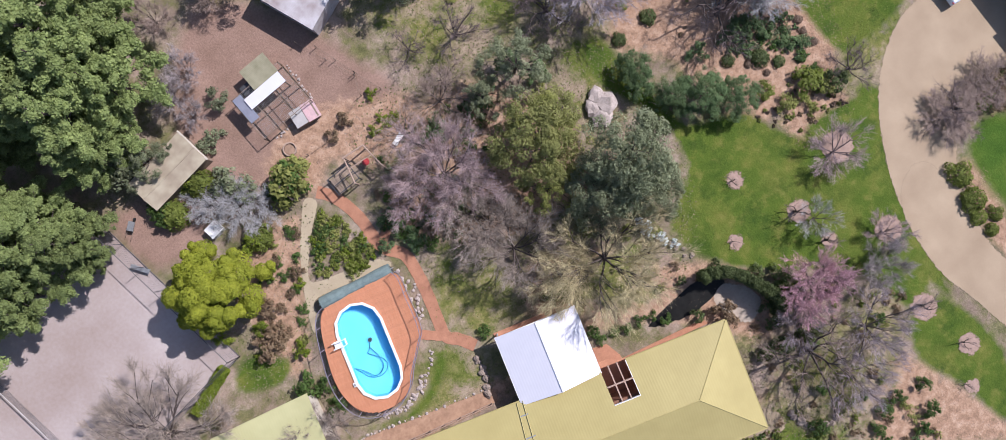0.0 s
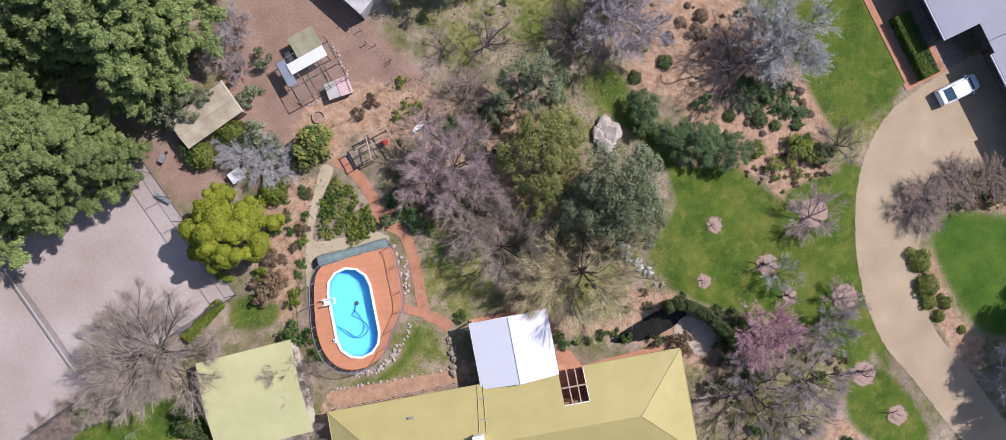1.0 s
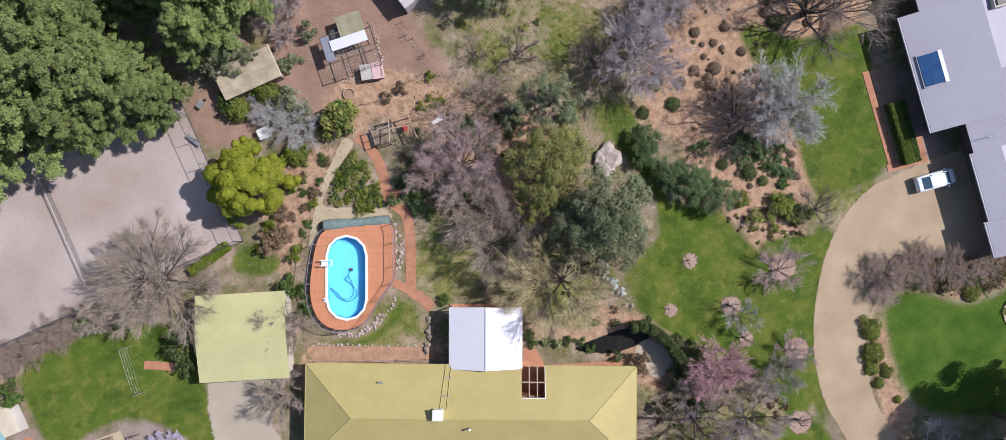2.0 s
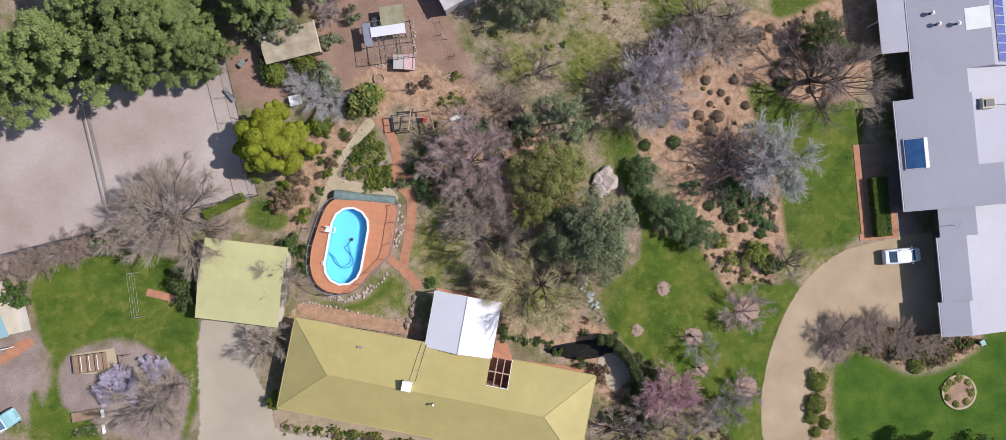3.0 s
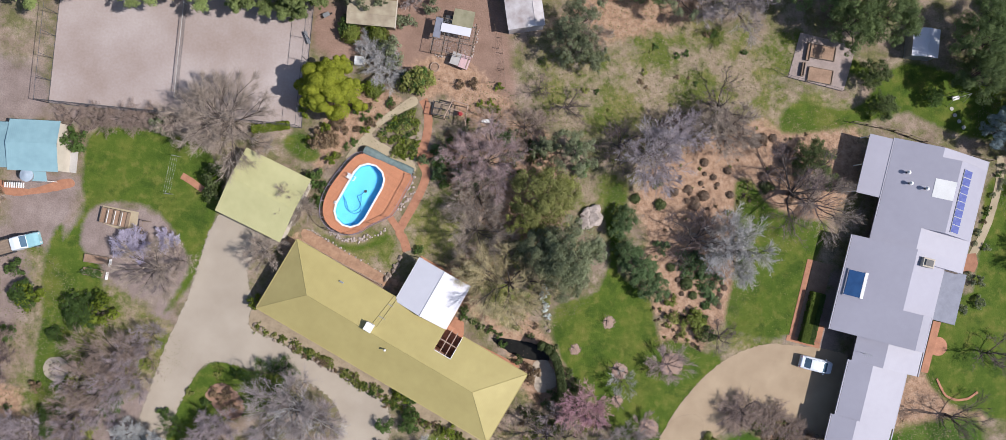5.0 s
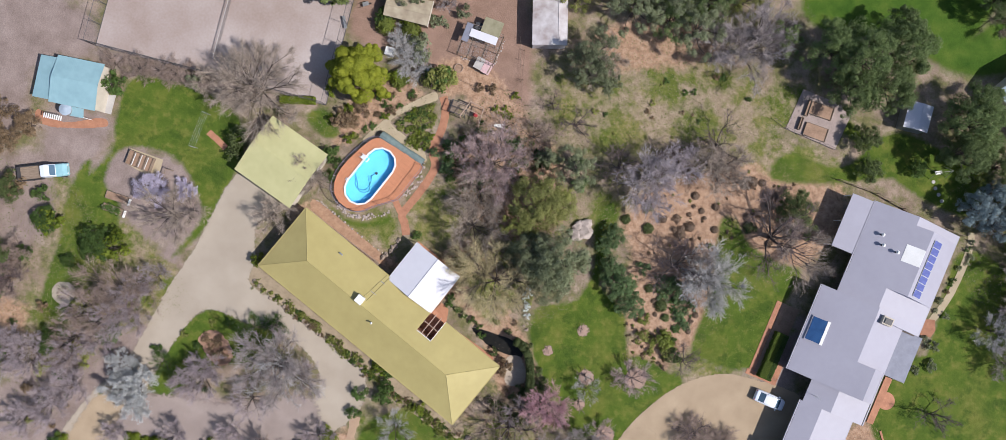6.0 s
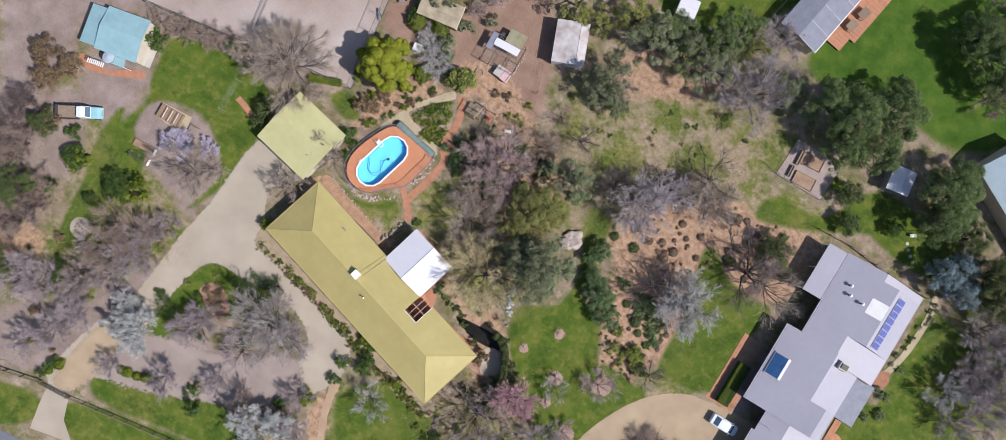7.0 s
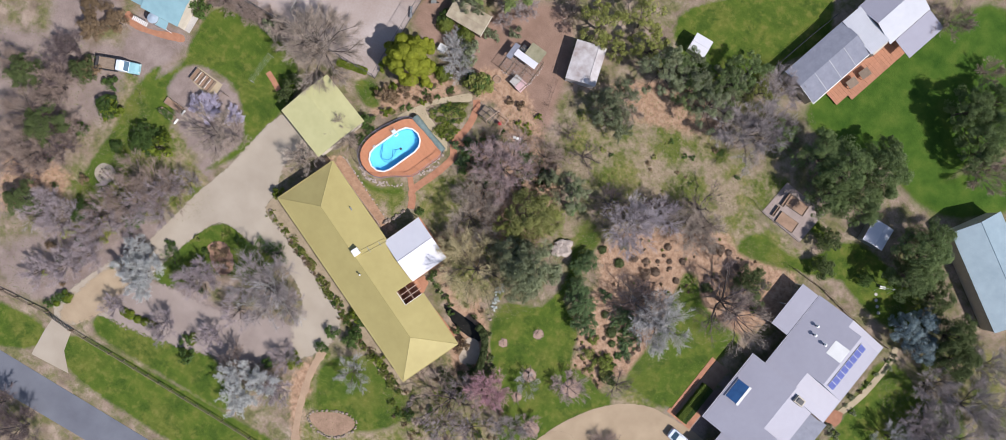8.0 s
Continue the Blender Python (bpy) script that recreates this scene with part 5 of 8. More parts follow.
def loft(sections, bm=None):
    """A closed skin through rings of equal count."""
    bm = bm or bmesh.new()
    rings = [[bm.verts.new(p) for p in s] for s in sections]
    for a, b in zip(rings, rings[1:]):
        for i in range(len(a)):
            j = (i + 1) % len(a)
            bm.faces.new((a[i], a[j], b[j], b[i]))
    bm.faces.new(rings[0][::-1])
    bm.faces.new(rings[-1])
    return bm


def car_ring(x, half, z0, z1, shoulder=0.12):
    return [(x, -half, z0), (x, half, z0), (x, half + 0.02, (z0 + z1) / 2), (x, half - 0.02, z1 - shoulder), (x, half - shoulder, z1), (x, -half + shoulder, z1), (x, -half + 0.02, z1 - shoulder), (x, -half - 0.02, (z0 + z1) / 2)]


def wheel_set(car, xs, half, r):
    for x in xs:
        for s in (-1, 1):
            w = part("wheel", tube((x, s * (half - 0.2), r), (x, s * half, r), r * 0.62, n=16), GREY_METAL, car, "alloy wheel")
            part("tyre", tube((x, s * (half - 0.21), r), (x, s * (half - 0.01), r), r, n=20), RUBBER, w)


car = thing("car", "white sedan parked in the shade beside the house", "car", 47.8, -7.45, 0.02, 0)
part("body", loft([car_ring(x, h, z0, z1) for x, h, z0, z1 in ((-2.25, 0.7, 0.4, 0.82), (-2.15, 0.83, 0.3, 0.93), (-1.6, 0.89, 0.25, 0.97), (0.7, 0.9, 0.25, 0.97), (1.3, 0.89, 0.25, 0.94), (1.95, 0.83, 0.28, 0.83), (2.2, 0.66, 0.38, 0.7))]), PAINT_WHITE, car)
part("cabin", loft([car_ring(x, h, 0.93, z1, 0.1) for x, h, z1 in ((-1.72, 0.7, 0.98), (-0.95, 0.68, 1.36), (-0.3, 0.7, 1.42), (0.5, 0.69, 1.4), (1.42, 0.74, 0.96))]), CAR_GLASS, car, "windows with the sky's reflection in their colour")
part("roof_panel", loft([car_ring(x, h, 1.3, z1, 0.08) for x, h, z1 in ((-1.0, 0.64, 1.38), (-0.6, 0.69, 1.425), (0.1, 0.7, 1.445), (0.68, 0.66, 1.38))]), PAINT_WHITE, car)
part("bonnet", slab([(1.38, -0.74, 0.965), (1.95, -0.64, 0.86), (1.95, 0.64, 0.86), (1.38, 0.74, 0.965)], 0.03), PAINT_WHITE, car)
part("boot_lid", slab([(-2.12, -0.66, 0.955), (-1.74, -0.7, 0.99), (-1.74, 0.7, 0.99), (-2.12, 0.66, 0.955)], 0.03), PAINT_WHITE, car)
for s in (-1, 1):
    for x0, z0, x1, z1 in ((-1.72, 1.0, -0.97, 1.37), (0.64, 1.39, 1.4, 0.98)):
        part("roof_pillar", tube((x0, s * 0.68, z0), (x1, s * 0.68, z1), 0.045, n=6), PAINT_WHITE, car)
    part("headlight", box(1.98, 2.16, s * 0.48, s * 0.72, 0.6, 0.74, 0.03), LAMP, car)
    part("tail_light", box(-2.24, -2.14, s * 0.55, s * 0.77, 0.7, 0.88, 0.02), RED, car)
    part("mirror", box(0.95, 1.12, s * 0.9, s * 1.08, 0.95, 1.08, 0.03), PAINT_WHITE, car)
wheel_set(car, (-1.35, 1.35), 0.9, 0.32)

ute = thing("utility_truck", "old flat-tray truck with white cab and teal bonnet", "truck", -60.2, -17.75, 0.0, 30)
ute.scale = (1.15, 1.1, 1.1)
part("tray", box(-3.3, -0.35, -0.95, 0.95, 0.75, 0.88), OLD_WOOD, ute, "bare timber tray")
for x0, x1, y0, y1 in ((-3.3, -0.35, -0.95, -0.9), (-3.3, -0.35, 0.9, 0.95), (-3.3, -3.25, -0.9, 0.9), (-0.42, -0.35, -0.9, 0.9)):
    part("side_board", box(x0, x1, y0, y1, 0.88, 1.25 if x1 - x0 > 1 else 1.5), DARK_METAL, ute)
part("cab", loft([car_ring(x, h, 0.5, z1, 0.12) for x, h, z1 in ((-0.3, 0.78, 1.8), (0.2, 0.8, 1.86), (0.75, 0.78, 1.8), (1.2, 0.82, 1.15))]), PAINT_WHITE, ute)
part("windscreen", slab([(0.8, -0.66, 1.78), (1.18, -0.7, 1.24), (1.18, 0.7, 1.24), (0.8, 0.66, 1.78)], 0.02), CAR_GLASS, ute)
part("bonnet", loft([car_ring(x, h, 0.45, z1, 0.14) for x, h, z1 in ((1.1, 0.84, 1.15), (2.0, 0.82, 1.1), (2.5, 0.76, 0.95))]), PAINT_TEAL, ute, "faded teal bonnet")
for s in (-1, 1):
    part("headlight", tube((2.45, s * 0.55, 0.8), (2.53, s * 0.55, 0.8), 0.12, n=12), LAMP, ute)
wheel_set(ute, (-2.4, 1.7), 0.9, 0.36)

# ---- pool ----
PX, PY, PTURN = -17.8, -0.35, 74.7
DECK_H = 1.05


def oval(half_length, radius, k=7, z=None):
    """A long oval with faceted ends."""
    pts = []
    for s in (1, -1):
        for i in range(k):
            a = math.pi * (i / (k - 1) - 0.5)
            x, y = s * (half_length - radius + radius * math.cos(a)), s * radius * math.sin(a)
            pts.append((x, y) if z is None else (x, y, z))
    return pts


def ring_between(outer, inner, z0, z1):
    bm = bmesh.new()
    rows = [[bm.verts.new((x, y, z)) for x, y in loop] for loop, z in ((outer, z0), (outer, z1), (inner, z1), (inner, z0))]
    n = len(outer)
    for a, b in zip(rows, rows[1:] + rows[:1]):
        for i in range(n):
            j = (i + 1) % n
            bm.faces.new((a[i], a[j], b[j], b[i]))
    return bm


LINER = material("blue_pool_liner", (0.12, 0.48, 0.73), (0.095, 0.43, 0.69), rough=0.6, size=3, fine=0.8, bump=0)
WATER = bpy.data.materials.new("clear_water")
WATER.use_nodes = True
wb = WATER.node_tree.nodes["Principled BSDF"]
wb.inputs["Base Color"].default_value = (0.82, 0.95, 1.0, 1)
wb.inputs["Roughness"].default_value, wb.inputs["Transmission Weight"].default_value, wb.inputs["IOR"].default_value = 0.02, 1.0, 1.33
wv, wbp = WATER.node_tree.nodes.new("ShaderNodeTexNoise"), WATER.node_tree.nodes.new("ShaderNodeBump")
wv.inputs["Scale"].default_value = 1.4
wbp.inputs["Strength"].default_value, wbp.inputs["Distance"].default_value = 0.15, 0.05
WATER.node_tree.links.new(wv.outputs["Fac"], wbp.inputs["Height"])
WATER.node_tree.links.new(wbp.outputs["Normal"], wb.inputs["Normal"])

pool = thing("swimming_pool", "oval above-ground pool with white rim and blue water", "swimming pool", PX, PY, 0, PTURN)
part("rim", ring_between(oval(4.68, 2.28), oval(4.45, 2.05), DECK_H - 0.1, DECK_H + 0.14), WHITE, pool, "white coping rim")
part("pool_wall", ring_between(oval(4.5, 2.1), oval(4.42, 2.02), 0.03, DECK_H - 0.1), LINER, pool)
part("pool_floor", slab([(x, y, 0.06) for x, y in oval(4.5, 2.1)], 0.06), LINER, pool)
water = part("water", sheet(oval(4.42, 2.02), DECK_H - 0.12, 0.02), WATER, pool, "clear still water")
water.visible_shadow = False
ladder = thing("pool_ladder", "white plastic pool ladder on the rim", "ladder", PX, PY, 0, PTURN)
for y in (-0.28, 0.28):
    part("rail", tube((1.6 + y, 1.7, DECK_H - 0.5), (1.6 + y, 1.75, DECK_H + 0.75), 0.04, n=8), WHITE, ladder)
    part("rail", tube((1.6 + y, 1.75, DECK_H + 0.75), (1.6 + y, 2.75, DECK_H + 0.75), 0.04, n=8), WHITE, ladder)
    part("rail", tube((1.6 + y, 2.75, DECK_H + 0.75), (1.6 + y, 2.8, DECK_H), 0.04, n=8), WHITE, ladder)
for z in (0.2, 0.45):
    part("rung", box(1.3, 1.9, 1.66, 1.76, DECK_H - z, DECK_H - z + 0.04), WHITE, ladder)
part("platform", box(1.25, 1.95, 2.1, 2.7, DECK_H + 0.16, DECK_H + 0.24), WHITE, ladder)
skim = thing("pool_skimmer", "white skimmer box on the pool rim", "skimmer", PX, PY, 0, PTURN)
part("box", box(-2.6, -2.2, 2.2, 2.5, DECK_H - 0.2, DECK_H + 0.18, 0.03), WHITE, skim)
part("lid", tube((-2.4, 2.35, DECK_H + 0.18), (-2.4, 2.35, DECK_H + 0.21), 0.11, n=12), GREY_METAL, skim)


def hose_mesh(points, r, steps=8, n=6):
    c = smooth_loop(points, steps, closed=False)
    segs = [(a, b, r, r) for a, b in zip(c[:-1], c[1:])]
    return raw_mesh("hose", *prisms(segs, n))


HOSE = material("dark_teal_hose", (0.02, 0.17, 0.25), (0.015, 0.13, 0.2), rough=0.5, bump=0)
cleaner = thing("pool_cleaner", "pool cleaner with a dark looping hose on the floor", "pool cleaner")
hp = [(x, y, 0.14) for x, y in [(-17.29, 0.38), (-17.87, -0.28), (-18.22, -0.46), (-17.88, -0.99), (-17.38, -1.73), (-17.33, -2.43), (-17.98, -2.87), (-18.74, -2.82), (-19.41, -2.30), (-19.70, -1.63), (-20.15, -0.71)]]
part("hose", hose_mesh(hp, 0.035), HOSE, cleaner)
part("hose", hose_mesh([(x, y, 0.2) for x, y in ((-17.74, -0.11), (-17.52, -1.22), (-17.66, -2.18), (-18.28, -2.64), (-18.93, -2.54), (-19.43, -1.62), (-20.11, -0.77))], 0.032), HOSE, cleaner)
part("head", tube((hp[0][0], hp[0][1], 0.06), (hp[0][0], hp[0][1], 0.3), 0.22, 0.14, n=12), DARK_METAL, cleaner)

# deck boards run across the pool's length; the deck is cut round the pool
DECK_OUT = smooth_loop([(-11.70, 3.93), (-12.08, 1.37), (-12.88, -1.54), (-13.80, -2.56), (-15.67, -4.12), (-16.71, -5.19), (-18.32, -5.83), (-20.30, -5.49), (-21.68, -4.36), (-22.20, -2.60), (-21.94, -0.41), (-20.94, 2.19), (-19.83, 4.33), (-18.72, 5.20), (-17.10, 5.08), (-14.49, 4.58)], 5)
ca, sa = math.cos(radians(PTURN)), math.sin(radians(PTURN))
deck_local = [((x - PX) * ca + (y - PY) * sa, -(x - PX) * sa + (y - PY) * ca) for x, y in DECK_OUT]
deck = thing("pool_deck", "red-brown timber deck round the pool", "deck", PX, PY, 0, PTURN)


def crossings(loop, u):
    vs = []
    for i in range(len(loop)):
        a, b = loop[i], loop[(i + 1) % len(loop)]
        if (a[0] > u) != (b[0] > u):
            vs.append(a[1] + (b[1] - a[1]) * (u - a[0]) / (b[0] - a[0]))
    return sorted(vs)


hole = oval(4.6, 2.2, 13)
u = min(p[0] for p in deck_local) + 0.1
while u < max(p[0] for p in deck_local):
    vs, hs = crossings(deck_local, u), crossings(hole, u)
    spans = []
    if len(vs) >= 2:
        spans = [(vs[0], hs[0]), (hs[-1], vs[-1])] if len(hs) >= 2 else [(vs[0], vs[-1])]
    for a, b in spans:
        if b - a > 0.08:
            part("board", box(u - 0.083, u + 0.083, a, b, DECK_H - 0.04, DECK_H), DECKING, deck)
    u += 0.172
part("skirt", ring_between(deck_local, [(x * 0.985, y * 0.985) for x, y in deck_local], 0, DECK_H - 0.045), DECKING, deck, "timber skirt boards")

fence = thing("pool_fence", "low grey metal fence round the pool deck", "fence")
RAIL = material("grey_fence_paint", (0.26, 0.23, 0.28), (0.18, 0.16, 0.2), rough=0.5, bump=0)
centre = DECK_OUT.mean(0)
loop = (DECK_OUT + (DECK_OUT - centre) * 0.02)[: int(len(DECK_OUT) * 0.84)]
FENCE_LOW, FENCE_TOP = 0.25, DECK_H + 1.35
for h in (FENCE_LOW, FENCE_TOP):
    part("rail", raw_mesh("rail", *prisms([(np.array([*a, h]), np.array([*b, h]), 0.035, 0.035) for a, b in zip(loop[:-1], loop[1:])], 6)), RAIL, fence)
dist = 0.0
bars = []
for a, b in zip(loop[:-1], loop[1:]):
    L = np.linalg.norm(b - a)
    for k in range(int(L / 0.12)):
        p = a + (b - a) * k * 0.12 / L
        bars.append((np.array([*p, FENCE_LOW]), np.array([*p, FENCE_TOP]), 0.008, 0.008))
    if dist <= 0:
        part("post", tube((*a, -0.1), (*a, FENCE_TOP + 0.04), 0.04, n=6), RAIL, fence)
        dist = 1.9
    dist -= L
tagged(part("bars", raw_mesh("bars", *prisms(bars, 3)), RAIL, fence), "thin upright bars", kind="stuff")

BLANKET = material("grey_green_blanket", (0.19, 0.25, 0.24), (0.12, 0.16, 0.155), rough=0.6, size=0.5, fine=7, bump=0.5, depth=0.05)
roll = thing("pool_cover_roll", "rolled grey-green pool blanket beside the deck", "pool cover")
ra, rb = [(-18.72, 5.77), (-11.71, 4.45)]
ra, rb = Vector((*ra, 0.62)), Vector((*rb, 0.62))
secs = []
for i in range(15):
    f = i / 14
    c = ra.lerp(rb, f)
    side = (rb - ra).normalized().cross(Vector((0, 0, 1)))
    r = 0.62 + 0.05 * math.sin(f * 9) - 0.08 * f
    secs.append([c + side * r * math.cos(a * math.pi / 6) + Vector((0, 0, r * math.sin(a * math.pi / 6))) for a in range(12)])
part("blanket", loft(secs), BLANKET, roll)
part("axle", tube(ra - (rb - ra).normalized() * 0.3, rb + (rb - ra).normalized() * 0.3, 0.05, n=8), GREY_METAL, roll)
for p in (ra, rb):
    part("stand", box(p.x - 0.05, p.x + 0.05, p.y - 0.3, p.y + 0.3, 0, 0.5), DARK_METAL, roll)

# brick paths
for level, (pts, w) in enumerate((([(-12.87, 14.42), (-12.09, 13.45), (-11.45, 11.82), (-11.16, 9.70), (-11.19, 6.67), (-9.96, 4.81), (-10.03, 2.73), (-10.50, 0.43), (-11.20, -2.08), (-11.54, -3.72), (-10.67, -4.77), (-9.88, -6.13)], 1.15), ([(-11.54, -3.72), (-12.46, -2.93), (-13.44, -2.03)], 0.9), ([(-11.19, 6.67), (-9.34, 7.92), (-7.98, 8.40)], 0.9))):
    lone("brick_path", ribbon(pts, w, 0.04 + 0.008 * level), PAVER, "terracotta brick garden path", "path", kind="structure")

# ---- tennis court fittings ----
def wire_fence(name, label, points, height, spacing, mesh_step, mat, post_r=0.03, rail_r=0.02, wire_r=0.004):
    """Posts and rails with a light wire mesh."""
    f = thing(name, label, "fence")
    wires, tops, bottoms = [], [], []
    for a, b in zip(points[:-1], points[1:]):
        a, b = np.array(a, float), np.array(b, float)
        L = np.linalg.norm(b - a)
        n = max(1, round(L / spacing))
        for k in range(n + 1):
            p = a + (b - a) * k / n
            part("post", tube((*p, -0.1), (*p, height), post_r, n=6), mat, f)
        tops.append((np.array([*a, height]), np.array([*b, height]), rail_r, rail_r))
        bottoms.append((np.array([*a, 0.1]), np.array([*b, 0.1]), rail_r, rail_r))
        for k in range(int(L / mesh_step)):
            p = a + (b - a) * k * mesh_step / L
            wires.append((np.array([*p, 0.05]), np.array([*p, height]), wire_r, wire_r))
        for k in range(1, int(height / 0.3)):
            wires.append((np.array([*a, k * 0.3]), np.array([*b, k * 0.3]), wire_r, wire_r))
    part("rail", raw_mesh("rail", *prisms(tops, 6)), mat, f)
    part("rail", raw_mesh("rail", *prisms(bottoms, 6)), mat, f)
    tagged(part("wire_mesh", raw_mesh("wire_mesh", *prisms(wires, 3)), mat, f), "thin wire mesh", kind="stuff")
    return f


cm = pose(COURT_X, COURT_Y, 0, 0, 0, COURT_TURN)
cp = lambda x, y: tuple((cm @ Vector((x, y, 0)))[:2])
WIRE = material("dark_coated_wire", (0.10, 0.10, 0.11), (0.06, 0.06, 0.065), rough=0.6, bump=0)
wire_fence("court_fence", "tall dark wire fence round the tennis court", [cp(-17.6, 9.6), cp(-17.6, -8.6), cp(16.6, -8.6)], 3.0, 3.2, 0.25, WIRE, 0.035, 0.03)
wire_fence("court_fence", "tall dark wire fence at the court's end", [cp(16.6, -8.6), cp(16.6, 9.6), cp(-17.6, 9.6)], 3.0, 3.2, 0.25, WIRE, 0.035, 0.03)
NET = material("dark_net", (0.16, 0.16, 0.165), (0.1, 0.1, 0.105), bump=0)
net = thing("tennis_net", "sagging dark tennis net with a pale tape", "tennis net", COURT_X, COURT_Y, 0, COURT_TURN)
for y in (-6.2, 6.6):
    part("post", tube((-0.5, y, -0.1), (-0.5, y, 1.1), 0.06, n=8), GREY_METAL, net)
part("tape", box(-0.53, -0.47, -6.2, 6.6, 0.96, 1.02), CONCRETE, net)
strands = [(np.array([-0.5, y, 0.05]), np.array([-0.5, y, 0.98]), 0.006, 0.006) for y in np.arange(-6.2, 6.6, 0.1)] + [(np.array([-0.5, -6.2, z]), np.array([-0.5, 6.6, z]), 0.006, 0.006) for z in np.arange(0.05, 0.98, 0.1)]
tagged(part("netting", raw_mesh("netting", *prisms(strands, 3)), NET, net), "fine dark netting", kind="stuff")
bench = thing("court_bench", "small grey bench beside the court fence", "bench", -30.10, 18.67, 0, -55)
part("seat", box(-0.9, 0.9, -0.2, 0.2, 0.42, 0.47), GREY_METAL, bench)
for x in (-0.7, 0.7):
    part("leg", box(x - 0.04, x + 0.04, -0.18, 0.18, 0, 0.42), GREY_METAL, bench)

# ---- poultry yard ----
MOSS_ROOF = ribbed("mossy_iron_sheet", (0.31, 0.29, 0.20), (0.2, 0.19, 0.12), 0.8, 0.2, 0.12, size=1.0)
coop = thing("chicken_coop", "small timber coop with a mossy iron roof", "coop", -10.05, 26.1, 0, 3)
part("wall", box(-1.2, 1.2, -0.9, 0.9, 0, 1.6), OLD_WOOD, coop)
part("roof", slab([(-1.4, -1.15, 1.85), (1.4, -1.15, 1.85), (1.4, 1.15, 1.65), (-1.4, 1.15, 1.65)], 0.05), MOSS_ROOF, coop)
part("door", box(-0.3, 0.3, -0.94, -0.9, 0.1, 1.2), OLD_WOOD, coop)
part("ledge", slab([(-2.7, -2.35, 1.9), (1.35, -2.35, 1.95), (1.35, -1.2, 1.98), (-2.7, -1.2, 1.93)], 0.05), WHITE_ROOF, coop, "clean white iron sheet over the run")
for u in (-2.5, 1.2):
    part("post", box(u - 0.05, u + 0.05, -2.3, -2.2, -0.05, 1.87), OLD_WOOD, coop)
for u in (-1.9, -0.2):
    part("nest_box", box(u - 0.55, u + 0.55, -0.85, 0.15, 0.3, 1.25, 0.02) if u < -1 else box(u - 0.35, u + 0.35, -1.15, -0.93, 0.3, 0.9, 0.02), DARK_METAL, coop, "dark nesting box")
run = thing("poultry_run", "wire poultry run on a timber frame", "animal pen", -10.85, 23.7, 0, 3)
for x0, x1, y0, y1 in ((-2.7, 2.8, -2.7, -2.7), (-2.7, 2.8, 1.9, 1.9), (-2.7, -2.7, -2.7, 1.9), (2.8, 2.8, -2.7, 1.9), (-1.2, -1.2, -2.7, 1.2), (0.9, 0.9, -2.7, 1.2), (-2.7, 2.8, -0.6, -0.6)):
    part("rail", tube((x0, y0, 1.7), (x1, y1, 1.7), 0.035, n=5), OLD_WOOD, run)
    part("rail", tube((x0, y0, 0.1), (x1, y1, 0.1), 0.04, n=5), OLD_WOOD, run)
    part("post", tube((x0, y0, -0.1), (x0, y0, 1.75), 0.05, n=5), OLD_WOOD, run)
    part("post", tube((x1, y1, -0.1), (x1, y1, 1.75), 0.05, n=5), OLD_WOOD, run)
wires = [(np.array([x, -2.7, 1.71]), np.array([x, 1.9, 1.71]), 0.004, 0.004) for x in np.arange(-2.7, 2.8, 0.12)] + [(np.array([-2.7, y, 1.71]), np.array([2.8, y, 1.71]), 0.004, 0.004) for y in np.arange(-2.7, 1.9, 0.12)]
tagged(part("wire_mesh", raw_mesh("wire_mesh", *prisms(wires, 3)), GREY_METAL, run), "thin wire netting", kind="stuff")
part("sheet_cover", slab([(-2.65, -0.9, 1.78), (-1.7, -0.9, 1.78), (-1.7, 1.8, 1.8), (-2.65, 1.8, 1.8)], 0.02), SMOKED, run, "smoky plastic cover")
PINK = material("faded_pink_cloth", (0.55, 0.36, 0.36), (0.42, 0.30, 0.31), size=0.4, fine=5)
crate = thing("nesting_crate", "timber nesting crate under a faded pink sheet", "crate", -9.2, 20.7, 0, -6)
part("box", box(-1.2, 1.1, -0.8, 0.8, 0, 0.9, 0.04), OLD_WOOD, crate)
part("sheet", slab([(0.0, -0.9, 1.0), (1.3, -0.9, 0.86), (1.3, 0.9, 0.86), (0.0, 0.9, 1.0)], 0.04), PINK, crate, "faded pink cover")
part("lid", slab([(-1.25, -0.85, 0.95), (-0.05, -0.85, 1.0), (-0.05, 0.85, 1.0), (-1.25, 0.85, 0.95)], 0.04), CONCRETE, crate)
tyre = thing("tyre_trough", "old tyre used as a feeding trough on bare soil", "tyre", -12.4, 19.15)
bm = ring_between([(0.68 * math.cos(i * math.pi / 12), 0.68 * math.sin(i * math.pi / 12)) for i in range(24)], [(0.54 * math.cos(i * math.pi / 12), 0.54 * math.sin(i * math.pi / 12)) for i in range(24)], 0, 0.25)
bmesh.ops.bevel(bm, geom=list(bm.edges), offset=0.04, segments=2, affect="EDGES")
part("tread", bm, PALE_WOOD, tyre)
part("water", tube((0, 0, 0.0), (0, 0, 0.1), 0.5, n=20), SOIL, tyre)
wire_fence("yard_fence", "sagging wire stock fence on timber posts", [(-13.74, 17.75), (-8.98, 17.55), (-4.00, 19.10), (-3.38, 20.91), (-5.87, 26.62)], 0.95, 2.8, 0.5, OLD_WOOD, 0.035, 0.006)
wire_fence("yard_fence", "sagging wire stock fence on timber posts", [(-4.61, 25.28), (-3.20, 21.16), (-1.19, 15.81), (0.30, 12.77)], 0.95, 2.8, 0.5, OLD_WOOD, 0.035, 0.006)

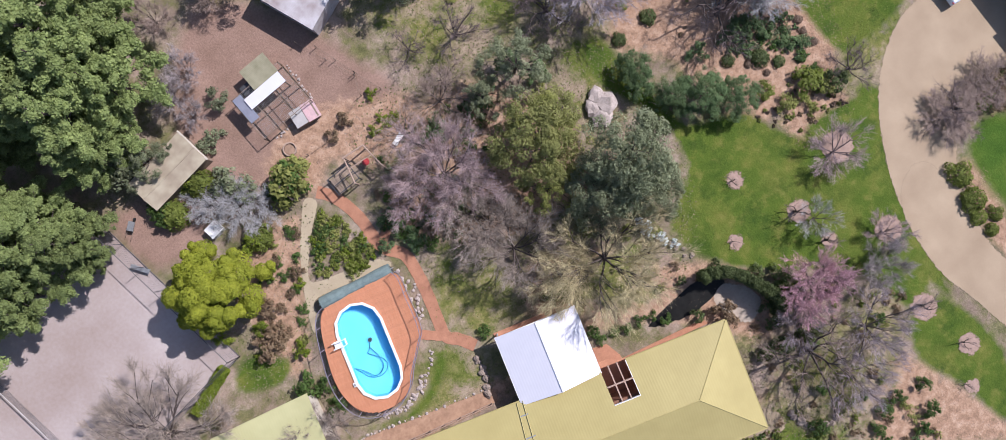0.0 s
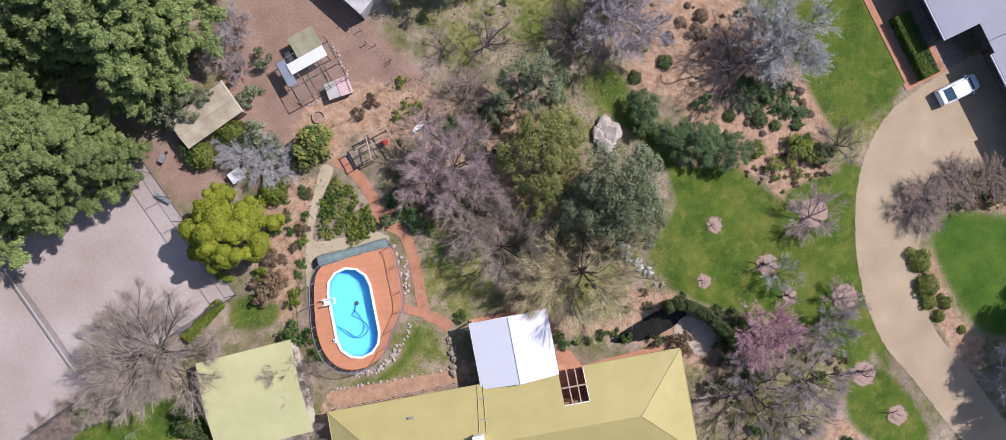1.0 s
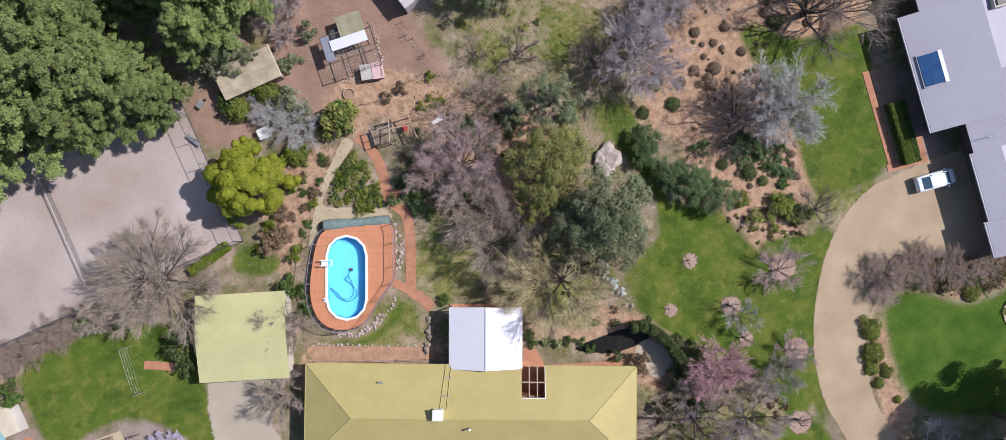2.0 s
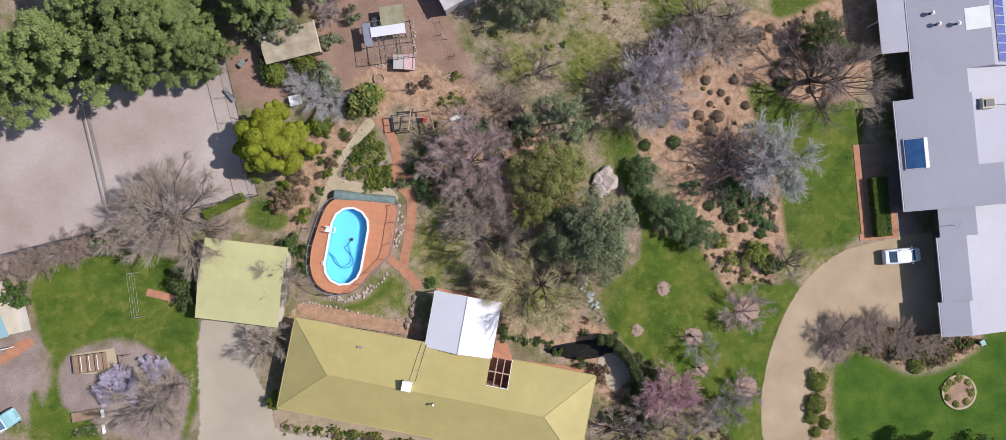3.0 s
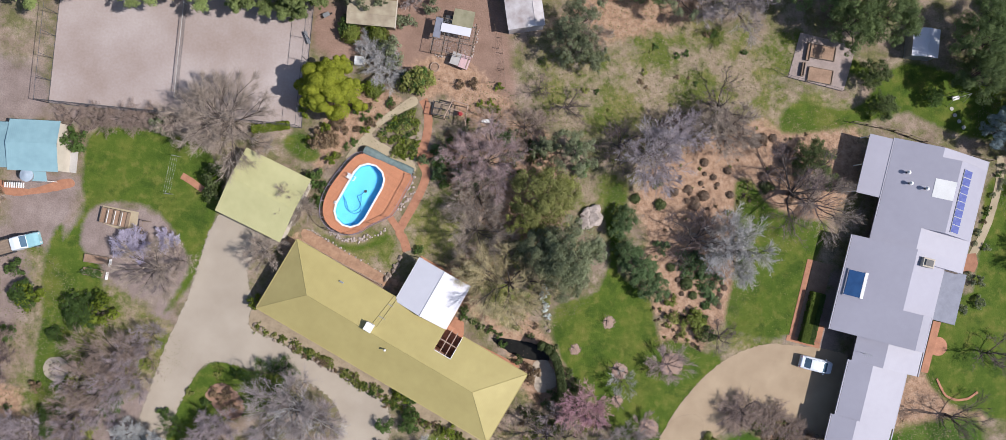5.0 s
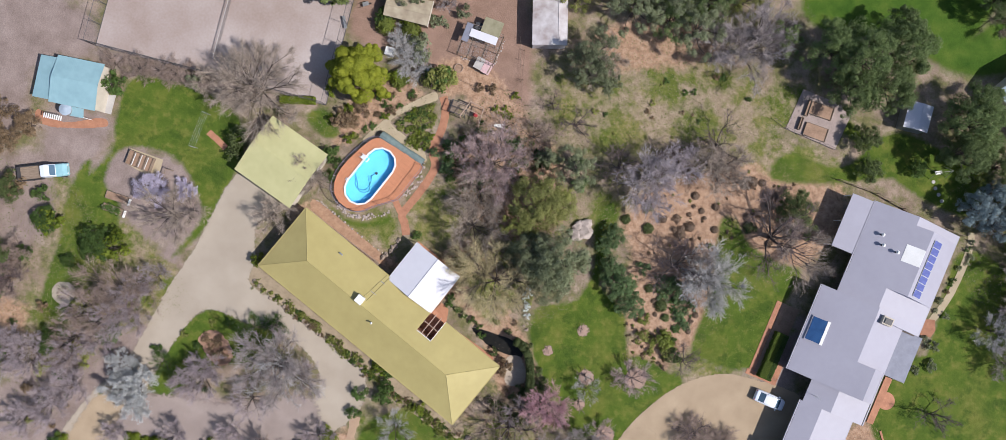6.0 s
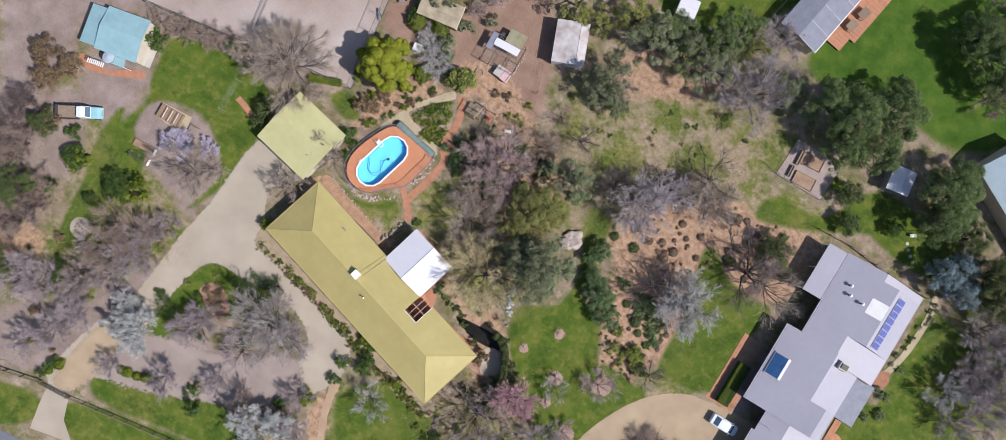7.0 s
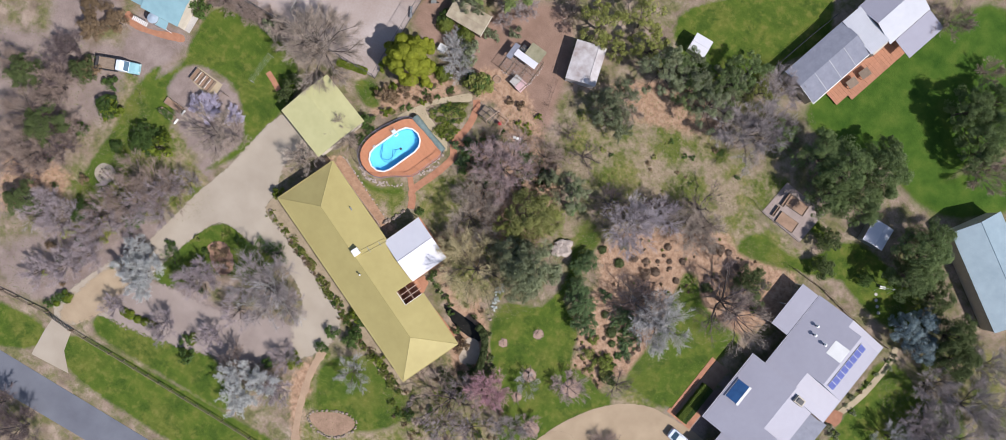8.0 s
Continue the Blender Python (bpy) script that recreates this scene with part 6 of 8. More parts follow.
frame_thing = thing("play_frame", "pale weathered timber swing frame with a red seat", "play frame", -7.7, 13.8, 0, -4)
for x, y in ((-1.5, -1.35), (1.5, -1.5), (-1.1, 1.15), (1.0, 1.15)):
    part("post", box(x - 0.06, x + 0.06, y - 0.06, y + 0.06, -0.1, 2.0), PALE_WOOD, frame_thing)
part("beam", tube((-1.2, 1.15, 2.05), (1.1, 1.15, 2.05), 0.08, n=6), PALE_WOOD, frame_thing)
part("beam", tube((-1.1, 1.15, 2.0), (-1.5, -1.35, 1.95), 0.075, n=6), PALE_WOOD, frame_thing)
part("beam", tube((1.0, 1.15, 2.0), (1.5, -1.5, 1.95), 0.075, n=6), PALE_WOOD, frame_thing)
part("beam", tube((-1.25, 0.0, 2.05), (1.25, 0.0, 2.05), 0.05, n=6), PALE_WOOD, frame_thing)
part("seat", tube((0.25, 0.0, 0.6), (0.25, 0.0, 0.7), 0.36, 0.32, n=16), RED, frame_thing, "round red swing seat")
for a in (0, 2.1, 4.2):
    part("rope", tube((0.25 + 0.3 * math.cos(a), 0.3 * math.sin(a), 0.7), (0.25, 0, 2.05), 0.012, n=5), DARK_METAL, frame_thing)
stand = thing("timber_stand", "dark open timber stand with a slatted deck", "garden frame", -10.0, 13.6, 0, 2)
for x in (-1.2, 1.2):
    for y in (-0.85, 0.85):
        part("post", box(x - 0.05, x + 0.05, y - 0.05, y + 0.05, -0.1, 1.3), DARK_METAL, stand)
    part("rail", box(x - 0.04, x + 0.04, -0.9, 0.9, 1.301, 1.38), DARK_METAL, stand)
for y in (-0.85, 0.0, 0.85):
    part("rail", box(-1.25, 1.25, y - 0.04, y + 0.04, 1.381, 1.45), DARK_METAL, stand)
for k in range(5):
    part("plank", box(-1.1 + k * 0.24, -0.9 + k * 0.24, -0.8, 0.8, 0.6, 0.64), OLD_WOOD, stand)
tank = thing("white_cabinet", "square white metal cabinet beside shrubs", "cabinet", -22.4, 17.3, 0, 8)
part("body", box(-0.6, 0.6, -0.55, 0.55, 0, 0.85, 0.03), WHITE, tank)
part("lid", box(-0.64, 0.64, -0.59, 0.59, 0.852, 0.92, 0.02), WHITE, tank)


def plain_shed(name, label, x, y, turn, lx, ly, eave, ridge, roof_mat, wall_mat, along_x=True, offset=0.0):
    """A small shed: four walls, two roof slopes, a door."""
    s = thing(name, label, "shed", x, y, 0, turn)
    hx, hy, o = lx / 2 - 0.15, ly / 2 - 0.15, 0.1
    for x0, x1, y0, y1 in ((-hx, hx, -hy, -hy + o), (-hx, hx, hy - o, hy), (-hx, -hx + o, -hy + o, hy - o), (hx - o, hx, -hy + o, hy - o)):
        part("wall", box(x0, x1, y0, y1, -0.05, eave - 0.03), wall_mat, s)
    X, Y = lx / 2, ly / 2
    if along_x:
        part("roof", slab([(-X, -Y, eave), (X, -Y, eave), (X, offset, ridge), (-X, offset, ridge)], 0.05), roof_mat, s)
        part("roof", slab([(X, Y, eave), (-X, Y, eave), (-X, offset, ridge), (X, offset, ridge)], 0.05), roof_mat, s)
        part("ridge_cap", tube((-X, offset, ridge), (X, offset, ridge), 0.06, n=6), roof_mat, s)
    else:
        part("roof", slab([(-X, -Y, eave), (offset, -Y, ridge), (offset, Y, ridge), (-X, Y, eave)], 0.05), roof_mat, s)
        part("roof", slab([(X, Y, eave), (offset, Y, ridge), (offset, -Y, ridge), (X, -Y, eave)], 0.05), roof_mat, s)
        part("ridge_cap", tube((offset, -Y, ridge), (offset, Y, ridge), 0.06, n=6), roof_mat, s)
    d = part("door", box(-0.45, 0.45, -hy - 0.03, -hy, 0, 1.95), wall_mat, s)
    part("handle", box(0.3, 0.36, -hy - 0.06, -hy - 0.03, 0.95, 1.05), DARK_METAL, d)
    return s


plain_shed("shed", "weathered iron shed with a rust-stained pale roof", -2.72, 29.8, 22, 5.0, 6.5, 2.45, 2.75, RUST_ROOF, RUST_ROOF, False, 1.2)
plain_shed("shed", "low old shed with a mossy iron roof", -22.1, 23.8, 9, 6.5, 3.6, 1.9, 2.25, ribbed("tan_lichened_sheet", (0.42, 0.37, 0.27), (0.27, 0.22, 0.16), 0.8, 0.2, 0.12, size=1.6), OLD_WOOD, True, -0.4)
part("flashing", box(3.2, 3.34, -1.9, 1.9, 1.85, 1.97), RENDER, bpy.data.objects["shed.001"], "pale end flashing")
plain_shed("shed", "small white iron garden shed beneath a tree", 51.2, 38.4, 8, 3.6, 3.9, 2.1, 2.4, WHITE_ROOF, GREY_METAL, False, 0.2)
plain_shed("shed", "small clean white iron shed on a lawn", 9.7, 43.9, 9, 3.0, 3.0, 2.1, 2.35, WHITE_ROOF, GREY_METAL, True)
big = plain_shed("shed", "long teal iron shed under trees", 69.5, 45.6, -27.5, 17.5, 8.8, 3.0, 4.2, ribbed("blue_grey_steel_sheet", (0.28, 0.36, 0.41), (0.22, 0.295, 0.34), 0.5, 0.3, 0.25), RENDER, True)

# ---- teal cottage ----
cot = thing("cottage", "small cottage with a faded teal iron roof", "house", -60.3, -4.5, 0, 11.5)
for x0, x1, y0, y1 in ((-3.1, 3.1, 3.0, 3.15), (-3.1, 3.1, -3.15, -3.0), (-3.1, -2.95, -3.0, 3.0), (2.95, 3.1, -3.0, 3.0)):
    part("wall", box(x0, x1, y0, y1, -0.1, 2.65), RENDER, cot)
part("roof", slab([(-3.3, -3.3, 2.7), (3.3, -3.3, 2.7), (3.3, 0.3, 3.3), (-3.3, 0.3, 3.3)], 0.05), TEAL_ROOF, cot)
part("roof", slab([(3.3, 3.4, 2.7), (-3.3, 3.4, 2.7), (-3.3, 0.3, 3.3), (3.3, 0.3, 3.3)], 0.05), TEAL_ROOF, cot)
part("lean_to_roof", slab([(-6.0, -3.0, 2.2), (-3.32, -3.0, 2.6), (-3.32, 3.0, 2.6), (-6.0, 3.0, 2.2)], 0.05), TEAL_ROOF, cot)
for y in (-2.8, 0, 2.8):
    part("post", box(-5.9, -5.8, y - 0.05, y + 0.05, 0, 2.2), WHITE, cot)
part("porch_roof", slab([(-1.5, -4.6, 2.15), (1.6, -4.6, 2.15), (1.6, -3.32, 2.5), (-1.5, -3.32, 2.5)], 0.05), TEAL_ROOF, cot)
for x in (-1.4, 1.5):
    part("post", box(x - 0.04, x + 0.04, -4.55, -4.47, 0, 2.12), WHITE, cot)
for k in range(9):
    part("awning_slat", box(-4.0 + k * 0.3, -3.85 + k * 0.3, -5.6, -4.9, 2.0, 2.05), WHITE, cot, "white awning slat")
tank_r = thing("water_tank", "round blue-grey corrugated water tank beside the cottage", "water tank", -60.34, -8.47)
part("body", tube((0, 0, 0), (0, 0, 2.6), 0.85, n=24), GREY_METAL, tank_r)
part("lid", tube((0, 0, 2.6), (0, 0, 2.82), 0.88, 0.15, n=24), material("blue_grey_sheet", (0.36, 0.43, 0.5), (0.28, 0.34, 0.4), rough=0.5, size=0.8, fine=4), tank_r)
lone("cottage_slab", sheet([(-58.69, -4.87), (-56.17, -3.99), (-55.74, -6.83), (-58.02, -7.10)], 0.08), CONCRETE, "pale concrete slab beside the cottage", "paving", kind="structure")
lone("cottage_paving", sheet(ragged(smooth_loop([(-65.54, -10.22), (-61.44, -10.48), (-57.46, -8.17), (-56.03, -7.77), (-56.10, -9.00), (-61.99, -11.52), (-65.05, -11.82)], 4), 0.1, 4), 0.05), PAVER, "orange paving before the cottage", "paving", kind="structure")

# ---- vegetable garden ----
def raised_bed(x, y, turn, lx, ly, h, fill, label, bays=0):
    b = thing("raised_bed", label, "raised bed", x, y, 0, turn, "raised garden beds")
    t = 0.06
    for x0, x1, y0, y1 in ((-lx / 2, lx / 2, -ly / 2, -ly / 2 + t), (-lx / 2, lx / 2, ly / 2 - t, ly / 2), (-lx / 2, -lx / 2 + t, -ly / 2 + t, ly / 2 - t), (lx / 2 - t, lx / 2, -ly / 2 + t, ly / 2 - t)):
        part("side_board", box(x0, x1, y0, y1, 0, h), OLD_WOOD, b)
    part("soil", box(-lx / 2 + t, lx / 2 - t, -ly / 2 + t, ly / 2 - t, 0, h * 0.7), fill, b)
    for k in range(bays):
        u = -lx / 2 + lx * (k + 1) / (bays + 1)
        part("divider", box(u - 0.07, u + 0.07, -ly / 2 + t, ly / 2 - t, 0, h + 0.06), OLD_WOOD, b)
    return b


lone("compost_pad", sheet([(-51.19, -10.17), (-46.29, -9.86), (-45.96, -12.38), (-46.89, -12.92), (-51.10, -12.44)], 0.03), SAND_PATH, "pale sandy pad under the compost bays", "paving", kind="structure")
bays = raised_bed(-49.00, -11.29, 2, 3.6, 2.1, 0.75, SOIL, "open timber compost bays on a sandy pad", 3)
for u in (-0.75, 0.2, 1.15):
    part("panel", box(u - 0.03, u + 0.03, -0.9, 0.9, 0.812, 0.87), WHITE, bays, "pale divider board")
trestle = thing("garden_trestle", "small dark timber trestle beside the compost bays", "trestle", -44.70, -11.58, 0, 5)
for sx in (-0.5, 0.5):
    for sy in (-0.8, 0.8):
        part("leg", tube((sx, sy, 0), (sx * 0.15, sy, 1.3), 0.05, n=5), OLD_WOOD, trestle)
part("beam", tube((0, -0.9, 1.32), (0, 0.9, 1.32), 0.06, n=5), OLD_WOOD, trestle)
raised_bed(-50.1, -17.4, 5, 3.2, 1.1, 0.35, SOIL, "timber edged vegetable bed of bare soil")
raised_bed(-49.95, -19.2, 3, 2.9, 1.0, 0.35, SOIL, "timber edged vegetable bed with green seedlings")
for y in (-17.4, -19.2):
    end = thing("bed_marker", "white painted board at a vegetable bed's end", "board", -48.15, y, 0, 4)
    part("board", box(-0.07, 0.07, -0.5, 0.5, 0, 0.45), WHITE, end)
line = thing("clothes_line", "thin grey steel clothes line on two posts over lawn", "clothes line")
la, lb = [(-42.65, -1.24), (-42.43, -6.39)]
for p in (la, lb):
    part("post", tube((*p, 0), (*p, 1.9), 0.035, n=6), GREY_METAL, line)
d = (Vector(lb) - Vector(la)).normalized()
sv = Vector((-d.y, d.x)) * 0.42
for p in (la, lb):
    part("cross_arm", tube((p[0] - sv.x, p[1] - sv.y, 1.88), (p[0] + sv.x, p[1] + sv.y, 1.88), 0.03, n=6), GREY_METAL, line)
for k in (-1, -0.33, 0.33, 1):
    part("wire", tube((la[0] + sv.x * k, la[1] + sv.y * k, 1.9), (lb[0] + sv.x * k, lb[1] + sv.y * k, 1.9), 0.006, n=4), GREY_METAL, line)
lone("line_path", ribbon([(-41.91, -3.65), (-40.41, -4.12), (-38.71, -4.81)], 0.9, 0.04), PAVER, "short terracotta path under the clothes line", "path", kind="structure")

# ---- north-east house ----
ne = thing("house", "neighbouring house with pale steel roofs and a timber deck", "house", 27.2, 54.5, 0, 80.5)
part("wall", box(-5.9, 6.0, -3.1, 3.1, -0.1, 2.75), RENDER, ne)
part("wall", box(6.2, 17.6, -4.0, 3.0, -0.1, 3.1), RENDER, ne)
part("roof", slab([(-6.2, -3.4, 2.8), (6.2, -3.4, 2.8), (6.2, 0.2, 3.5), (-6.2, 0.2, 3.5)], 0.06), SMOKED, ne, "smoky translucent verandah roof")
part("roof", slab([(6.2, 3.4, 2.8), (-6.2, 3.4, 2.8), (-6.2, 0.2, 3.5), (6.2, 0.2, 3.5)], 0.06), SMOKED, ne)
part("fascia", box(-6.2, 6.2, -3.52, -3.4, 2.62, 2.82), WHITE, ne, "white eaves board")
part("roof", slab([(6.0, -3.7, 3.1), (9.4, -3.7, 3.7), (9.4, 3.4, 3.7), (6.0, 3.4, 3.1)], 0.06), PALE_ROOF, ne)
part("roof", slab([(9.3, -0.4, 4.4), (18.0, -0.4, 4.4), (18.0, 3.5, 3.2), (9.3, 3.5, 3.2)], 0.06), GREY_ROOF, ne)
part("roof", slab([(9.3, -4.4, 3.2), (18.0, -4.4, 3.2), (18.0, -0.4, 4.4), (9.3, -0.4, 4.4)], 0.06), PALE_ROOF, ne)
part("deck_roof", slab([(10.5, -8.2, 2.7), (18.0, -8.2, 2.7), (18.0, -4.5, 3.0), (10.5, -4.5, 3.0)], 0.05), GREY_ROOF, ne, "flat pale deck roof")
for k in range(5):
    part("rib", slab([(-6.2 + k * 3.1 - 0.03, -3.4, 2.83), (-6.2 + k * 3.1 + 0.03, -3.4, 2.83), (-6.2 + k * 3.1 + 0.03, 0.2, 3.53), (-6.2 + k * 3.1 - 0.03, 0.2, 3.53)], 0.06), GREY_METAL, ne)
BROWN_DECKING = material("brown_decking", (0.42, 0.2, 0.12), (0.3, 0.14, 0.085), rough=0.7, size=0.9, fine=6, per_piece=0.15, streak=(1, 6, 1))
ned = thing("garden_deck", "reddish timber deck beside the neighbouring house", "deck", 27.2, 54.5, 0, 80.5)
for k in range(24):
    part("board", box(-2.2 + k * 0.62, -1.6 + k * 0.62, -7.6 if k > 3 else -6.6, -3.7, 0.3, 0.36), BROWN_DECKING, ned)
for u, v in ((1.8, -5.4), (4.4, -5.6)):
    t = thing("garden_table", "dark timber table on the deck", "table", *((pose(27.2, 54.5, 0, 0, 0, 80.5) @ Vector((u, v, 0)))[:2]), 0.36, 75, "deck tables")
    part("tabletop", box(-0.9, 0.9, -0.7, 0.7, 0.7, 0.75, 0.02), OLD_WOOD, t)
    for x in (-0.75, 0.75):
        for y in (-0.55, 0.55):
            part("leg", box(x - 0.04, x + 0.04, y - 0.04, y + 0.04, 0, 0.7), OLD_WOOD, t)
wire_fence("lawn_fence", "dark wire fence between lawn and house", [(21.47, 49.61), (22.80, 57.25), (23.96, 62.58)], 1.5, 2.4, 0.2, WIRE)

# ---- kitchen garden north of the grey house ----
PATIO = material("pinkish_paving", (0.35, 0.285, 0.26), (0.25, 0.2, 0.18), size=1.2, fine=5)
lone("garden_terrace", sheet([(34.92, 29.85), (35.11, 36.27), (43.06, 36.39), (42.81, 29.84)], 0.07, 0.1), PATIO, "pinkish paved kitchen garden terrace", "paving", kind="structure")
raised_bed(38.60, 34.28, 4, 3.6, 1.9, 0.4, SOIL, "paved-in bed of dry brown stalks")
raised_bed(39.10, 31.12, 4, 3.4, 2.0, 0.35, SOIL, "low bed of bare brown soil")
raised_bed(36.72, 33.89, 94, 2.4, 0.5, 0.5, SOIL, "narrow dark timber trough on paving")
raised_bed(36.54, 31.36, 94, 1.9, 0.4, 0.5, SOIL, "narrow dark timber trough on paving")
wire_fence("garden_fence", "low timber fence along the house terrace", [(44.79, 25.97), (50.79, 26.30), (59.72, 25.39), (64.71, 25.54)], 1.1, 2.4, 0.6, OLD_WOOD, 0.06, 0.05)
wire_fence("terrace_fence", "thin wire fence along the lawn", [(32.73, 30.44), (35.01, 29.88), (42.69, 29.89)], 1.0, 2.2, 0.4, WIRE)

# ---- road fence and gate ----
ff = thing("road_fence", "dark timber post and rail fence along the road verge", "fence")
for pts in ([(-61.46, -59.26), (-52.26, -57.62), (-44.50, -55.83)], [(-39.44, -55.56), (-30.02, -54.16), (-21.12, -52.91), (-11.61, -51.59), (-1.37, -50.33)]):
    for a, b in zip(pts[:-1], pts[1:]):
        a, b = np.array(a), np.array(b)
        n = max(1, round(np.linalg.norm(b - a) / 2.4))
        for k in range(n):
            p = a + (b - a) * k / n
            q = a + (b - a) * (k + 1) / n
            part("post", box(p[0] - 0.07, p[0] + 0.07, p[1] - 0.07, p[1] + 0.07, -0.1, 1.25), OLD_WOOD, ff)
            for h in (0.5, 0.85, 1.15):
                part("rail", tube((*p, h), (*q, h), 0.045, n=4), OLD_WOOD, ff)
gate = thing("farm_gate", "closed dark double farm gate at the drive", "gate")
ga, gb = [(-44.28, -55.78), (-39.58, -55.55)]
ga, gb = Vector((*ga, 0)), Vector((*gb, 0))
for f in (0.0, 0.5, 1.0):
    p = ga.lerp(gb, f)
    part("post", tube((p.x, p.y, -0.1), (p.x, p.y, 1.35), 0.13 if f != 0.5 else 0.05, n=8), OLD_WOOD, gate)
for h in (0.25, 0.55, 0.85, 1.15):
    part("rail", tube((ga.x, ga.y, h), (gb.x, gb.y, h), 0.05, n=6), DARK_METAL, gate)

# ---- stones, beds and rings ----
def stone_mesh(seed):
    r = random.Random(seed)
    bm = bmesh.new()
    bmesh.ops.create_icosphere(bm, subdivisions=2, radius=1.0)
    for v in bm.verts:
        v.co *= 1 + 0.45 * noise.noise(v.co * 1.3 + Vector((seed * 7.3, 0, 0))) + r.uniform(-0.08, 0.08)
        v.co.z *= 0.6
    return mesh_of("stone", bm)


STONES = [stone_mesh(i) for i in range(5)]


def stones(points, closed, size, spacing, label, name="stone_edging", jitter=0.1, mat=ROCK):
    t = thing(name, label, "stones")
    loop = smooth_loop(points, 8, closed)
    acc = 0.0
    n = len(loop)
    for i in range(n if closed else n - 1):
        a, b = loop[i], loop[(i + 1) % n]
        acc += np.linalg.norm(b - a)
        if acc >= spacing:
            acc = 0
            s = size * rng.uniform(0.7, 1.3)
            part("stone", rng.choice(STONES), mat, t, m=Matrix.LocRotScale((b[0] + rng.uniform(-jitter, jitter), b[1] + rng.uniform(-jitter, jitter), s * 0.3), Euler((0, 0, rng.uniform(0, 6))), (s, s * rng.uniform(0.7, 1.1), s)))
    return t


stones([(-11.61, 3.95), (-11.86, 2.62), (-12.30, 1.05), (-12.41, -0.39)], False, 0.22, 0.22, "pale stone edging beside the pool deck", jitter=0.4)
stones([(-12.16, 3.23), (-11.18, 1.72), (-12.35, -0.81)], False, 0.2, 0.22, "pale stone edging beside the brick path", jitter=0.35)
stones([(-21.3, -5.6), (-19.9, -6.45), (-18.3, -6.7), (-16.7, -6.35), (-15.2, -5.5), (-13.3, -4.0)], False, 0.16, 0.13, "pale stones along the edge of the pool deck", jitter=0.22)
stones([(-19.9, -6.3), (-18.3, -6.5), (-16.8, -6.15), (-15.4, -5.3)], False, 0.2, 0.3, "pale rubble along the edge of the pool deck", jitter=0.25)
stones([(-7.9, 26.0), (-7.85, 23.6), (-8.1, 21.2), (-10.6, 20.9), (-12.6, 20.7)], False, 0.13, 0.2, "small pale stones edging the poultry run", jitter=0.12)
stones([(-1.44, -42.47), (-0.20, -40.41), (2.93, -38.55), (5.23, -38.43), (5.63, -40.22), (3.74, -42.79), (0.67, -43.42)], True, 0.22, 0.4, "ring of rocks round an oval bed", mat=BROWN_ROCK)
stones([(9.84, -28.98), (9.91, -30.18), (10.64, -31.74), (12.39, -32.48), (13.62, -31.90)], False, 0.35, 0.5, "curved rock edging of a bed", mat=BROWN_ROCK)
stones([(-10.23, -6.48), (-10.82, -8.45), (-11.47, -10.39)], False, 0.4, 0.5, "rough rock retaining edge beside lawn", jitter=0.2, mat=BROWN_ROCK)
stones([(10.6, -9.6), (11.08, -11.16), (11.44, -12.20)], False, 0.24, 0.3, "brown rocks along the lawn edge", jitter=0.3, mat=BROWN_ROCK)
stones([(-27.62, -20.89), (-21.33, -22.72), (-14.46, -24.61), (-8.43, -26.11)], False, 0.3, 0.45, "brown rock edging between house bed and drive", jitter=0.3, mat=BROWN_ROCK)
patch("oval_bed", [(-1.28, -42.34), (-0.07, -40.57), (3.00, -38.63), (5.07, -38.56), (5.34, -40.19), (3.55, -42.55), (0.70, -43.13)], 0.06, SOIL, "oval bed of bare brown soil", "garden bed", 0.25)
boulder = thing("boulder", "large pale weathered boulder beside lawn", "boulder")
for px, py, s in [(*p, s) for p, s in zip([(13.45, 5.43), (13.71, 4.47), (12.82, 3.61), (12.58, 4.79)], (1.0, 1.25, 1.05, 0.9))]:
    part("stone", rng.choice(STONES), ROCK, boulder, m=Matrix.LocRotScale((px, py, 0.25), Euler((0.2, 0.1, rng.uniform(0, 6))), (s, s, s * 0.8)))
RINGBARK = material("dusty_pink_mulch", (0.385, 0.27, 0.22), (0.265, 0.185, 0.145), rough=0.95, size=0.6, fine=6, bump=0.5, depth=0.05)
for (x, y), r in zip([(19.15, -8.82), (15.62, -13.49), (22.19, -14.84), (22.81, -18.85), (27.99, -21.43), (28.87, -12.24), (27.35, -34.81), (25.12, -38.17), (26.10, -29.38)], (0.95, 0.85, 1.3, 0.95, 1.5, 1.8, 1.2, 0.8, 1.5)):
    patch("mulch_ring", [(x + r * 0.85 * math.cos(a * math.pi / 4), y + r * 0.85 * math.sin(a * math.pi / 4)) for a in range(8)], 0.02, RINGBARK, "round dusty pink mulch ring in the lawn", "mulch", 0.75, cell=0.2)
# The hedge's cast shadow, painted as a dark ground patch; no water here.
PAINTED_SHADOW = material("painted_hedge_shadow", (0.018, 0.018, 0.016), (0.008, 0.008, 0.007), rough=0.35, spec=0.15, size=2, fine=2, bump=0.03)
patch("pond", [(4.1, -14.8), (5.6, -14.4), (8.0, -14.15), (10.2, -14.1), (11.9, -14.6), (12.5, -15.8), (11.0, -16.2), (8.5, -16.3), (6.6, -15.9)], 0.03, PAINTED_SHADOW, "dark patch painted on the ground as the hedge's shadow", "pond", 0.16)
patch("hedge_terrace", [(11.1, -16.1), (12.4, -16.0), (13.9, -17.6), (14.1, -19.4), (12.4, -20.3), (11.36, -19.6), (10.5, -17.0)], 0.035, material("buff_paving", (0.46, 0.39, 0.31), (0.34, 0.28, 0.22), size=1.2, fine=5), "pale buff stone terrace beside the curving hedge", "paving", 0.15)


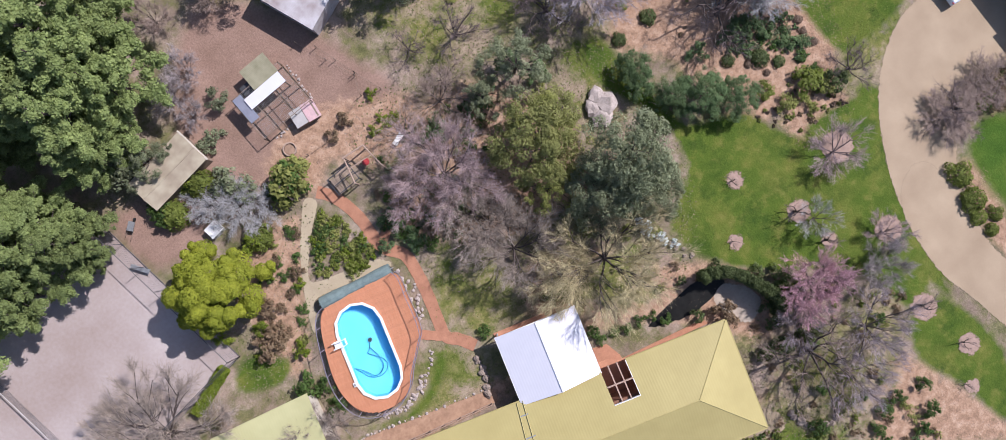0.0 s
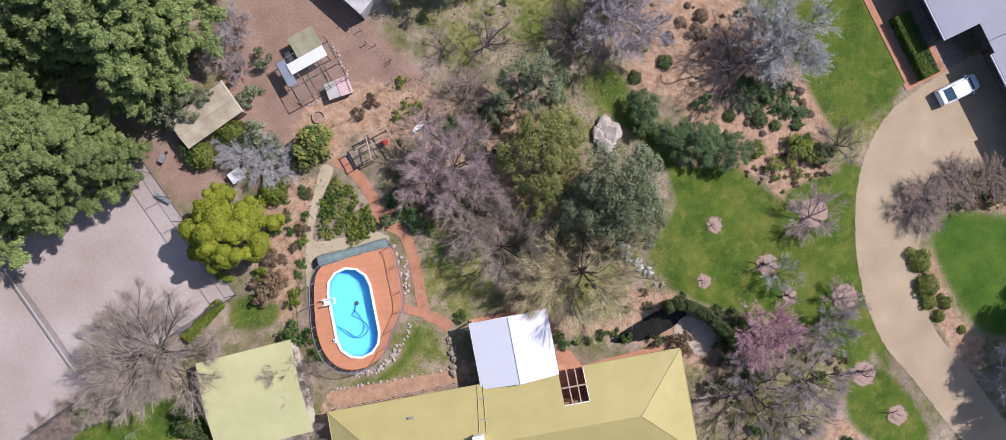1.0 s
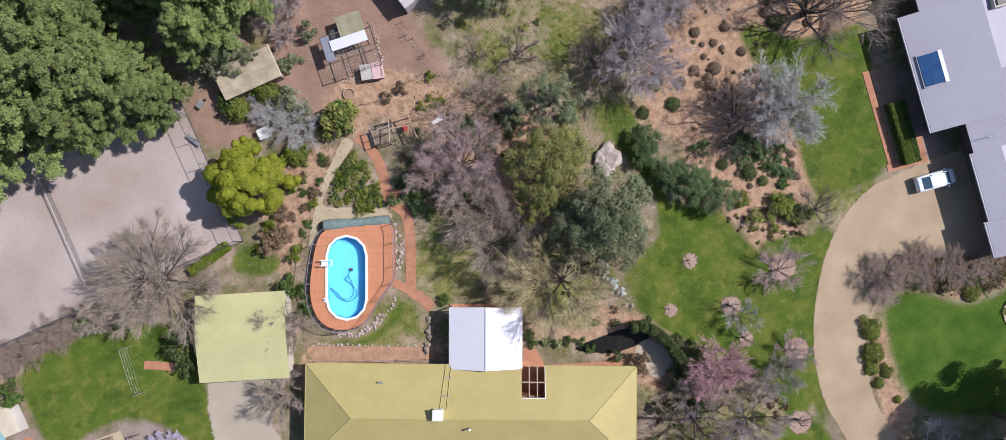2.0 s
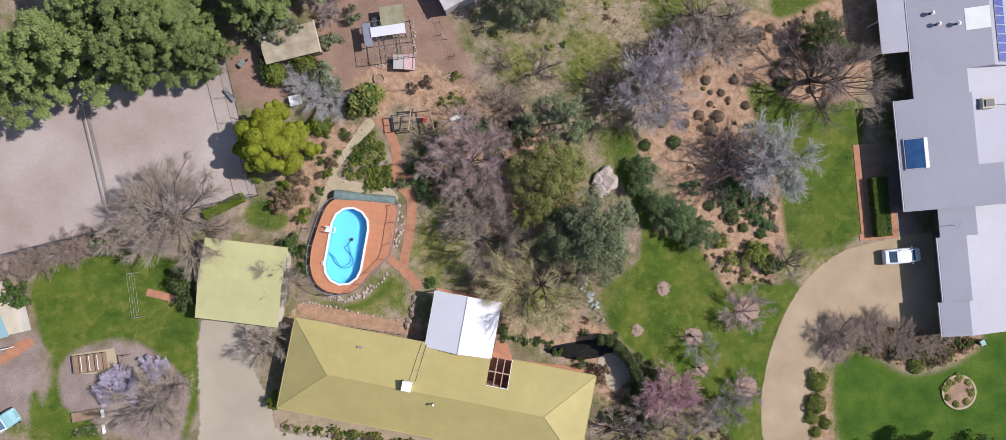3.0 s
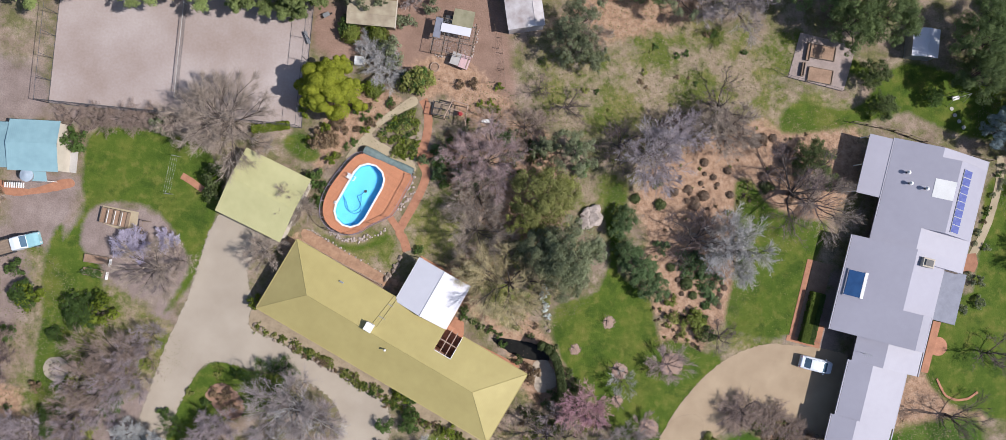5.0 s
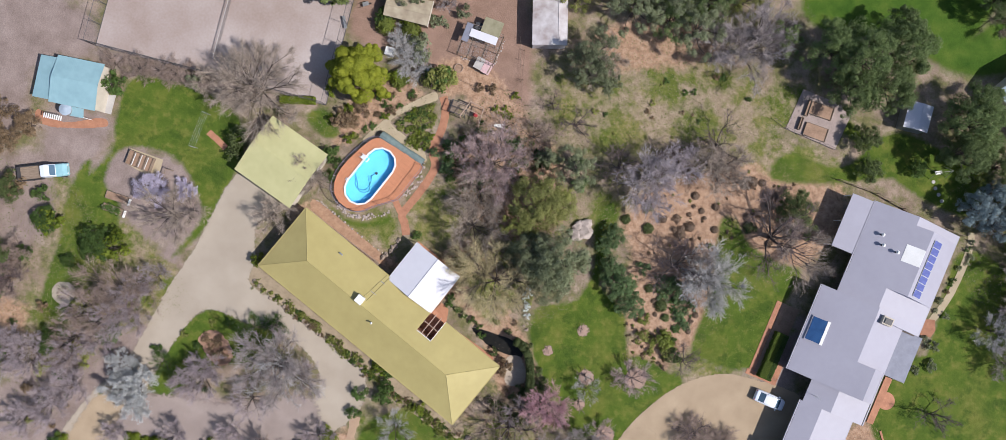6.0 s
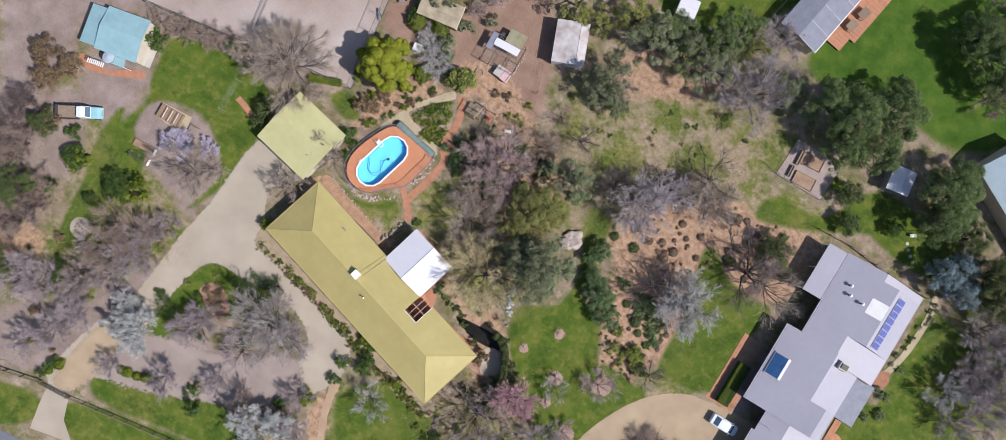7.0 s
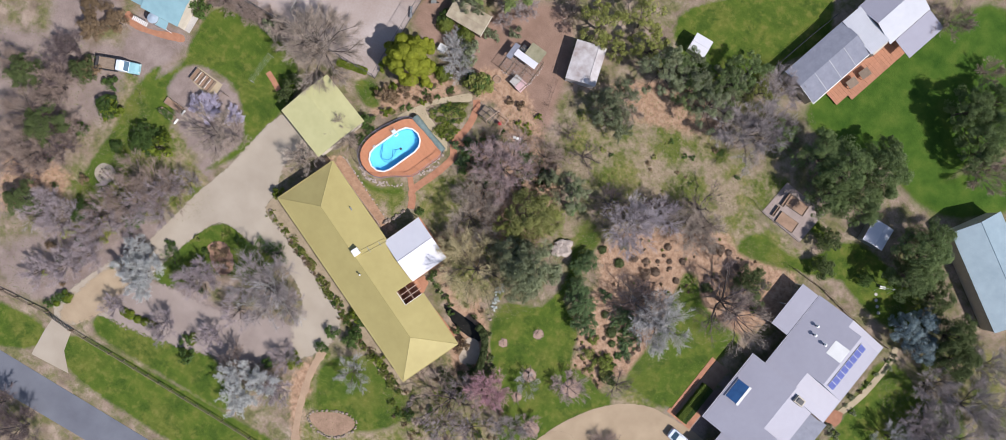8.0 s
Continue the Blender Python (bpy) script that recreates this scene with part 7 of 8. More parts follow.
def curved_hedge(points, width, height, mat, label, seed):
    """A dense hedge along a bending line, its top uneven."""
    r = np.random.default_rng(seed)
    c = smooth_loop(points, 10, closed=False)
    d = np.gradient(c, axis=0)
    d /= np.linalg.norm(d, axis=1)[:, None]
    k = r.integers(0, len(c), int(len(c) * 26 * width * height))
    across = r.uniform(-0.5, 0.5, len(k)) * width
    up = np.where(r.uniform(0, 1, len(k)) < 0.5, r.uniform(0.1, 1, len(k)), r.uniform(0.85, 1.05, len(k))) * height
    p = np.column_stack([c[k, 0] - d[k, 1] * across, c[k, 1] + d[k, 0] * across, up + 0.15 * np.sin(k * 0.9)])
    t = thing("hedge", label, "hedge")
    part("foliage", raw_mesh("foliage", *leaves(r, p, r.uniform(0.14, 0.32, len(p)), 22, 0.08)), mat, t)
    for q in c[::8]:
        part("stem", tube((q[0], q[1], -0.05), (q[0], q[1], height * 0.6), 0.05, n=6), BARK, t)
    return t


curved_hedge([(10.6, -13.8), (11.9, -14.1), (13.2, -15.2), (14.2, -17.0), (14.9, -18.9), (15.1, -20.6)], 0.8, 2.3, LEAF_DARK, "tall dark ivy hedge curving round a stone terrace", 31)
ring_bed = thing("round_bed", "round stone-edged bed of clipped shrubs in lawn", "garden bed", 53.45, -24.4)
part("edge", ring_between([(2.1 * math.cos(i * math.pi / 16), 2.1 * math.sin(i * math.pi / 16)) for i in range(32)], [(1.85 * math.cos(i * math.pi / 16), 1.85 * math.sin(i * math.pi / 16)) for i in range(32)], 0, 0.15), SAND_PATH, ring_bed)
part("soil", tube((0, 0, 0), (0, 0, 0.1), 1.86, n=32), SOIL, ring_bed)
bin_thing = thing("wheelie_bin", "green and white wheelie bins by the house end", "bin", 56.27, -18.59, 0, 20)
part("body", loft([[(x * s, y * s, z) for x, y in ((-0.28, -0.3), (0.28, -0.3), (0.28, 0.3), (-0.28, 0.3))] for z, s in ((0.05, 0.8), (0.95, 1.0))]), DARK_METAL, bin_thing)
part("lid", box(-0.3, 0.3, -0.33, 0.33, 0.95, 1.02, 0.02), TEAL_ROOF, bin_thing)
barrow = thing("wheelbarrow", "upturned steel wheelbarrow on bare soil", "wheelbarrow", -28.32, 22.30, 0, 40)
part("tray", loft([[(x * s, y * s, z) for x, y in ((-0.45, -0.3), (0.45, -0.3), (0.45, 0.3), (-0.45, 0.3))] for z, s in ((0.3, 0.7), (0.6, 1.0))]), GREY_METAL, barrow)
for s in (-1, 1):
    part("handle", tube((-0.3, s * 0.25, 0.35), (-1.1, s * 0.3, 0.55), 0.025, n=6), OLD_WOOD, barrow)
part("wheel", tube((0.6, -0.05, 0.2), (0.6, 0.05, 0.2), 0.2, n=14), RUBBER, barrow)
# bank of bark along the north wall of the long house, with a low rail
patch("bark_bank", [(-24.2, -6.6), (-22.4, -6.9), (-18.1, -8.2), (-11.6, -10.2), (-12.1, -11.5), (-18.7, -9.8), (-22.4, -8.6), (-24.2, -7.7)], 0.05, material("orange_bark", (0.42, 0.265, 0.17), (0.26, 0.155, 0.1), rough=0.95, size=0.9, fine=4, bump=0.6, depth=0.06), "sloping bank of orange bark above a timber edge", "garden bed", 0.25)
wire_fence("edge_rail", "low weathered timber rail along the bark bank", [(-23.8, -8.3), (-18.1, -9.85), (-11.95, -11.35)], 0.75, 1.5, 0.5, PALE_WOOD, 0.05, 0.045)
stones([(-24.0, -6.5), (-22.3, -6.75), (-18.1, -8.05), (-11.6, -10.05)], False, 0.13, 0.22, "small pale stones along the bark bank", jitter=0.1)
fx, fy = -51.69, -33.01
lone("ash_patch", sheet(ragged(np.array([(fx + 1.7 * math.cos(a * math.pi / 8), fy + 1.7 * math.sin(a * math.pi / 8)) for a in range(16)]), 0.2, 3.0), 0.03), PALE_GRAVEL, "round patch of pale ash in the lawn", "ash", kind="structure")
pit = thing("fire_pit", "small fire pit of rocks and ash on lawn", "fire pit", fx, fy)
for k in range(9):
    part("stone", rng.choice(STONES), BROWN_ROCK, pit, m=Matrix.LocRotScale((0.75 * math.cos(k * 0.7), 0.75 * math.sin(k * 0.7), 0.08), Euler((0, 0, k)), (0.22, 0.18, 0.22)))
for k in range(3):
    part("log", tube((-0.4, 0.15 * k - 0.15, 0.08), (0.45, 0.12 - 0.1 * k, 0.12), 0.06, n=6), OLD_WOOD, pit)
table = thing("picnic_set", "white iron garden seat beneath trees", "seat", -3.72, 13.69, 0, 20)
part("seat", box(-0.7, 0.7, -0.25, 0.25, 0.4, 0.46, 0.02), WHITE, table)
for x in (-0.55, 0.55):
    part("leg", box(x - 0.03, x + 0.03, -0.2, 0.2, 0, 0.4), WHITE, table)
swing = thing("lawn_swing", "tubular steel swing set on the lawn", "swing", 57.95, 32.71, 0, 30)
for s in (-1.2, 1.2):
    for q in (-0.8, 0.8):
        part("leg", tube((s, q, 0), (s, 0, 1.9), 0.04, n=6), GREY_METAL, swing)
part("beam", tube((-1.2, 0, 1.9), (1.2, 0, 1.9), 0.045, n=6), GREY_METAL, swing)
part("seat", box(-0.5, 0.5, -0.25, 0.25, 0.45, 0.5), WHITE, swing)
for x in (-0.45, 0.45):
    part("chain", tube((x, 0, 0.5), (x, 0, 1.88), 0.015, n=5), GREY_METAL, swing)
for k, (x, y) in enumerate([(58.01, 31.30), (58.64, 30.54), (59.43, 29.86), (60.23, 29.18)]):
    lone("stepping_stone", tube((0, 0, 0), (0, 0, 0.05), 0.28, n=9), CONCRETE, "round concrete stepping stone in the lawn", "stepping stone", x, y, 0.0, 30 * k, "stepping stones")

# ---- trees and shrubs ----
def row(points, sizes, make, **kw):
    for (x, y), r in zip(points, sizes):
        make(x, y, r, **kw)


row([(-37.0, 4.9)], (7.6,), bare, mat=TWIG_TAN, form=RAYED, label="broad bare tree with radiating tan twigs", tall=0.75)
row([(-39.0, 5.2)], (5.6,), bare, mat=TWIG_TAN, form=RAYED, label="bare tan-twigged tree beside the court", tall=0.7)
row([(-44.60, 3.01), (-25.32, -3.61), (-27.93, -10.82), (-1.7, 2.4)], (2.6, 3.2, 3.0, 3.8), bare, mat=TWIG_TAN, form=HAZY, label="bare grey-twigged tree leaning over the garden")
row([(-2.43, 4.06)], (4.4,), bare, mat=TWIG_TAN, form=BARE, label="open bare tree in a thicket")
row([(-2.16, 8.22), (-5.50, 8.59)], (5.2, 3.4), bare, mat=TWIG_ROSE, form=HAZY, label="bare mauve-grey tree in a thicket")
row([(-1.6, -1.0)], (5.0,), bare, mat=TWIG_TAN, form=BARE, label="rounded bare brown-twigged tree")
row([(5.2, -6.8), (0.70, -5.61)], (7.0, 4.2), bare, mat=TWIG_OLIVE, form=RAYED, label="spreading bare tree with olive-brown twigs")
row([(6.2, 5.4)], (5.0,), leafy, mat=LEAF_SAGE, form=LEAFY, label="broad gum tree with clumped olive-green foliage", tall=0.85)
row([(7.6, 6.9), (4.4, 1.4)], (3.6, 3.0), leafy, mat=LEAF_GUM, form=OPEN_CROWN, label="gum tree with patchy yellow-green foliage", base=5.0)
row([(8.68, 12.05), (4.92, 11.74)], (3.8, 2.4), leafy, mat=LEAF_BLUE, form=OPEN_CROWN, label="open-crowned blue-green gum tree", base=5.0)
row([(11.24, -1.05), (7.87, -1.70), (11.27, -4.30)], (5.0, 4.0, 3.4), leafy, mat=LEAF_BLUE, label="dense blue-green evergreen tree", tall=1.2)
row([(1.41, 14.22), (-2.85, 13.64), (3.00, 15.30)], (3.5, 3.0, 2.5), bare, mat=TWIG_BROWN, label="fallen and leaning bare branches in shade", tall=0.6)
row([(19.17, 14.81), (22.51, 18.29)], (5.4, 3.6), bare, mat=TWIG_HAZE, form=DENSE, label="dense bare tree with mauve twigs", wood=TWIG_DARK)
row([(27.93, 20.24)], (4.6,), bare, mat=TWIG_TAN, form=DENSE, label="dense hazy bare tree with tan twigs", wood=TWIG_DARK, tall=0.8)
row([(19.80, 19.21), (26.63, 23.56), (14.77, 14.79), (6.54, 18.08), (2.09, 19.76)], (4.4, 4.6, 4.4, 3.0, 2.2), bare, mat=TWIG_DARK, form=SPARSE, label="open bare tree with dark limbs over thin grass")
row([(38.83, 14.29)], (7.2,), bare, mat=TWIG_DARK, form=SPARSE, label="wide spreading bare tree with dark limbs")
row([(41.75, 13.66)], (5.2,), bare, mat=TWIG_TAN, form=BARE, label="bare tree with pale twigs beside the grey house", wood=TWIG_DARK)
row([(27.44, 4.67)], (5.4,), bare, mat=TWIG_DARK, form=SPARSE, label="dark-limbed bare tree over a mulched bed")
row([(32.6, 5.0), (30.22, 4.60)], (5.2, 3.6), bare, mat=TWIG_WHITE, form=DENSE, label="pale silvery bare tree over a mulched bed")
row([(40.10, 19.33), (42.21, 17.24)], (3.2, 2.2), leafy, mat=LEAF_DARK, label="dark green rounded evergreen beside the house", tall=0.7)
row([(21.20, -0.40), (23.67, -2.75), (19.02, 0.94), (17.51, 5.42), (17.36, 3.75)], (2.8, 2.4, 2.2, 2.0, 1.8), leafy, mat=LEAF_TEAL, label="dense dark green shrub at the lawn edge", tall=0.7)
row([(28.0, -12.4)], (3.3,), bare, mat=TWIG_ROSE, form=BARE, label="small bare tree with pinkish twigs beside the drive", tall=0.7, wood=TWIG_DARK)
row([(27.3, -21.1)], (2.6,), bare, mat=TWIG_ROSE, form=BARE, label="small pink-grey bare tree beside the drive", tall=0.7, wood=TWIG_DARK)
row([(34.2, -7.0)], (2.8,), bare, mat=TWIG_DARK, form=SPARSE, label="small dark bare tree beside the drive")
row([(22.67, -16.22)], (2.4,), bare, mat=TWIG_WHITE, form=BARE, label="pale twiggy young tree in the lawn")
row([(18.72, -20.48)], (3.9,), bare, mat=TWIG_PINK, form=DENSE, label="bare tree with rosy buds")
row([(24.50, -23.26)], (3.2,), bare, mat=TWIG_GREY, form=HAZY, label="pale hazy bare tree beside lawn")
row([(14.68, -25.49)], (6.6,), bare, mat=TWIG_BROWN, form=SPARSE, label="wide bare tree with brown limbs in a shrub border")
row([(20.22, -27.03), (16.53, -29.43), (15.50, -22.94)], (4.4, 4.2, 3.0), bare, mat=TWIG_MAUVE, form=BARE, label="bare mauve-grey tree in a shrub border")
row([(38.80, -16.29), (43.78, -15.98), (47.13, -16.88), (50.47, -17.94), (41.48, -16.15)], (3.0, 2.8, 2.8, 2.4, 2.4), bare, mat=TWIG_BROWN, form=DENSE, label="dense leafless shrub hedge along the drive", tall=0.4, wood=TWIG_DARK)
row([(39.0, -16.2)], (3.5,), bare, mat=TWIG_DARK, form=SPARSE, label="bare dark-limbed tree at the hedge end", tall=0.5)
row([(18.81, -8.65), (15.34, -13.25), (22.41, -18.52), (26.88, -34.21), (24.68, -37.52), (25.65, -28.87), (21.80, -14.57)], (3.6, 3.2, 6.5, 4.0, 3.0, 7.5, 7.0), bare, mat=TWIG_DARK, form=SAPLING, label="young bare sapling staked in the lawn")
row([(-18.78, -29.88)], (6.2,), bare, mat=TWIG_GREY, form=HAZY, label="broad pale bare tree in the island bed")
row([(-18.08, -29.96)], (6.4,), bare, mat=TWIG_WHITE, form=SPARSE, wood=TWIG_WHITE, label="open pale-limbed tree in the island bed")
row([(-14.93, -30.64), (-28.08, -35.86), (-20.83, -36.05)], (3.6, 3.4, 3.2), bare, mat=TWIG_MAUVE, form=BARE, label="bare mauve tree in the island bed")
row([(-34.23, -36.29), (-24.55, -26.87), (-21.86, -25.34)], (2.4, 2.6, 2.0), bare, mat=LEAF_MID, form=HAZY, label="feathery green shrub in the island bed", tall=0.6)
row([(-35.87, -40.50), (-38.55, -38.81), (-11.6, -44.2)], (4.2, 2.8, 4.8), bare, mat=BLOSSOM, form=BLOOM, label="tree in white blossom beside the drive", wood=TWIG_DARK)
row([(-28.4, -44.9), (-36.4, -47.6), (-21.3, -41.7), (-8.27, -41.67), (-9.97, -37.20), (-46.4, -47.8), (-49.2, -51.1), (-44.5, -44.0), (-46.8, -39.4), (-44.0, -36.1), (-42.2, -31.3), (-41.5, -27.1), (-51.7, -43.5), (-55.0, -41.7), (-28.3, -34.7), (-30.3, -37.5)], (3.2, 2.3, 2.6, 3.2, 2.6, 3.4, 2.8, 3.0, 3.2, 3.2, 3.6, 3.2, 3.0, 3.4, 3.2, 2.8), bare, mat=TWIG_MAUVE, form=HAZY, label="bare mauve-grey tree by the drive")
row([(-45.13, -33.17), (-43.32, -29.10), (-46.94, -37.22), (-46.91, -29.44), (-40.36, -27.99)], (4.4, 4.2, 4.0, 3.6, 3.4), bare, mat=TWIG_BROWN, form=BARE, label="bare tree in the western garden")
row([(-47.99, -34.04), (-43.86, -32.66), (-42.14, -29.95), (-46.24, -38.56), (-49.38, -41.12), (-49.98, -43.58), (-47.39, -31.57)], (1.6, 1.4, 1.3, 1.5, 1.6, 1.3, 1.2), bush, mat=LEAF_GUM, label="feathery green shrub beneath bare trees", tall=0.9)
row([(-48.34, -33.19), (-40.38, -31.89), (-40.09, -25.18), (-46.57, -40.80), (-55.41, -44.11), (-51.95, -41.29)], (3.0, 3.0, 2.6, 3.2, 3.0, 3.4), bare, mat=TWIG_MAUVE, form=BARE, label="bare mauve tree in the western garden")
row([(-15.6, -42.6), (-9.6, -41.2)], (3.4, 2.6), bare, mat=TWIG_BROWN, form=HAZY, label="bare brown tree beside the blossom tree", wood=TWIG_DARK)
row([(-35.2, -71.6), (-40.5, -71.2)], (4.6, 4.0), bare, mat=TWIG_DARK, form=HAZY, label="dark bare tree across the road")
row([(-0.17, -31.61)], (3.4,), bare, mat=TWIG_WHITE, form=BARE, label="pale sparse bare tree beside the path")
row([(-41.19, -16.79), (-38.94, -14.82)], (5.0, 3.4), bare, mat=TWIG_TAN, form=BARE, label="spreading bare fruit tree with pinkish twigs")
row([(-63.33, -37.63), (-59.62, -35.90), (-66.41, -32.37), (-65.12, -26.12), (-72.05, -27.88), (-59.10, -30.30)], (5.0, 4.2, 4.5, 4.0, 4.0, 3.0), bare, mat=TWIG_BROWN, form=HAZY, label="dark bare tree on rough ground")
row([(-62.11, -32.11), (-58.22, -43.81), (-70.25, -27.72), (-64.03, -21.98)], (4.0, 3.0, 3.5, 2.6), leafy, mat=LEAF_DARK, label="dark evergreen tree on rough ground", tall=0.8)
row([(-57.48, -23.94), (-48.93, -24.25), (-58.73, -29.60), (-52.58, -28.29), (-49.48, -39.22), (-42.93, -35.22)], (2.2, 3.0, 1.4, 1.2, 2.4, 2.0), leafy, mat=LEAF_MID, label="bright green rounded shrub", tall=0.7)
row([(4.9, 27.6)], (4.6,), leafy, mat=LEAF_BLUE, form=OPEN_CROWN, label="dark grey-green gum tree", base=5.0)
row([(6.6, 27.8)], (4.0,), bare, mat=TWIG_TAN, form=HAZY, label="bare tan tree among gums beyond the yard")
row([(7.68, 36.06), (12.51, 38.07), (16.97, 36.54), (17.56, 42.20)], (4.8, 4.6, 4.2, 3.6), leafy, mat=LEAF_BLUE, form=OPEN_CROWN, label="dark open gum tree in a thicket", base=5.0)
row([(9.7, 38.6), (16.3, 41.2), (13.0, 36.6), (18.4, 45.4), (29.0, 40.6)], (4.2, 4.2, 3.6, 3.6, 3.0), leafy, mat=LEAF_CONIFER, form=OPEN_CROWN, label="dark olive gum tree in a thicket", base=5.0)
row([(24.67, 37.20), (26.95, 41.67), (24.25, 46.66), (20.34, 36.93)], (5.8, 4.5, 4.0, 4.0), bare, mat=TWIG_GREY, form=HAZY, label="dense bare grey tree beneath gums")
row([(-4.86, 35.92), (-0.09, 40.48), (-0.68, 34.76), (3.94, 37.89), (21.41, 43.69)], (4.2, 4.0, 3.0, 3.6, 3.0), leafy, mat=LEAF_GUM, form=OPEN_CROWN, label="olive-green gum tree behind the sheds", base=5.0)
row([(-15.6, 30.4), (-17.9, 29.6), (-17.3, 27.2)], (2.4, 2.2, 1.8), bare, mat=TWIG_GREY, form=HAZY, label="bare grey tree at the windbreak's edge")
row([(-15.0, 36.0), (-9.6, 35.2)], (2.8, 2.4), bare, mat=TWIG_BROWN, form=HAZY, label="bare tree behind the iron shed")
row([(39.25, 41.67), (43.82, 44.75), (35.38, 41.71), (44.29, 39.38), (40.18, 37.31), (43.51, 48.34)], (5.2, 5.0, 4.2, 4.4, 4.0, 3.4), leafy, mat=LEAF_CONIFER, label="large dense dark green tree", tall=1.15)
row([(57.15, 39.57), (58.07, 35.17), (58.25, 43.04), (59.80, 37.86)], (4.8, 4.0, 3.5, 3.6), leafy, mat=LEAF_CONIFER, label="large dark green conifer beside the small shed", tall=1.1)
row([(63.50, 29.09), (67.12, 28.14), (65.40, 31.93)], (2.8, 3.0, 2.6), leafy, mat=leaf_material("blue_spruce_needles", (0.34, 0.42, 0.44), (0.18, 0.24, 0.26)), label="silvery blue spruce beside dark trees", tall=1.2)
row([(69.18, 32.59), (72.45, 30.11), (63.87, 36.01)], (4.2, 4.0, 3.2), leafy, mat=LEAF_DARK, label="dark evergreen tree behind the house", tall=1.1)
row([(49.34, 62.34), (53.51, 61.19), (52.34, 66.73), (54.73, 58.03)], (4.2, 4.6, 3.6, 3.6), leafy, mat=LEAF_CONIFER, label="dark green tree on the neighbour's lawn", tall=1.1)
row([(57.81, 57.02), (48.86, 70.73), (39.00, 73.20)], (4.6, 3.0, 4.0), bare, mat=TWIG_BROWN, form=HAZY, label="bare brown tree beside a lawn")
row([(73.16, 24.94), (79.06, 25.79), (78.07, 32.82), (75.35, 18.90), (82.06, 20.39), (84.34, 27.43)], (4.6, 6.0, 4.5, 4.0, 5.0, 5.0), bare, mat=TWIG_GREY, form=HAZY, label="large bare grey tree behind the house")
row([(67.11, -9.79)], (5.2,), bare, mat=TWIG_DARK, form=SPARSE, label="wide dark-limbed bare tree beside the house end")
row([(5.6, 25.6), (8.2, 25.0)], (3.4, 2.8), leafy, mat=LEAF_BLUE, form=OPEN_CROWN, label="dark grey-green gum tree beyond the yard", base=5.0)
row([(45.52, 32.69), (47.91, 28.65)], (2.4, 2.2), leafy, mat=LEAF_DARK, label="round dark green tree on the lawn", tall=0.8)
row([(54.54, 31.77)], (1.6,), leafy, mat=LEAF_MID, label="small green tree on the lawn", tall=0.8)
row([(-19.53, 17.72), (-21.24, 19.67), (-18.52, 16.16)], (3.6, 2.4, 2.4), bare, mat=TWIG_WHITE, form=HAZY, label="silvery bare tree with pale lichened twigs", tall=0.6)
row([(-45.7, -14.0), (-41.1, -12.4), (-44.3, -15.0)], (2.5, 1.9, 1.7), bare, mat=LILAC, form=BLOOM, label="fruit tree in pale lilac blossom", tall=0.7, wood=TWIG_DARK)
row([(38.9, -35.0)], (3.4,), bare, mat=TWIG_WHITE, form=SPARSE, wood=TWIG_WHITE, label="small pale-limbed bare tree in the shade of evergreens")
row([(70.34, -0.30)], (3.6,), bare, mat=TWIG_DARK, form=SPARSE, label="small dark-limbed bare tree on the lawn")
row([(76.6, 17.8), (76.6, 22.2), (77.4, 10.8), (80.1, 14.4), (79.2, 18.2)], (3.8, 3.6, 3.6, 4.2, 3.6), bare, mat=TWIG_MAUVE, form=HAZY, label="mauve-grey bare tree behind the house lawn")
row([(73.55, 14.32)], (3.6,), bare, mat=TWIG_WHITE, form=HAZY, label="pale hazy bare tree on the lawn")
row([(53.2, -33.4), (58.2, -33.0), (50.0, -38.5), (56.0, -38.5), (47.2, -34.2), (49.6, -31.4), (45.8, -39.0)], (5.0, 5.0, 5.2, 5.2, 4.6, 4.2, 4.8), leafy, mat=LEAF_DARK, label="very tall dark evergreen beside the lawn", tall=1.75)

row([(-61.9, -32.6), (-58.8, -33.6), (-64.6, -28.9), (-68.0, -20.5), (-66.8, -25.5), (-61.0, -38.5)], (3.6, 3.0, 3.4, 3.2, 3.4, 3.4), bare, mat=TWIG_DARK, form=HAZY, label="dark bare tree on rough ground beyond the truck")
row([(-67.2, -15.6), (-65.0, -12.6), (-69.5, -12.5)], (2.6, 2.2, 2.6), leafy, mat=LEAF_BROWN, label="dull brown-green tree beside the cottage", tall=0.8)
row([(-57.76, 0.07), (-54.35, 0.9), (-51.67, 1.8), (-49.38, 2.35), (-47.1, 2.9)], (2.6, 2.4, 2.6, 2.4, 2.2), bare, mat=TWIG_BROWN, form=HAZY, label="low bare shrub along the court fence", tall=0.5)
row([(-46.02, 2.28)], (1.5,), bush, mat=LEAF_BLUE, label="grey-green shrub by the court fence")

# garden shrubs
row([(30.0, -5.5), (26.4, -3.9)], (1.8, 1.1), bush, mat=LEAF_OLIVE, label="loose yellow-green shrub at the bed's tip", tall=0.6)
row([(32.4, -7.1)], (1.5,), bush, mat=LEAF_DARK, label="dark green shrub beneath a bare tree", tall=0.7)
row([(-23.0, 25.6), (-21.3, 25.4)], (2.4, 1.5), leafy, mat=LEAF_BLUE, form=OPEN_CROWN, label="small grey-green tree leaning over the old shed", base=5.0, tall=1.1)
row([(65.3, 9.38), (66.94, 9.03), (67.69, 6.33), (65.87, 4.77)], (0.8, 1.0, 1.0, 0.8), bush, mat=LEAF_BLUE, label="grey-green shrub beside the verandah", tall=0.8)
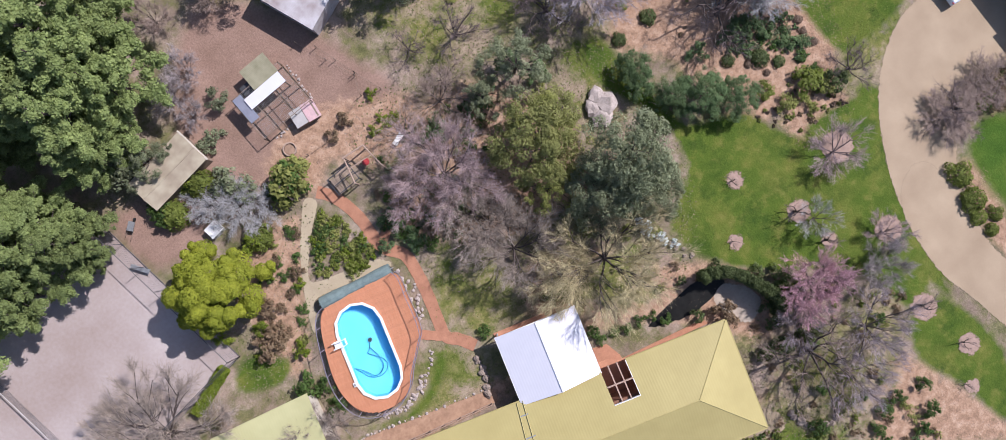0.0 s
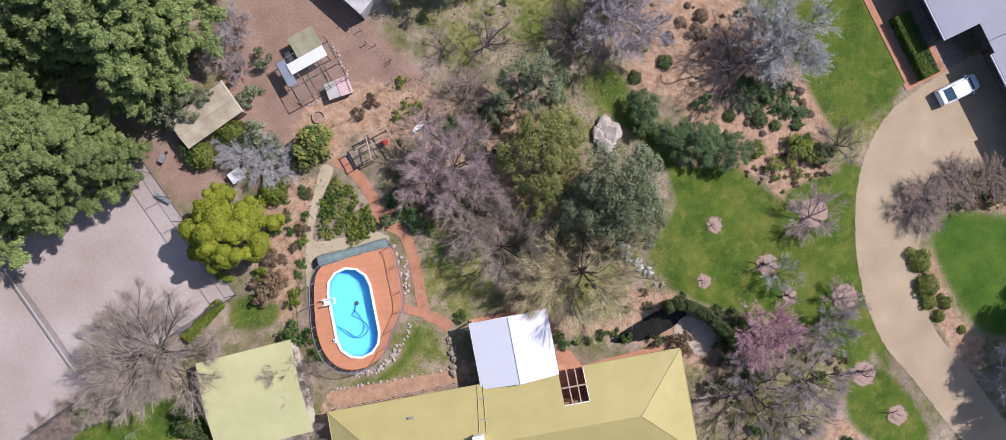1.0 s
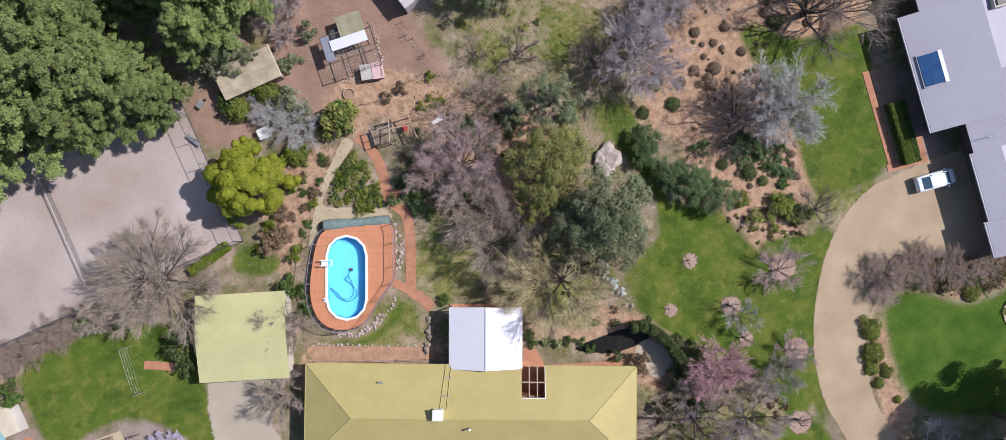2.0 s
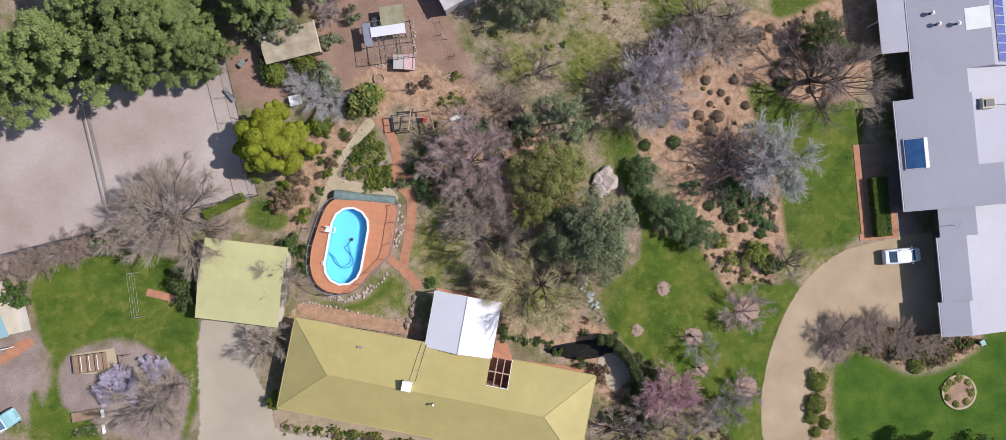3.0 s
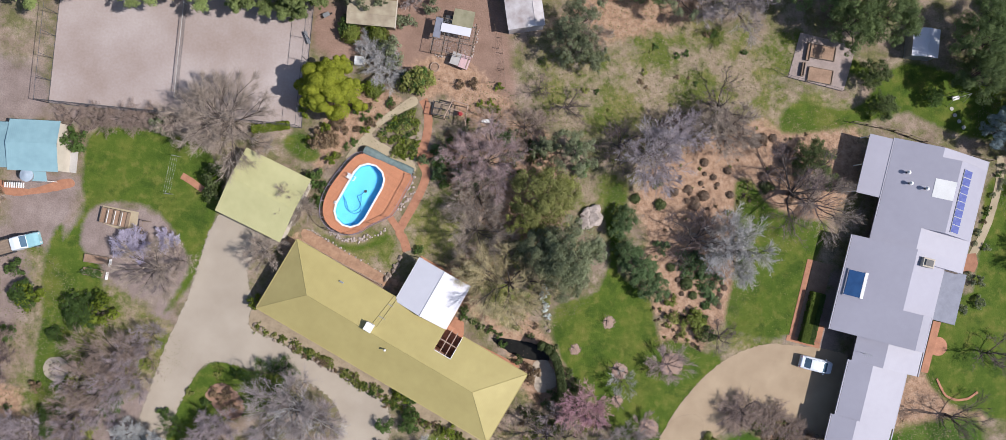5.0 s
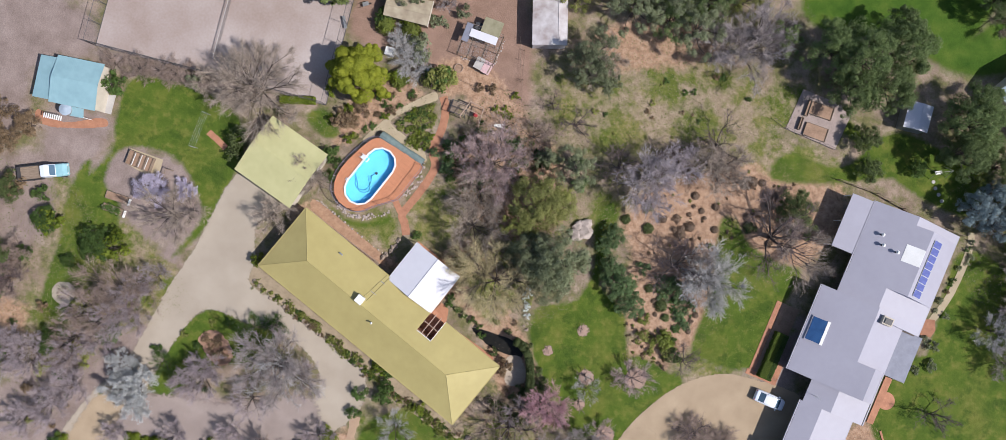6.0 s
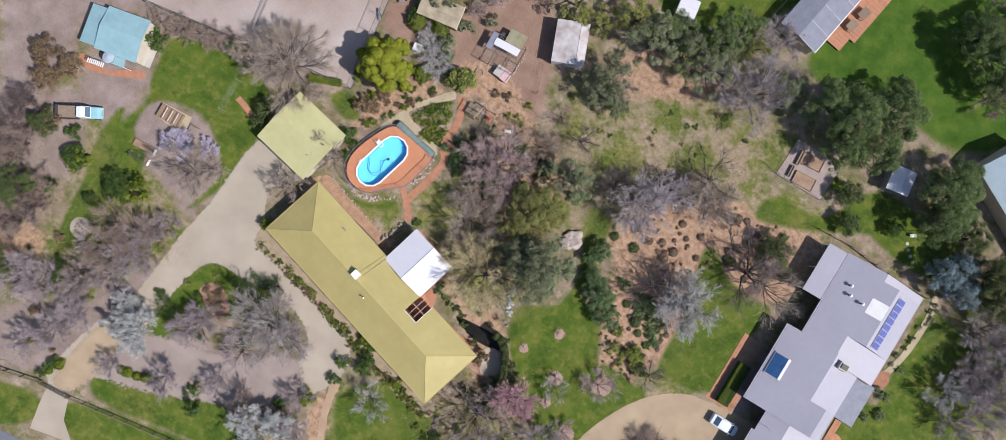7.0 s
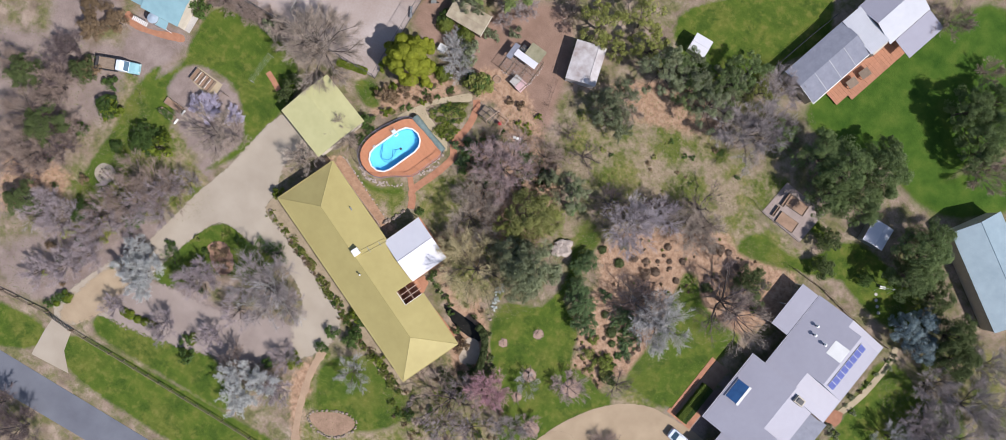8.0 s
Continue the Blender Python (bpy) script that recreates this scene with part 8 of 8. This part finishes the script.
row([(-25.4, 25.6), (-23.4, 26.4), (-24.6, 27.4)], (1.7, 1.5, 1.8), bush, mat=LEAF_BLUE, label="straggling grey-green shrub over the old shed", tall=1.7)
row([(9.5, -6.4), (9.9, -7.1), (9.6, -7.9), (10.3, -8.5), (10.2, -9.3), (10.9, -10.0), (9.3, -7.2)], (0.55, 0.6, 0.5, 0.6, 0.5, 0.55, 0.4), bush, mat=leaf_material("silver_leaves", (0.74, 0.78, 0.76), (0.42, 0.48, 0.46), 0.15), label="silver-leaved spiky plant at the lawn edge", tall=0.7)
row([(-35.0, -48.1), (-33.8, -47.9), (-32.5, -47.7), (-31.3, -47.25), (-30.3, -46.9), (-23.65, -44.8), (-44.2, -53.9), (-43.5, -52.2)], (0.75, 0.8, 0.75, 0.8, 0.7, 0.85, 0.6, 0.9), bush, mat=LEAF_FRESH, form=MOUND, label="clipped yellow-green shrub beside the drive", tall=1.1)
row([(-64.2, -21.6)], (2.2,), bush, mat=LEAF_BROWN, label="large dull brown-green shrub behind the truck", tall=0.9)
row([(-59.8, -20.9)], (1.5,), bush, mat=LEAF_MID, label="loose green shrub beside the truck", tall=0.8)
patch("leaf_heap", [(-31.5, -31.5), (-29.5, -29.4), (-26.3, -31.1), (-26.1, -33.3), (-28.2, -33.8)], 0.05, material("red_brown_brush", (0.36, 0.22, 0.15), (0.2, 0.12, 0.085), size=0.8, fine=4, bump=0.7, depth=0.1), "heap of red-brown dead brush on grass", "brush heap", 0.6)
row([(-30.2, -31.0), (-28.6, -30.6), (-27.3, -31.9), (-28.4, -32.7), (-29.3, -32.0)], (0.9, 1.0, 0.9, 0.7, 0.6), bush, mat=LEAF_BROWN, label="dead brown brush piled on grass", tall=0.5)
row([(-21.44, 22.49), (-27.96, 8.92), (-24.57, 7.45), (-20.14, 14.29), (-22.85, 3.47), (-20.77, 10.98)], (1.4, 1.0, 0.9, 1.3, 0.95, 0.8), bush, mat=LEAF_FRESH, label="bright yellow-green rounded shrub")
row([(-25.23, 21.45), (-13.99, 16.43), (-15.49, 16.43), (-24.21, 0.50), (-23.23, -2.68), (-23.09, -0.51)], (1.6, 2.0, 1.6, 1.5, 1.2, 1.1), bush, mat=LEAF_MID, label="large rounded mid-green shrub", tall=0.9)
row([(-18.71, 19.65), (-17.16, 24.17), (-14.91, 26.64), (-18.35, 24.09), (-17.88, 18.26)], (1.9, 1.1, 1.3, 1.0, 1.6), bush, mat=LEAF_BLUE, label="spreading grey-green garden shrub")
row([(-16.97, 13.00), (-17.95, 10.71), (-19.77, 8.32), (-20.49, 6.58), (-20.00, 10.01), (-19.74, 11.33), (-19.10, 9.70), (-21.31, 5.70)], (0.8, 0.6, 0.6, 0.65, 0.7, 0.6, 0.6, 0.55), bush, mat=LEAF_MID, label="low green border plant", tall=0.6)
row([(-24.95, 5.47), (-6.68, 18.08), (-8.46, 17.53), (-23.83, 9.91), (-23.01, 8.52), (-23.75, 6.06)], (1.7, 0.9, 0.8, 1.4, 1.2, 1.3), bush, mat=LEAF_BROWN, label="dry brown garden shrub", tall=0.8)
row([(-2.89, 15.58), (-3.85, 16.31), (-5.07, 15.71), (-3.17, 18.69), (-3.74, 15.46)], (0.7, 0.6, 0.7, 0.7, 0.5), bush, mat=LEAF_FRESH, label="small yellow-flowered shrub on mulch", tall=0.7)
row([(5.16, 12.13), (3.88, 11.95), (-0.26, 12.04), (-8.83, 8.29), (-8.01, 5.38), (-8.66, 7.02), (-10.95, 6.49), (-3.42, 4.91), (-1.59, 12.29), (10.38, 10.45), (8.94, 13.08)], (1.5, 1.2, 1.3, 1.2, 1.3, 1.0, 0.9, 1.2, 0.9, 1.4, 1.4), bush, mat=LEAF_TEAL, label="teal-green shrub beneath bare trees", tall=0.9)
row([(14.21, -19.93), (15.56, -18.98), (15.37, -16.83), (12.76, -13.99), (9.17, -13.14)], (1.1, 1.0, 0.9, 0.6, 0.6), bush, mat=LEAF_DARK, label="low dark shrub round the hedge and terrace", tall=0.8)
row([(-24.56, 20.69), (-20.81, 21.34), (-19.69, 14.25)], (1.6, 1.6, 1.3), bush, mat=LEAF_OLIVE, form=MOUND, label="clipped round olive-green shrub beside the old shed", tall=1.3)
row([(-14.37, 16.31), (-12.80, 17.11)], (2.4, 1.6), bush, mat=LEAF_GUM, label="large olive-green rounded shrub", tall=0.9)
row([(-36.91, -2.14), (-36.66, -4.87), (-37.21, -3.70)], (1.8, 1.5, 1.4), bush, mat=LEAF_DARK, label="dark green shrub against the garage wall", tall=1.2)
row([(-56.99, -2.68), (-56.07, -2.13)], (1.9, 1.4), bush, mat=LEAF_MID, label="mid-green shrub beside the teal cottage")
row([(-28.06, -17.75)], (1.1,), bush, mat=LEAF_FRESH, label="yellow-green spiky shrub at the house corner", tall=1.2)
row([(-47.46, -24.04), (-56.66, -24.00)], (2.7, 2.2), bush, mat=LEAF_FRESH, label="large bright green shrub on thin grass", tall=0.9)
row([(26.58, 15.63), (29.96, 15.31), (26.98, 14.10), (28.34, 13.95), (26.81, 12.74), (29.06, 13.15), (31.07, 12.19), (25.36, 11.54), (27.53, 11.14), (23.59, 10.65), (26.56, 9.70), (33.45, 20.63), (32.64, 19.82), (34.82, 21.19), (36.01, 16.86), (34.88, 15.73), (37.32, 20.16), (39.06, 13.41), (30.98, 9.63), (32.11, 9.71), (33.34, -0.37), (33.01, -1.57), (26.92, -0.85), (27.87, -2.52), (33.33, -3.01)], (0.65, 0.6, 0.35, 0.45, 0.4, 0.35, 0.6, 0.6, 0.85, 0.6, 0.9, 0.9, 0.7, 0.55, 0.6, 0.7, 0.6, 0.5, 0.3, 0.35, 0.5, 0.4, 0.4, 0.35, 0.4), bush, mat=LEAF_MOUND, form=MOUND, label="clipped brown lavender mound on mulch", tall=0.75)
row([(35.43, 14.53), (25.48, 0.59), (28.12, -1.09), (29.48, -2.45), (18.46, 8.41), (22.14, 8.57)], (0.85, 0.65, 1.0, 0.6, 0.7, 0.8), bush, mat=LEAF_DARK, form=MOUND, label="clipped dark green mound on mulch", tall=0.8)
row([(27.73, 2.18), (29.17, 1.78), (23.72, 2.98), (29.97, 0.75), (31.57, -1.81), (30.77, -1.01), (32.37, -2.45), (28.54, 3.14), (26.53, 2.58)], (1.3, 1.5, 1.2, 1.1, 0.9, 0.8, 0.8, 1.0, 0.9), bush, mat=LEAF_TEAL, label="spreading blue-green shrub on mulch", tall=0.6)
row([(20.95, 11.37), (31.38, 9.79), (30.11, -4.84), (31.31, -5.40)], (0.9, 0.5, 0.9, 0.8), bush, mat=LEAF_FRESH, label="yellow-green shrub on mulch", tall=0.7)
row([(36.4, -21.6), (36.1, -24.2), (35.5, -25.8), (36.9, -26.6), (35.7, -27.5), (37.3, -29.9), (48.50, -20.82)], (1.2, 1.25, 0.85, 0.7, 0.75, 0.5, 1.0), bush, form=MOUND, mat=LEAF_OLIVE, label="rounded olive-brown shrub in a bed by the drive", tall=0.8)
row([(52.38, -23.11), (53.51, -22.75), (54.63, -23.32), (54.89, -24.66), (54.18, -25.60), (52.90, -25.79), (51.97, -24.93), (51.84, -23.84)], (0.5,) * 8, bush, mat=LEAF_GUM, form=MOUND, label="clipped low shrub in a round bed", tall=0.7)
row([(-44.09, -52.32), (-45.02, -54.40), (-24.15, -45.19), (-11.36, -39.76), (-22.52, -47.18), (-7.15, -29.47), (-3.77, -28.72), (-3.94, -26.87), (-6.72, -32.44), (-4.45, -24.62)], (1.2, 1.0, 1.2, 1.4, 1.6, 1.4, 1.6, 1.5, 1.2, 1.5), bush, mat=LEAF_MID, label="rounded green shrub by the drive", tall=0.8)
row([(-5.58, -24.87), (-8.62, -36.62), (1.81, -28.20)], (1.5, 1.6, 1.2), bush, mat=LEAF_FRESH, label="bright green shrub beside the house", tall=0.8)
row([(-0.31, -11.98), (-0.20, -12.83), (1.13, -13.09), (3.80, -13.61), (4.95, -14.12), (5.73, -15.10), (-8.41, -5.59), (2.28, -13.59)], (0.8, 0.7, 0.6, 0.7, 0.6, 0.7, 0.8, 0.6), bush, mat=LEAF_MID, label="low green plant beside the terrace", tall=0.7)
row([(16.75, -18.35), (17.16, -20.82), (15.41, -24.08), (12.97, -23.73), (11.38, -23.28), (8.34, -16.72), (13.87, -21.36)], (1.2, 1.1, 1.4, 1.2, 1.0, 0.8, 1.0), bush, mat=LEAF_DARK, label="dark green shrub beside the stone terrace", tall=1.0)
row([(10.65, -17.73), (10.57, -18.82)], (1.3, 1.0), bush, mat=LEAF_BROWN, label="red-brown shrub beside the stone terrace")
row([(21.44, -34.86), (20.43, -37.16), (18.74, -34.32), (17.02, -34.53), (15.42, -35.59), (18.82, -38.22)], (0.9, 1.0, 0.9, 0.9, 0.8, 0.9), bush, mat=LEAF_MID, label="green shrub in a border", tall=0.8)


def scatter(outline, n, lo, hi, mats, label, tall=0.7, seed=1, group="", apart=0.75):
    """Shrubs strewn over a bed, not too close to one another."""
    loop = smooth_loop(outline, 4)
    r = random.Random(seed)
    done = []
    for k in range(n * 12):
        x, y = r.uniform(loop[:, 0].min(), loop[:, 0].max()), r.uniform(loop[:, 1].min(), loop[:, 1].max())
        ins = False
        for i in range(len(loop)):
            a, b = loop[i], loop[(i + 1) % len(loop)]
            if (a[1] > y) != (b[1] > y) and x < (b[0] - a[0]) * (y - a[1]) / (b[1] - a[1]) + a[0]:
                ins = not ins
        s = r.uniform(lo, hi)
        if ins and all((x - p) ** 2 + (y - q) ** 2 > (apart * (s + t)) ** 2 for p, q, t in done):
            done.append((x, y, s))
            bush(x, y, s, r.choice(mats), tall * r.uniform(0.8, 1.2), label, group)
        if len(done) >= n:
            break


scatter([(26.42, -5.87), (31.62, -4.39), (32.53, -7.18), (28.16, -8.11)], 6, 0.5, 1.2, [LEAF_FRESH, LEAF_MID, LEAF_GUM], "yellow-green shrub at the bed's edge", 0.7, 6)
scatter([(-7.71, 11.25), (-5.68, 8.93), (-6.70, 3.61), (-9.46, 4.97), (-9.54, 8.84)], 14, 0.4, 0.9, [LEAF_MID, LEAF_DARK, LEAF_BROWN], "green undergrowth beneath bare trees", 0.6, 7)
scatter([(-22.24, 14.00), (-16.13, 13.12), (-23.30, 2.68), (-26.87, 3.92), (-25.39, 8.84)], 16, 0.4, 0.9, [LEAF_MID, LEAF_BROWN, LEAF_GUM, LEAF_FRESH], "mixed shrub in a garden border", 0.7, 8)
scatter([(4.57, -29.95), (13.27, -24.26), (22.33, -22.27), (23.97, -27.58), (14.30, -35.36)], 9, 0.5, 1.1, [LEAF_OLIVE, LEAF_MID, LEAF_BROWN], "mixed shrub in the eastern border", 0.8, 10)
scatter([(-51.72, -50.30), (-46.01, -36.37), (-44.52, -28.50), (-40.76, -42.74), (-45.41, -53.13)], 16, 0.5, 1.1, [LEAF_MID, LEAF_DARK, LEAF_BROWN, LEAF_GUM], "shrub in the rough border by the drive", 0.8, 11)
scatter([(6.46, 23.79), (23.09, 33.29), (34.23, 32.89), (24.77, 21.15), (11.07, 18.10)], 18, 0.25, 0.7, [LEAF_MID, LEAF_GUM, LEAF_BROWN], "low weedy tussock in thin grass", 0.5, 12)
scatter([(-66.18, -40.81), (-62.88, -28.78), (-51.94, -37.21), (-55.52, -44.10), (-60.26, -47.96)], 14, 0.5, 1.2, [LEAF_DARK, LEAF_BROWN, LEAF_MID], "rough shrub beneath trees", 0.8, 13)
scatter([(3.33, -0.25), (9.24, -5.54), (11.38, -11.78), (4.91, -12.17), (0.74, -3.62)], 12, 0.4, 0.9, [LEAF_BROWN, LEAF_GUM, LEAF_BLUE], "low shrub beneath the olive tree", 0.6, 14)
scatter([(-36.22, -33.74), (-26.51, -24.53), (-18.72, -27.53), (-22.64, -37.35), (-32.29, -38.53)], 16, 0.4, 1.0, [LEAF_MID, LEAF_GUM, LEAF_MID], "green shrub in the island bed", 0.7, 15)
scatter([(67.24, 24.62), (67.12, 13.80), (65.32, 14.36), (65.77, 24.77)], 12, 0.4, 0.8, [LEAF_BLUE, LEAF_MID, LEAF_BROWN], "grey-green shrub beside the house wall", 0.7, 16)


def planting(name, outline, n, lo, hi, tall, mats, label, seed, per=26):
    """Low plants that grow into one another, strewn over a bed."""
    r = np.random.default_rng(seed)
    loop = smooth_loop(outline, 4)
    p = r.uniform(loop.min(0), loop.max(0), (n * 4, 2))
    p = p[cover(p, outline, 0.2) > 0.5][:n]
    v, f, slot, base = [], [], [], 0
    for k, (x, y) in enumerate(p):
        s = r.uniform(lo, hi)
        m = 14
        c = np.column_stack([r.normal(0, 0.45, m) * s + x, r.normal(0, 0.45, m) * s + y, np.abs(r.normal(0.35, 0.2, m)) * s * tall * 1.6 + 0.03])
        a, b = leaves(r, c, np.full(m, 0.3 * s), per, 0.085)
        v.append(a)
        f.append(b + base)
        base += len(a)
        slot += [k % len(mats)] * len(b)
    ob = new(name, raw_mesh(name, np.concatenate(v), np.concatenate(f)))
    for mt in mats:
        ob.data.materials.append(mt)
    ob.data.polygons.foreach_set("material_index", np.array(slot, np.int32))
    return tagged(ob, label, "planting", kind="stuff")


planting("bed_planting", [(-13.86, 12.52), (-12.84, 10.98), (-11.67, 6.05), (-14.81, 6.40), (-17.45, 8.20), (-16.16, 10.48)], 56, 0.35, 0.8, 0.6, [LEAF_GUM, LEAF_MID, LEAF_FRESH, LEAF_OLIVE, LEAF_GUM], "dense leafy green planting in a triangular bed", 3)
planting("house_bed_planting", [(-27.30, -20.63), (-23.97, -21.13), (-18.21, -22.46), (-11.41, -24.27), (-3.22, -26.95), (6.83, -29.46), (6.41, -30.59), (-4.42, -27.92), (-12.74, -25.08), (-20.41, -23.04), (-25.50, -21.70)], 330, 0.2, 0.6, 0.7, [LEAF_GUM, LEAF_BROWN, LEAF_OLIVE, LEAF_GUM, LEAF_OLIVE, LEAF_MID], "small mixed plants along the house wall", 9, 18)
planting("dry_tufts", [(22.97, 15.78), (28.62, 20.61), (36.69, 23.05), (42.35, 22.27), (41.51, 18.24), (34.21, 12.60), (33.38, 7.79), (34.13, -3.41), (27.70, -5.79), (23.70, -3.40), (22.14, 7.77)], 70, 0.08, 0.26, 0.6, [LEAF_BROWN, LEAF_MOUND, LEAF_GUM], "small dry tufts over a mulched bed", 4, 12)
planting("drive_hedge_planting", [(40.2, -15.6), (44.6, -15.4), (47.6, -16.7), (51.8, -17.3), (55.4, -18.4), (55.0, -19.4), (49.4, -20.8), (44.0, -19.0), (40.7, -17.3)], 150, 0.35, 0.8, 0.9, [LEAF_BROWN, LEAF_MOUND, LEAF_OLIVE, LEAF_BROWN, LEAF_DARK], "tangled brown-green shrubs along the drive", 21, 20)
planting("blue_groundcover", [(26.1, 2.1), (32.2, 2.1), (33.0, -3.4), (30.9, -3.9), (30.3, -1.3), (28.5, -1.5)], 46, 0.25, 0.6, 0.5, [LEAF_TEAL, LEAF_BLUE, LEAF_TEAL, LEAF_MID], "blue-green sprawling plants on mulch", 22, 18)
planting("bed_edge_growth", [(24.3, -5.4), (27.9, -3.6), (31.2, -7.6), (33.0, -9.6), (27.9, -9.6), (25.8, -7.9)], 34, 0.12, 0.32, 0.4, [LEAF_GUM, LEAF_BROWN, LEAF_GUM, LEAF_MOUND], "dry grass and weeds at the tip of a bed", 23, 16)
planting("seedlings", [(-51.2, -19.6), (-48.8, -19.5), (-48.8, -18.8), (-51.2, -18.9)], 40, 0.25, 0.45, 0.9, [LEAF_MID, LEAF_MID, LEAF_BLUE], "rows of green seedlings in a vegetable bed", 17, 16)
planting("corner_planting", [(15.94, -32.92), (19.49, -33.36), (21.18, -36.20), (19.54, -40.31), (13.33, -36.27)], 16, 0.3, 0.8, 0.7, [LEAF_MID, LEAF_TEAL, LEAF_GUM, LEAF_BROWN], "mixed low planting beside the lawn", 20, 16)
planting("thicket_planting", [(-6.24, 13.17), (0.19, 13.62), (4.79, 11.64), (-1.86, 2.96), (-6.22, 3.24), (-8.22, 8.59)], 90, 0.25, 0.7, 0.6, [LEAF_MID, LEAF_DARK, LEAF_BROWN, LEAF_BLUE], "tangled undergrowth beneath bare trees", 18, 16)
planting("border_planting", [(1.00, -28.85), (8.44, -28.16), (12.27, -19.76), (19.72, -19.06), (25.59, -26.28), (14.30, -35.36)], 50, 0.25, 0.6, 0.6, [LEAF_OLIVE, LEAF_BROWN, LEAF_BROWN, LEAF_GUM], "mixed low planting in a border", 19, 16)

# ---- litter and weeds ----
def strewn(name, outlines, count, size, mat, label, seed, upright=0.25, shape=0.35):
    """Fallen leaves, bark chips or weeds: tiny blades over the given beds."""
    r = np.random.default_rng(seed)
    loops = [smooth_loop(o, 4) for o in outlines]
    areas = np.array([abs(np.sum(l[:, 0] * np.roll(l[:, 1], -1) - np.roll(l[:, 0], -1) * l[:, 1])) / 2 for l in loops])
    pts = []
    for l, a in zip(loops, areas / areas.sum()):
        box_n = int(count * a * 2.2)
        p = r.uniform(l.min(0), l.max(0), (box_n, 2))
        keep = cover(p, l[::4], 0.4) > r.uniform(0.2, 0.9, box_n)
        pts.append(p[keep])
    p = np.concatenate(pts)
    n = len(p)
    d = r.normal(0, 1, (n, 3)) * [1, 1, upright]
    d /= np.linalg.norm(d, axis=1)[:, None]
    d[:, 2] = np.abs(d[:, 2])
    w = np.cross(d, r.normal(0, 0.3, (n, 3)) + [0, 0, 1.0])
    w /= np.linalg.norm(w, axis=1)[:, None]
    L = size * r.uniform(0.5, 1.5, (n, 1))
    c = np.column_stack([p, np.full(n, 0.008)])
    v = np.stack([c, c + d * L * 0.5 + w * L * shape, c + d * L, c + d * L * 0.5 - w * L * shape], 1).reshape(-1, 3)
    ob = new(name, raw_mesh(name, v, np.arange(len(v)).reshape(-1, 4)))
    ob.data.materials.append(mat)
    return tagged(ob, label, "ground cover", kind="stuff")


strewn("bark_litter", MULCH, 20000, 0.1, leaf_material("bark_chips", (0.36, 0.25, 0.18), (0.22, 0.15, 0.105), 0.0, 0.4), "scattered bark chips and fallen leaves", 1)
strewn("weeds", THIN[1:], 16000, 0.16, leaf_material("low_weeds", (0.20, 0.22, 0.06), (0.1, 0.125, 0.03), 0.2, 0.5), "low weeds and tussock grass", 2, 0.8, 0.15)
WOODLAND = [[(-4.85, 18.98), (16.41, 12.78), (18.11, -0.04), (10.64, -12.74), (-1.84, -6.98), (-9.38, 1.09), (-9.18, 9.32)], [(1.5, 17.0), (2.0, 31.0), (25.65, 50.31), (39.47, 33.10), (18.61, 12.11), (0.08, 5.12)], [(-81.21, -29.06), (-61.81, -17.19), (-49.79, -22.10), (-41.06, -23.01), (-44.86, -47.39), (-56.21, -59.23)], [(4.57, -29.95), (14.54, -19.26), (25.59, -26.28), (14.95, -36.15)], [(60.78, 30.16), (76.28, 42.70), (93.27, 26.81), (76.77, 13.55)], [(-22.07, 19.18), (-13.96, 12.98), (-23.80, 0.04), (-29.49, 4.43)]]
strewn("leaf_litter", WOODLAND, 34000, 0.11, leaf_material("dead_leaves", (0.32, 0.25, 0.19), (0.16, 0.12, 0.09), 0.0, 0.35), "leaf litter and fallen twigs beneath trees", 3)
strewn("undergrowth", WOODLAND, 16000, 0.2, leaf_material("undergrowth_leaves", (0.15, 0.18, 0.055), (0.07, 0.09, 0.028), 0.2, 0.5), "sparse green undergrowth beneath trees", 4, 0.9, 0.2)
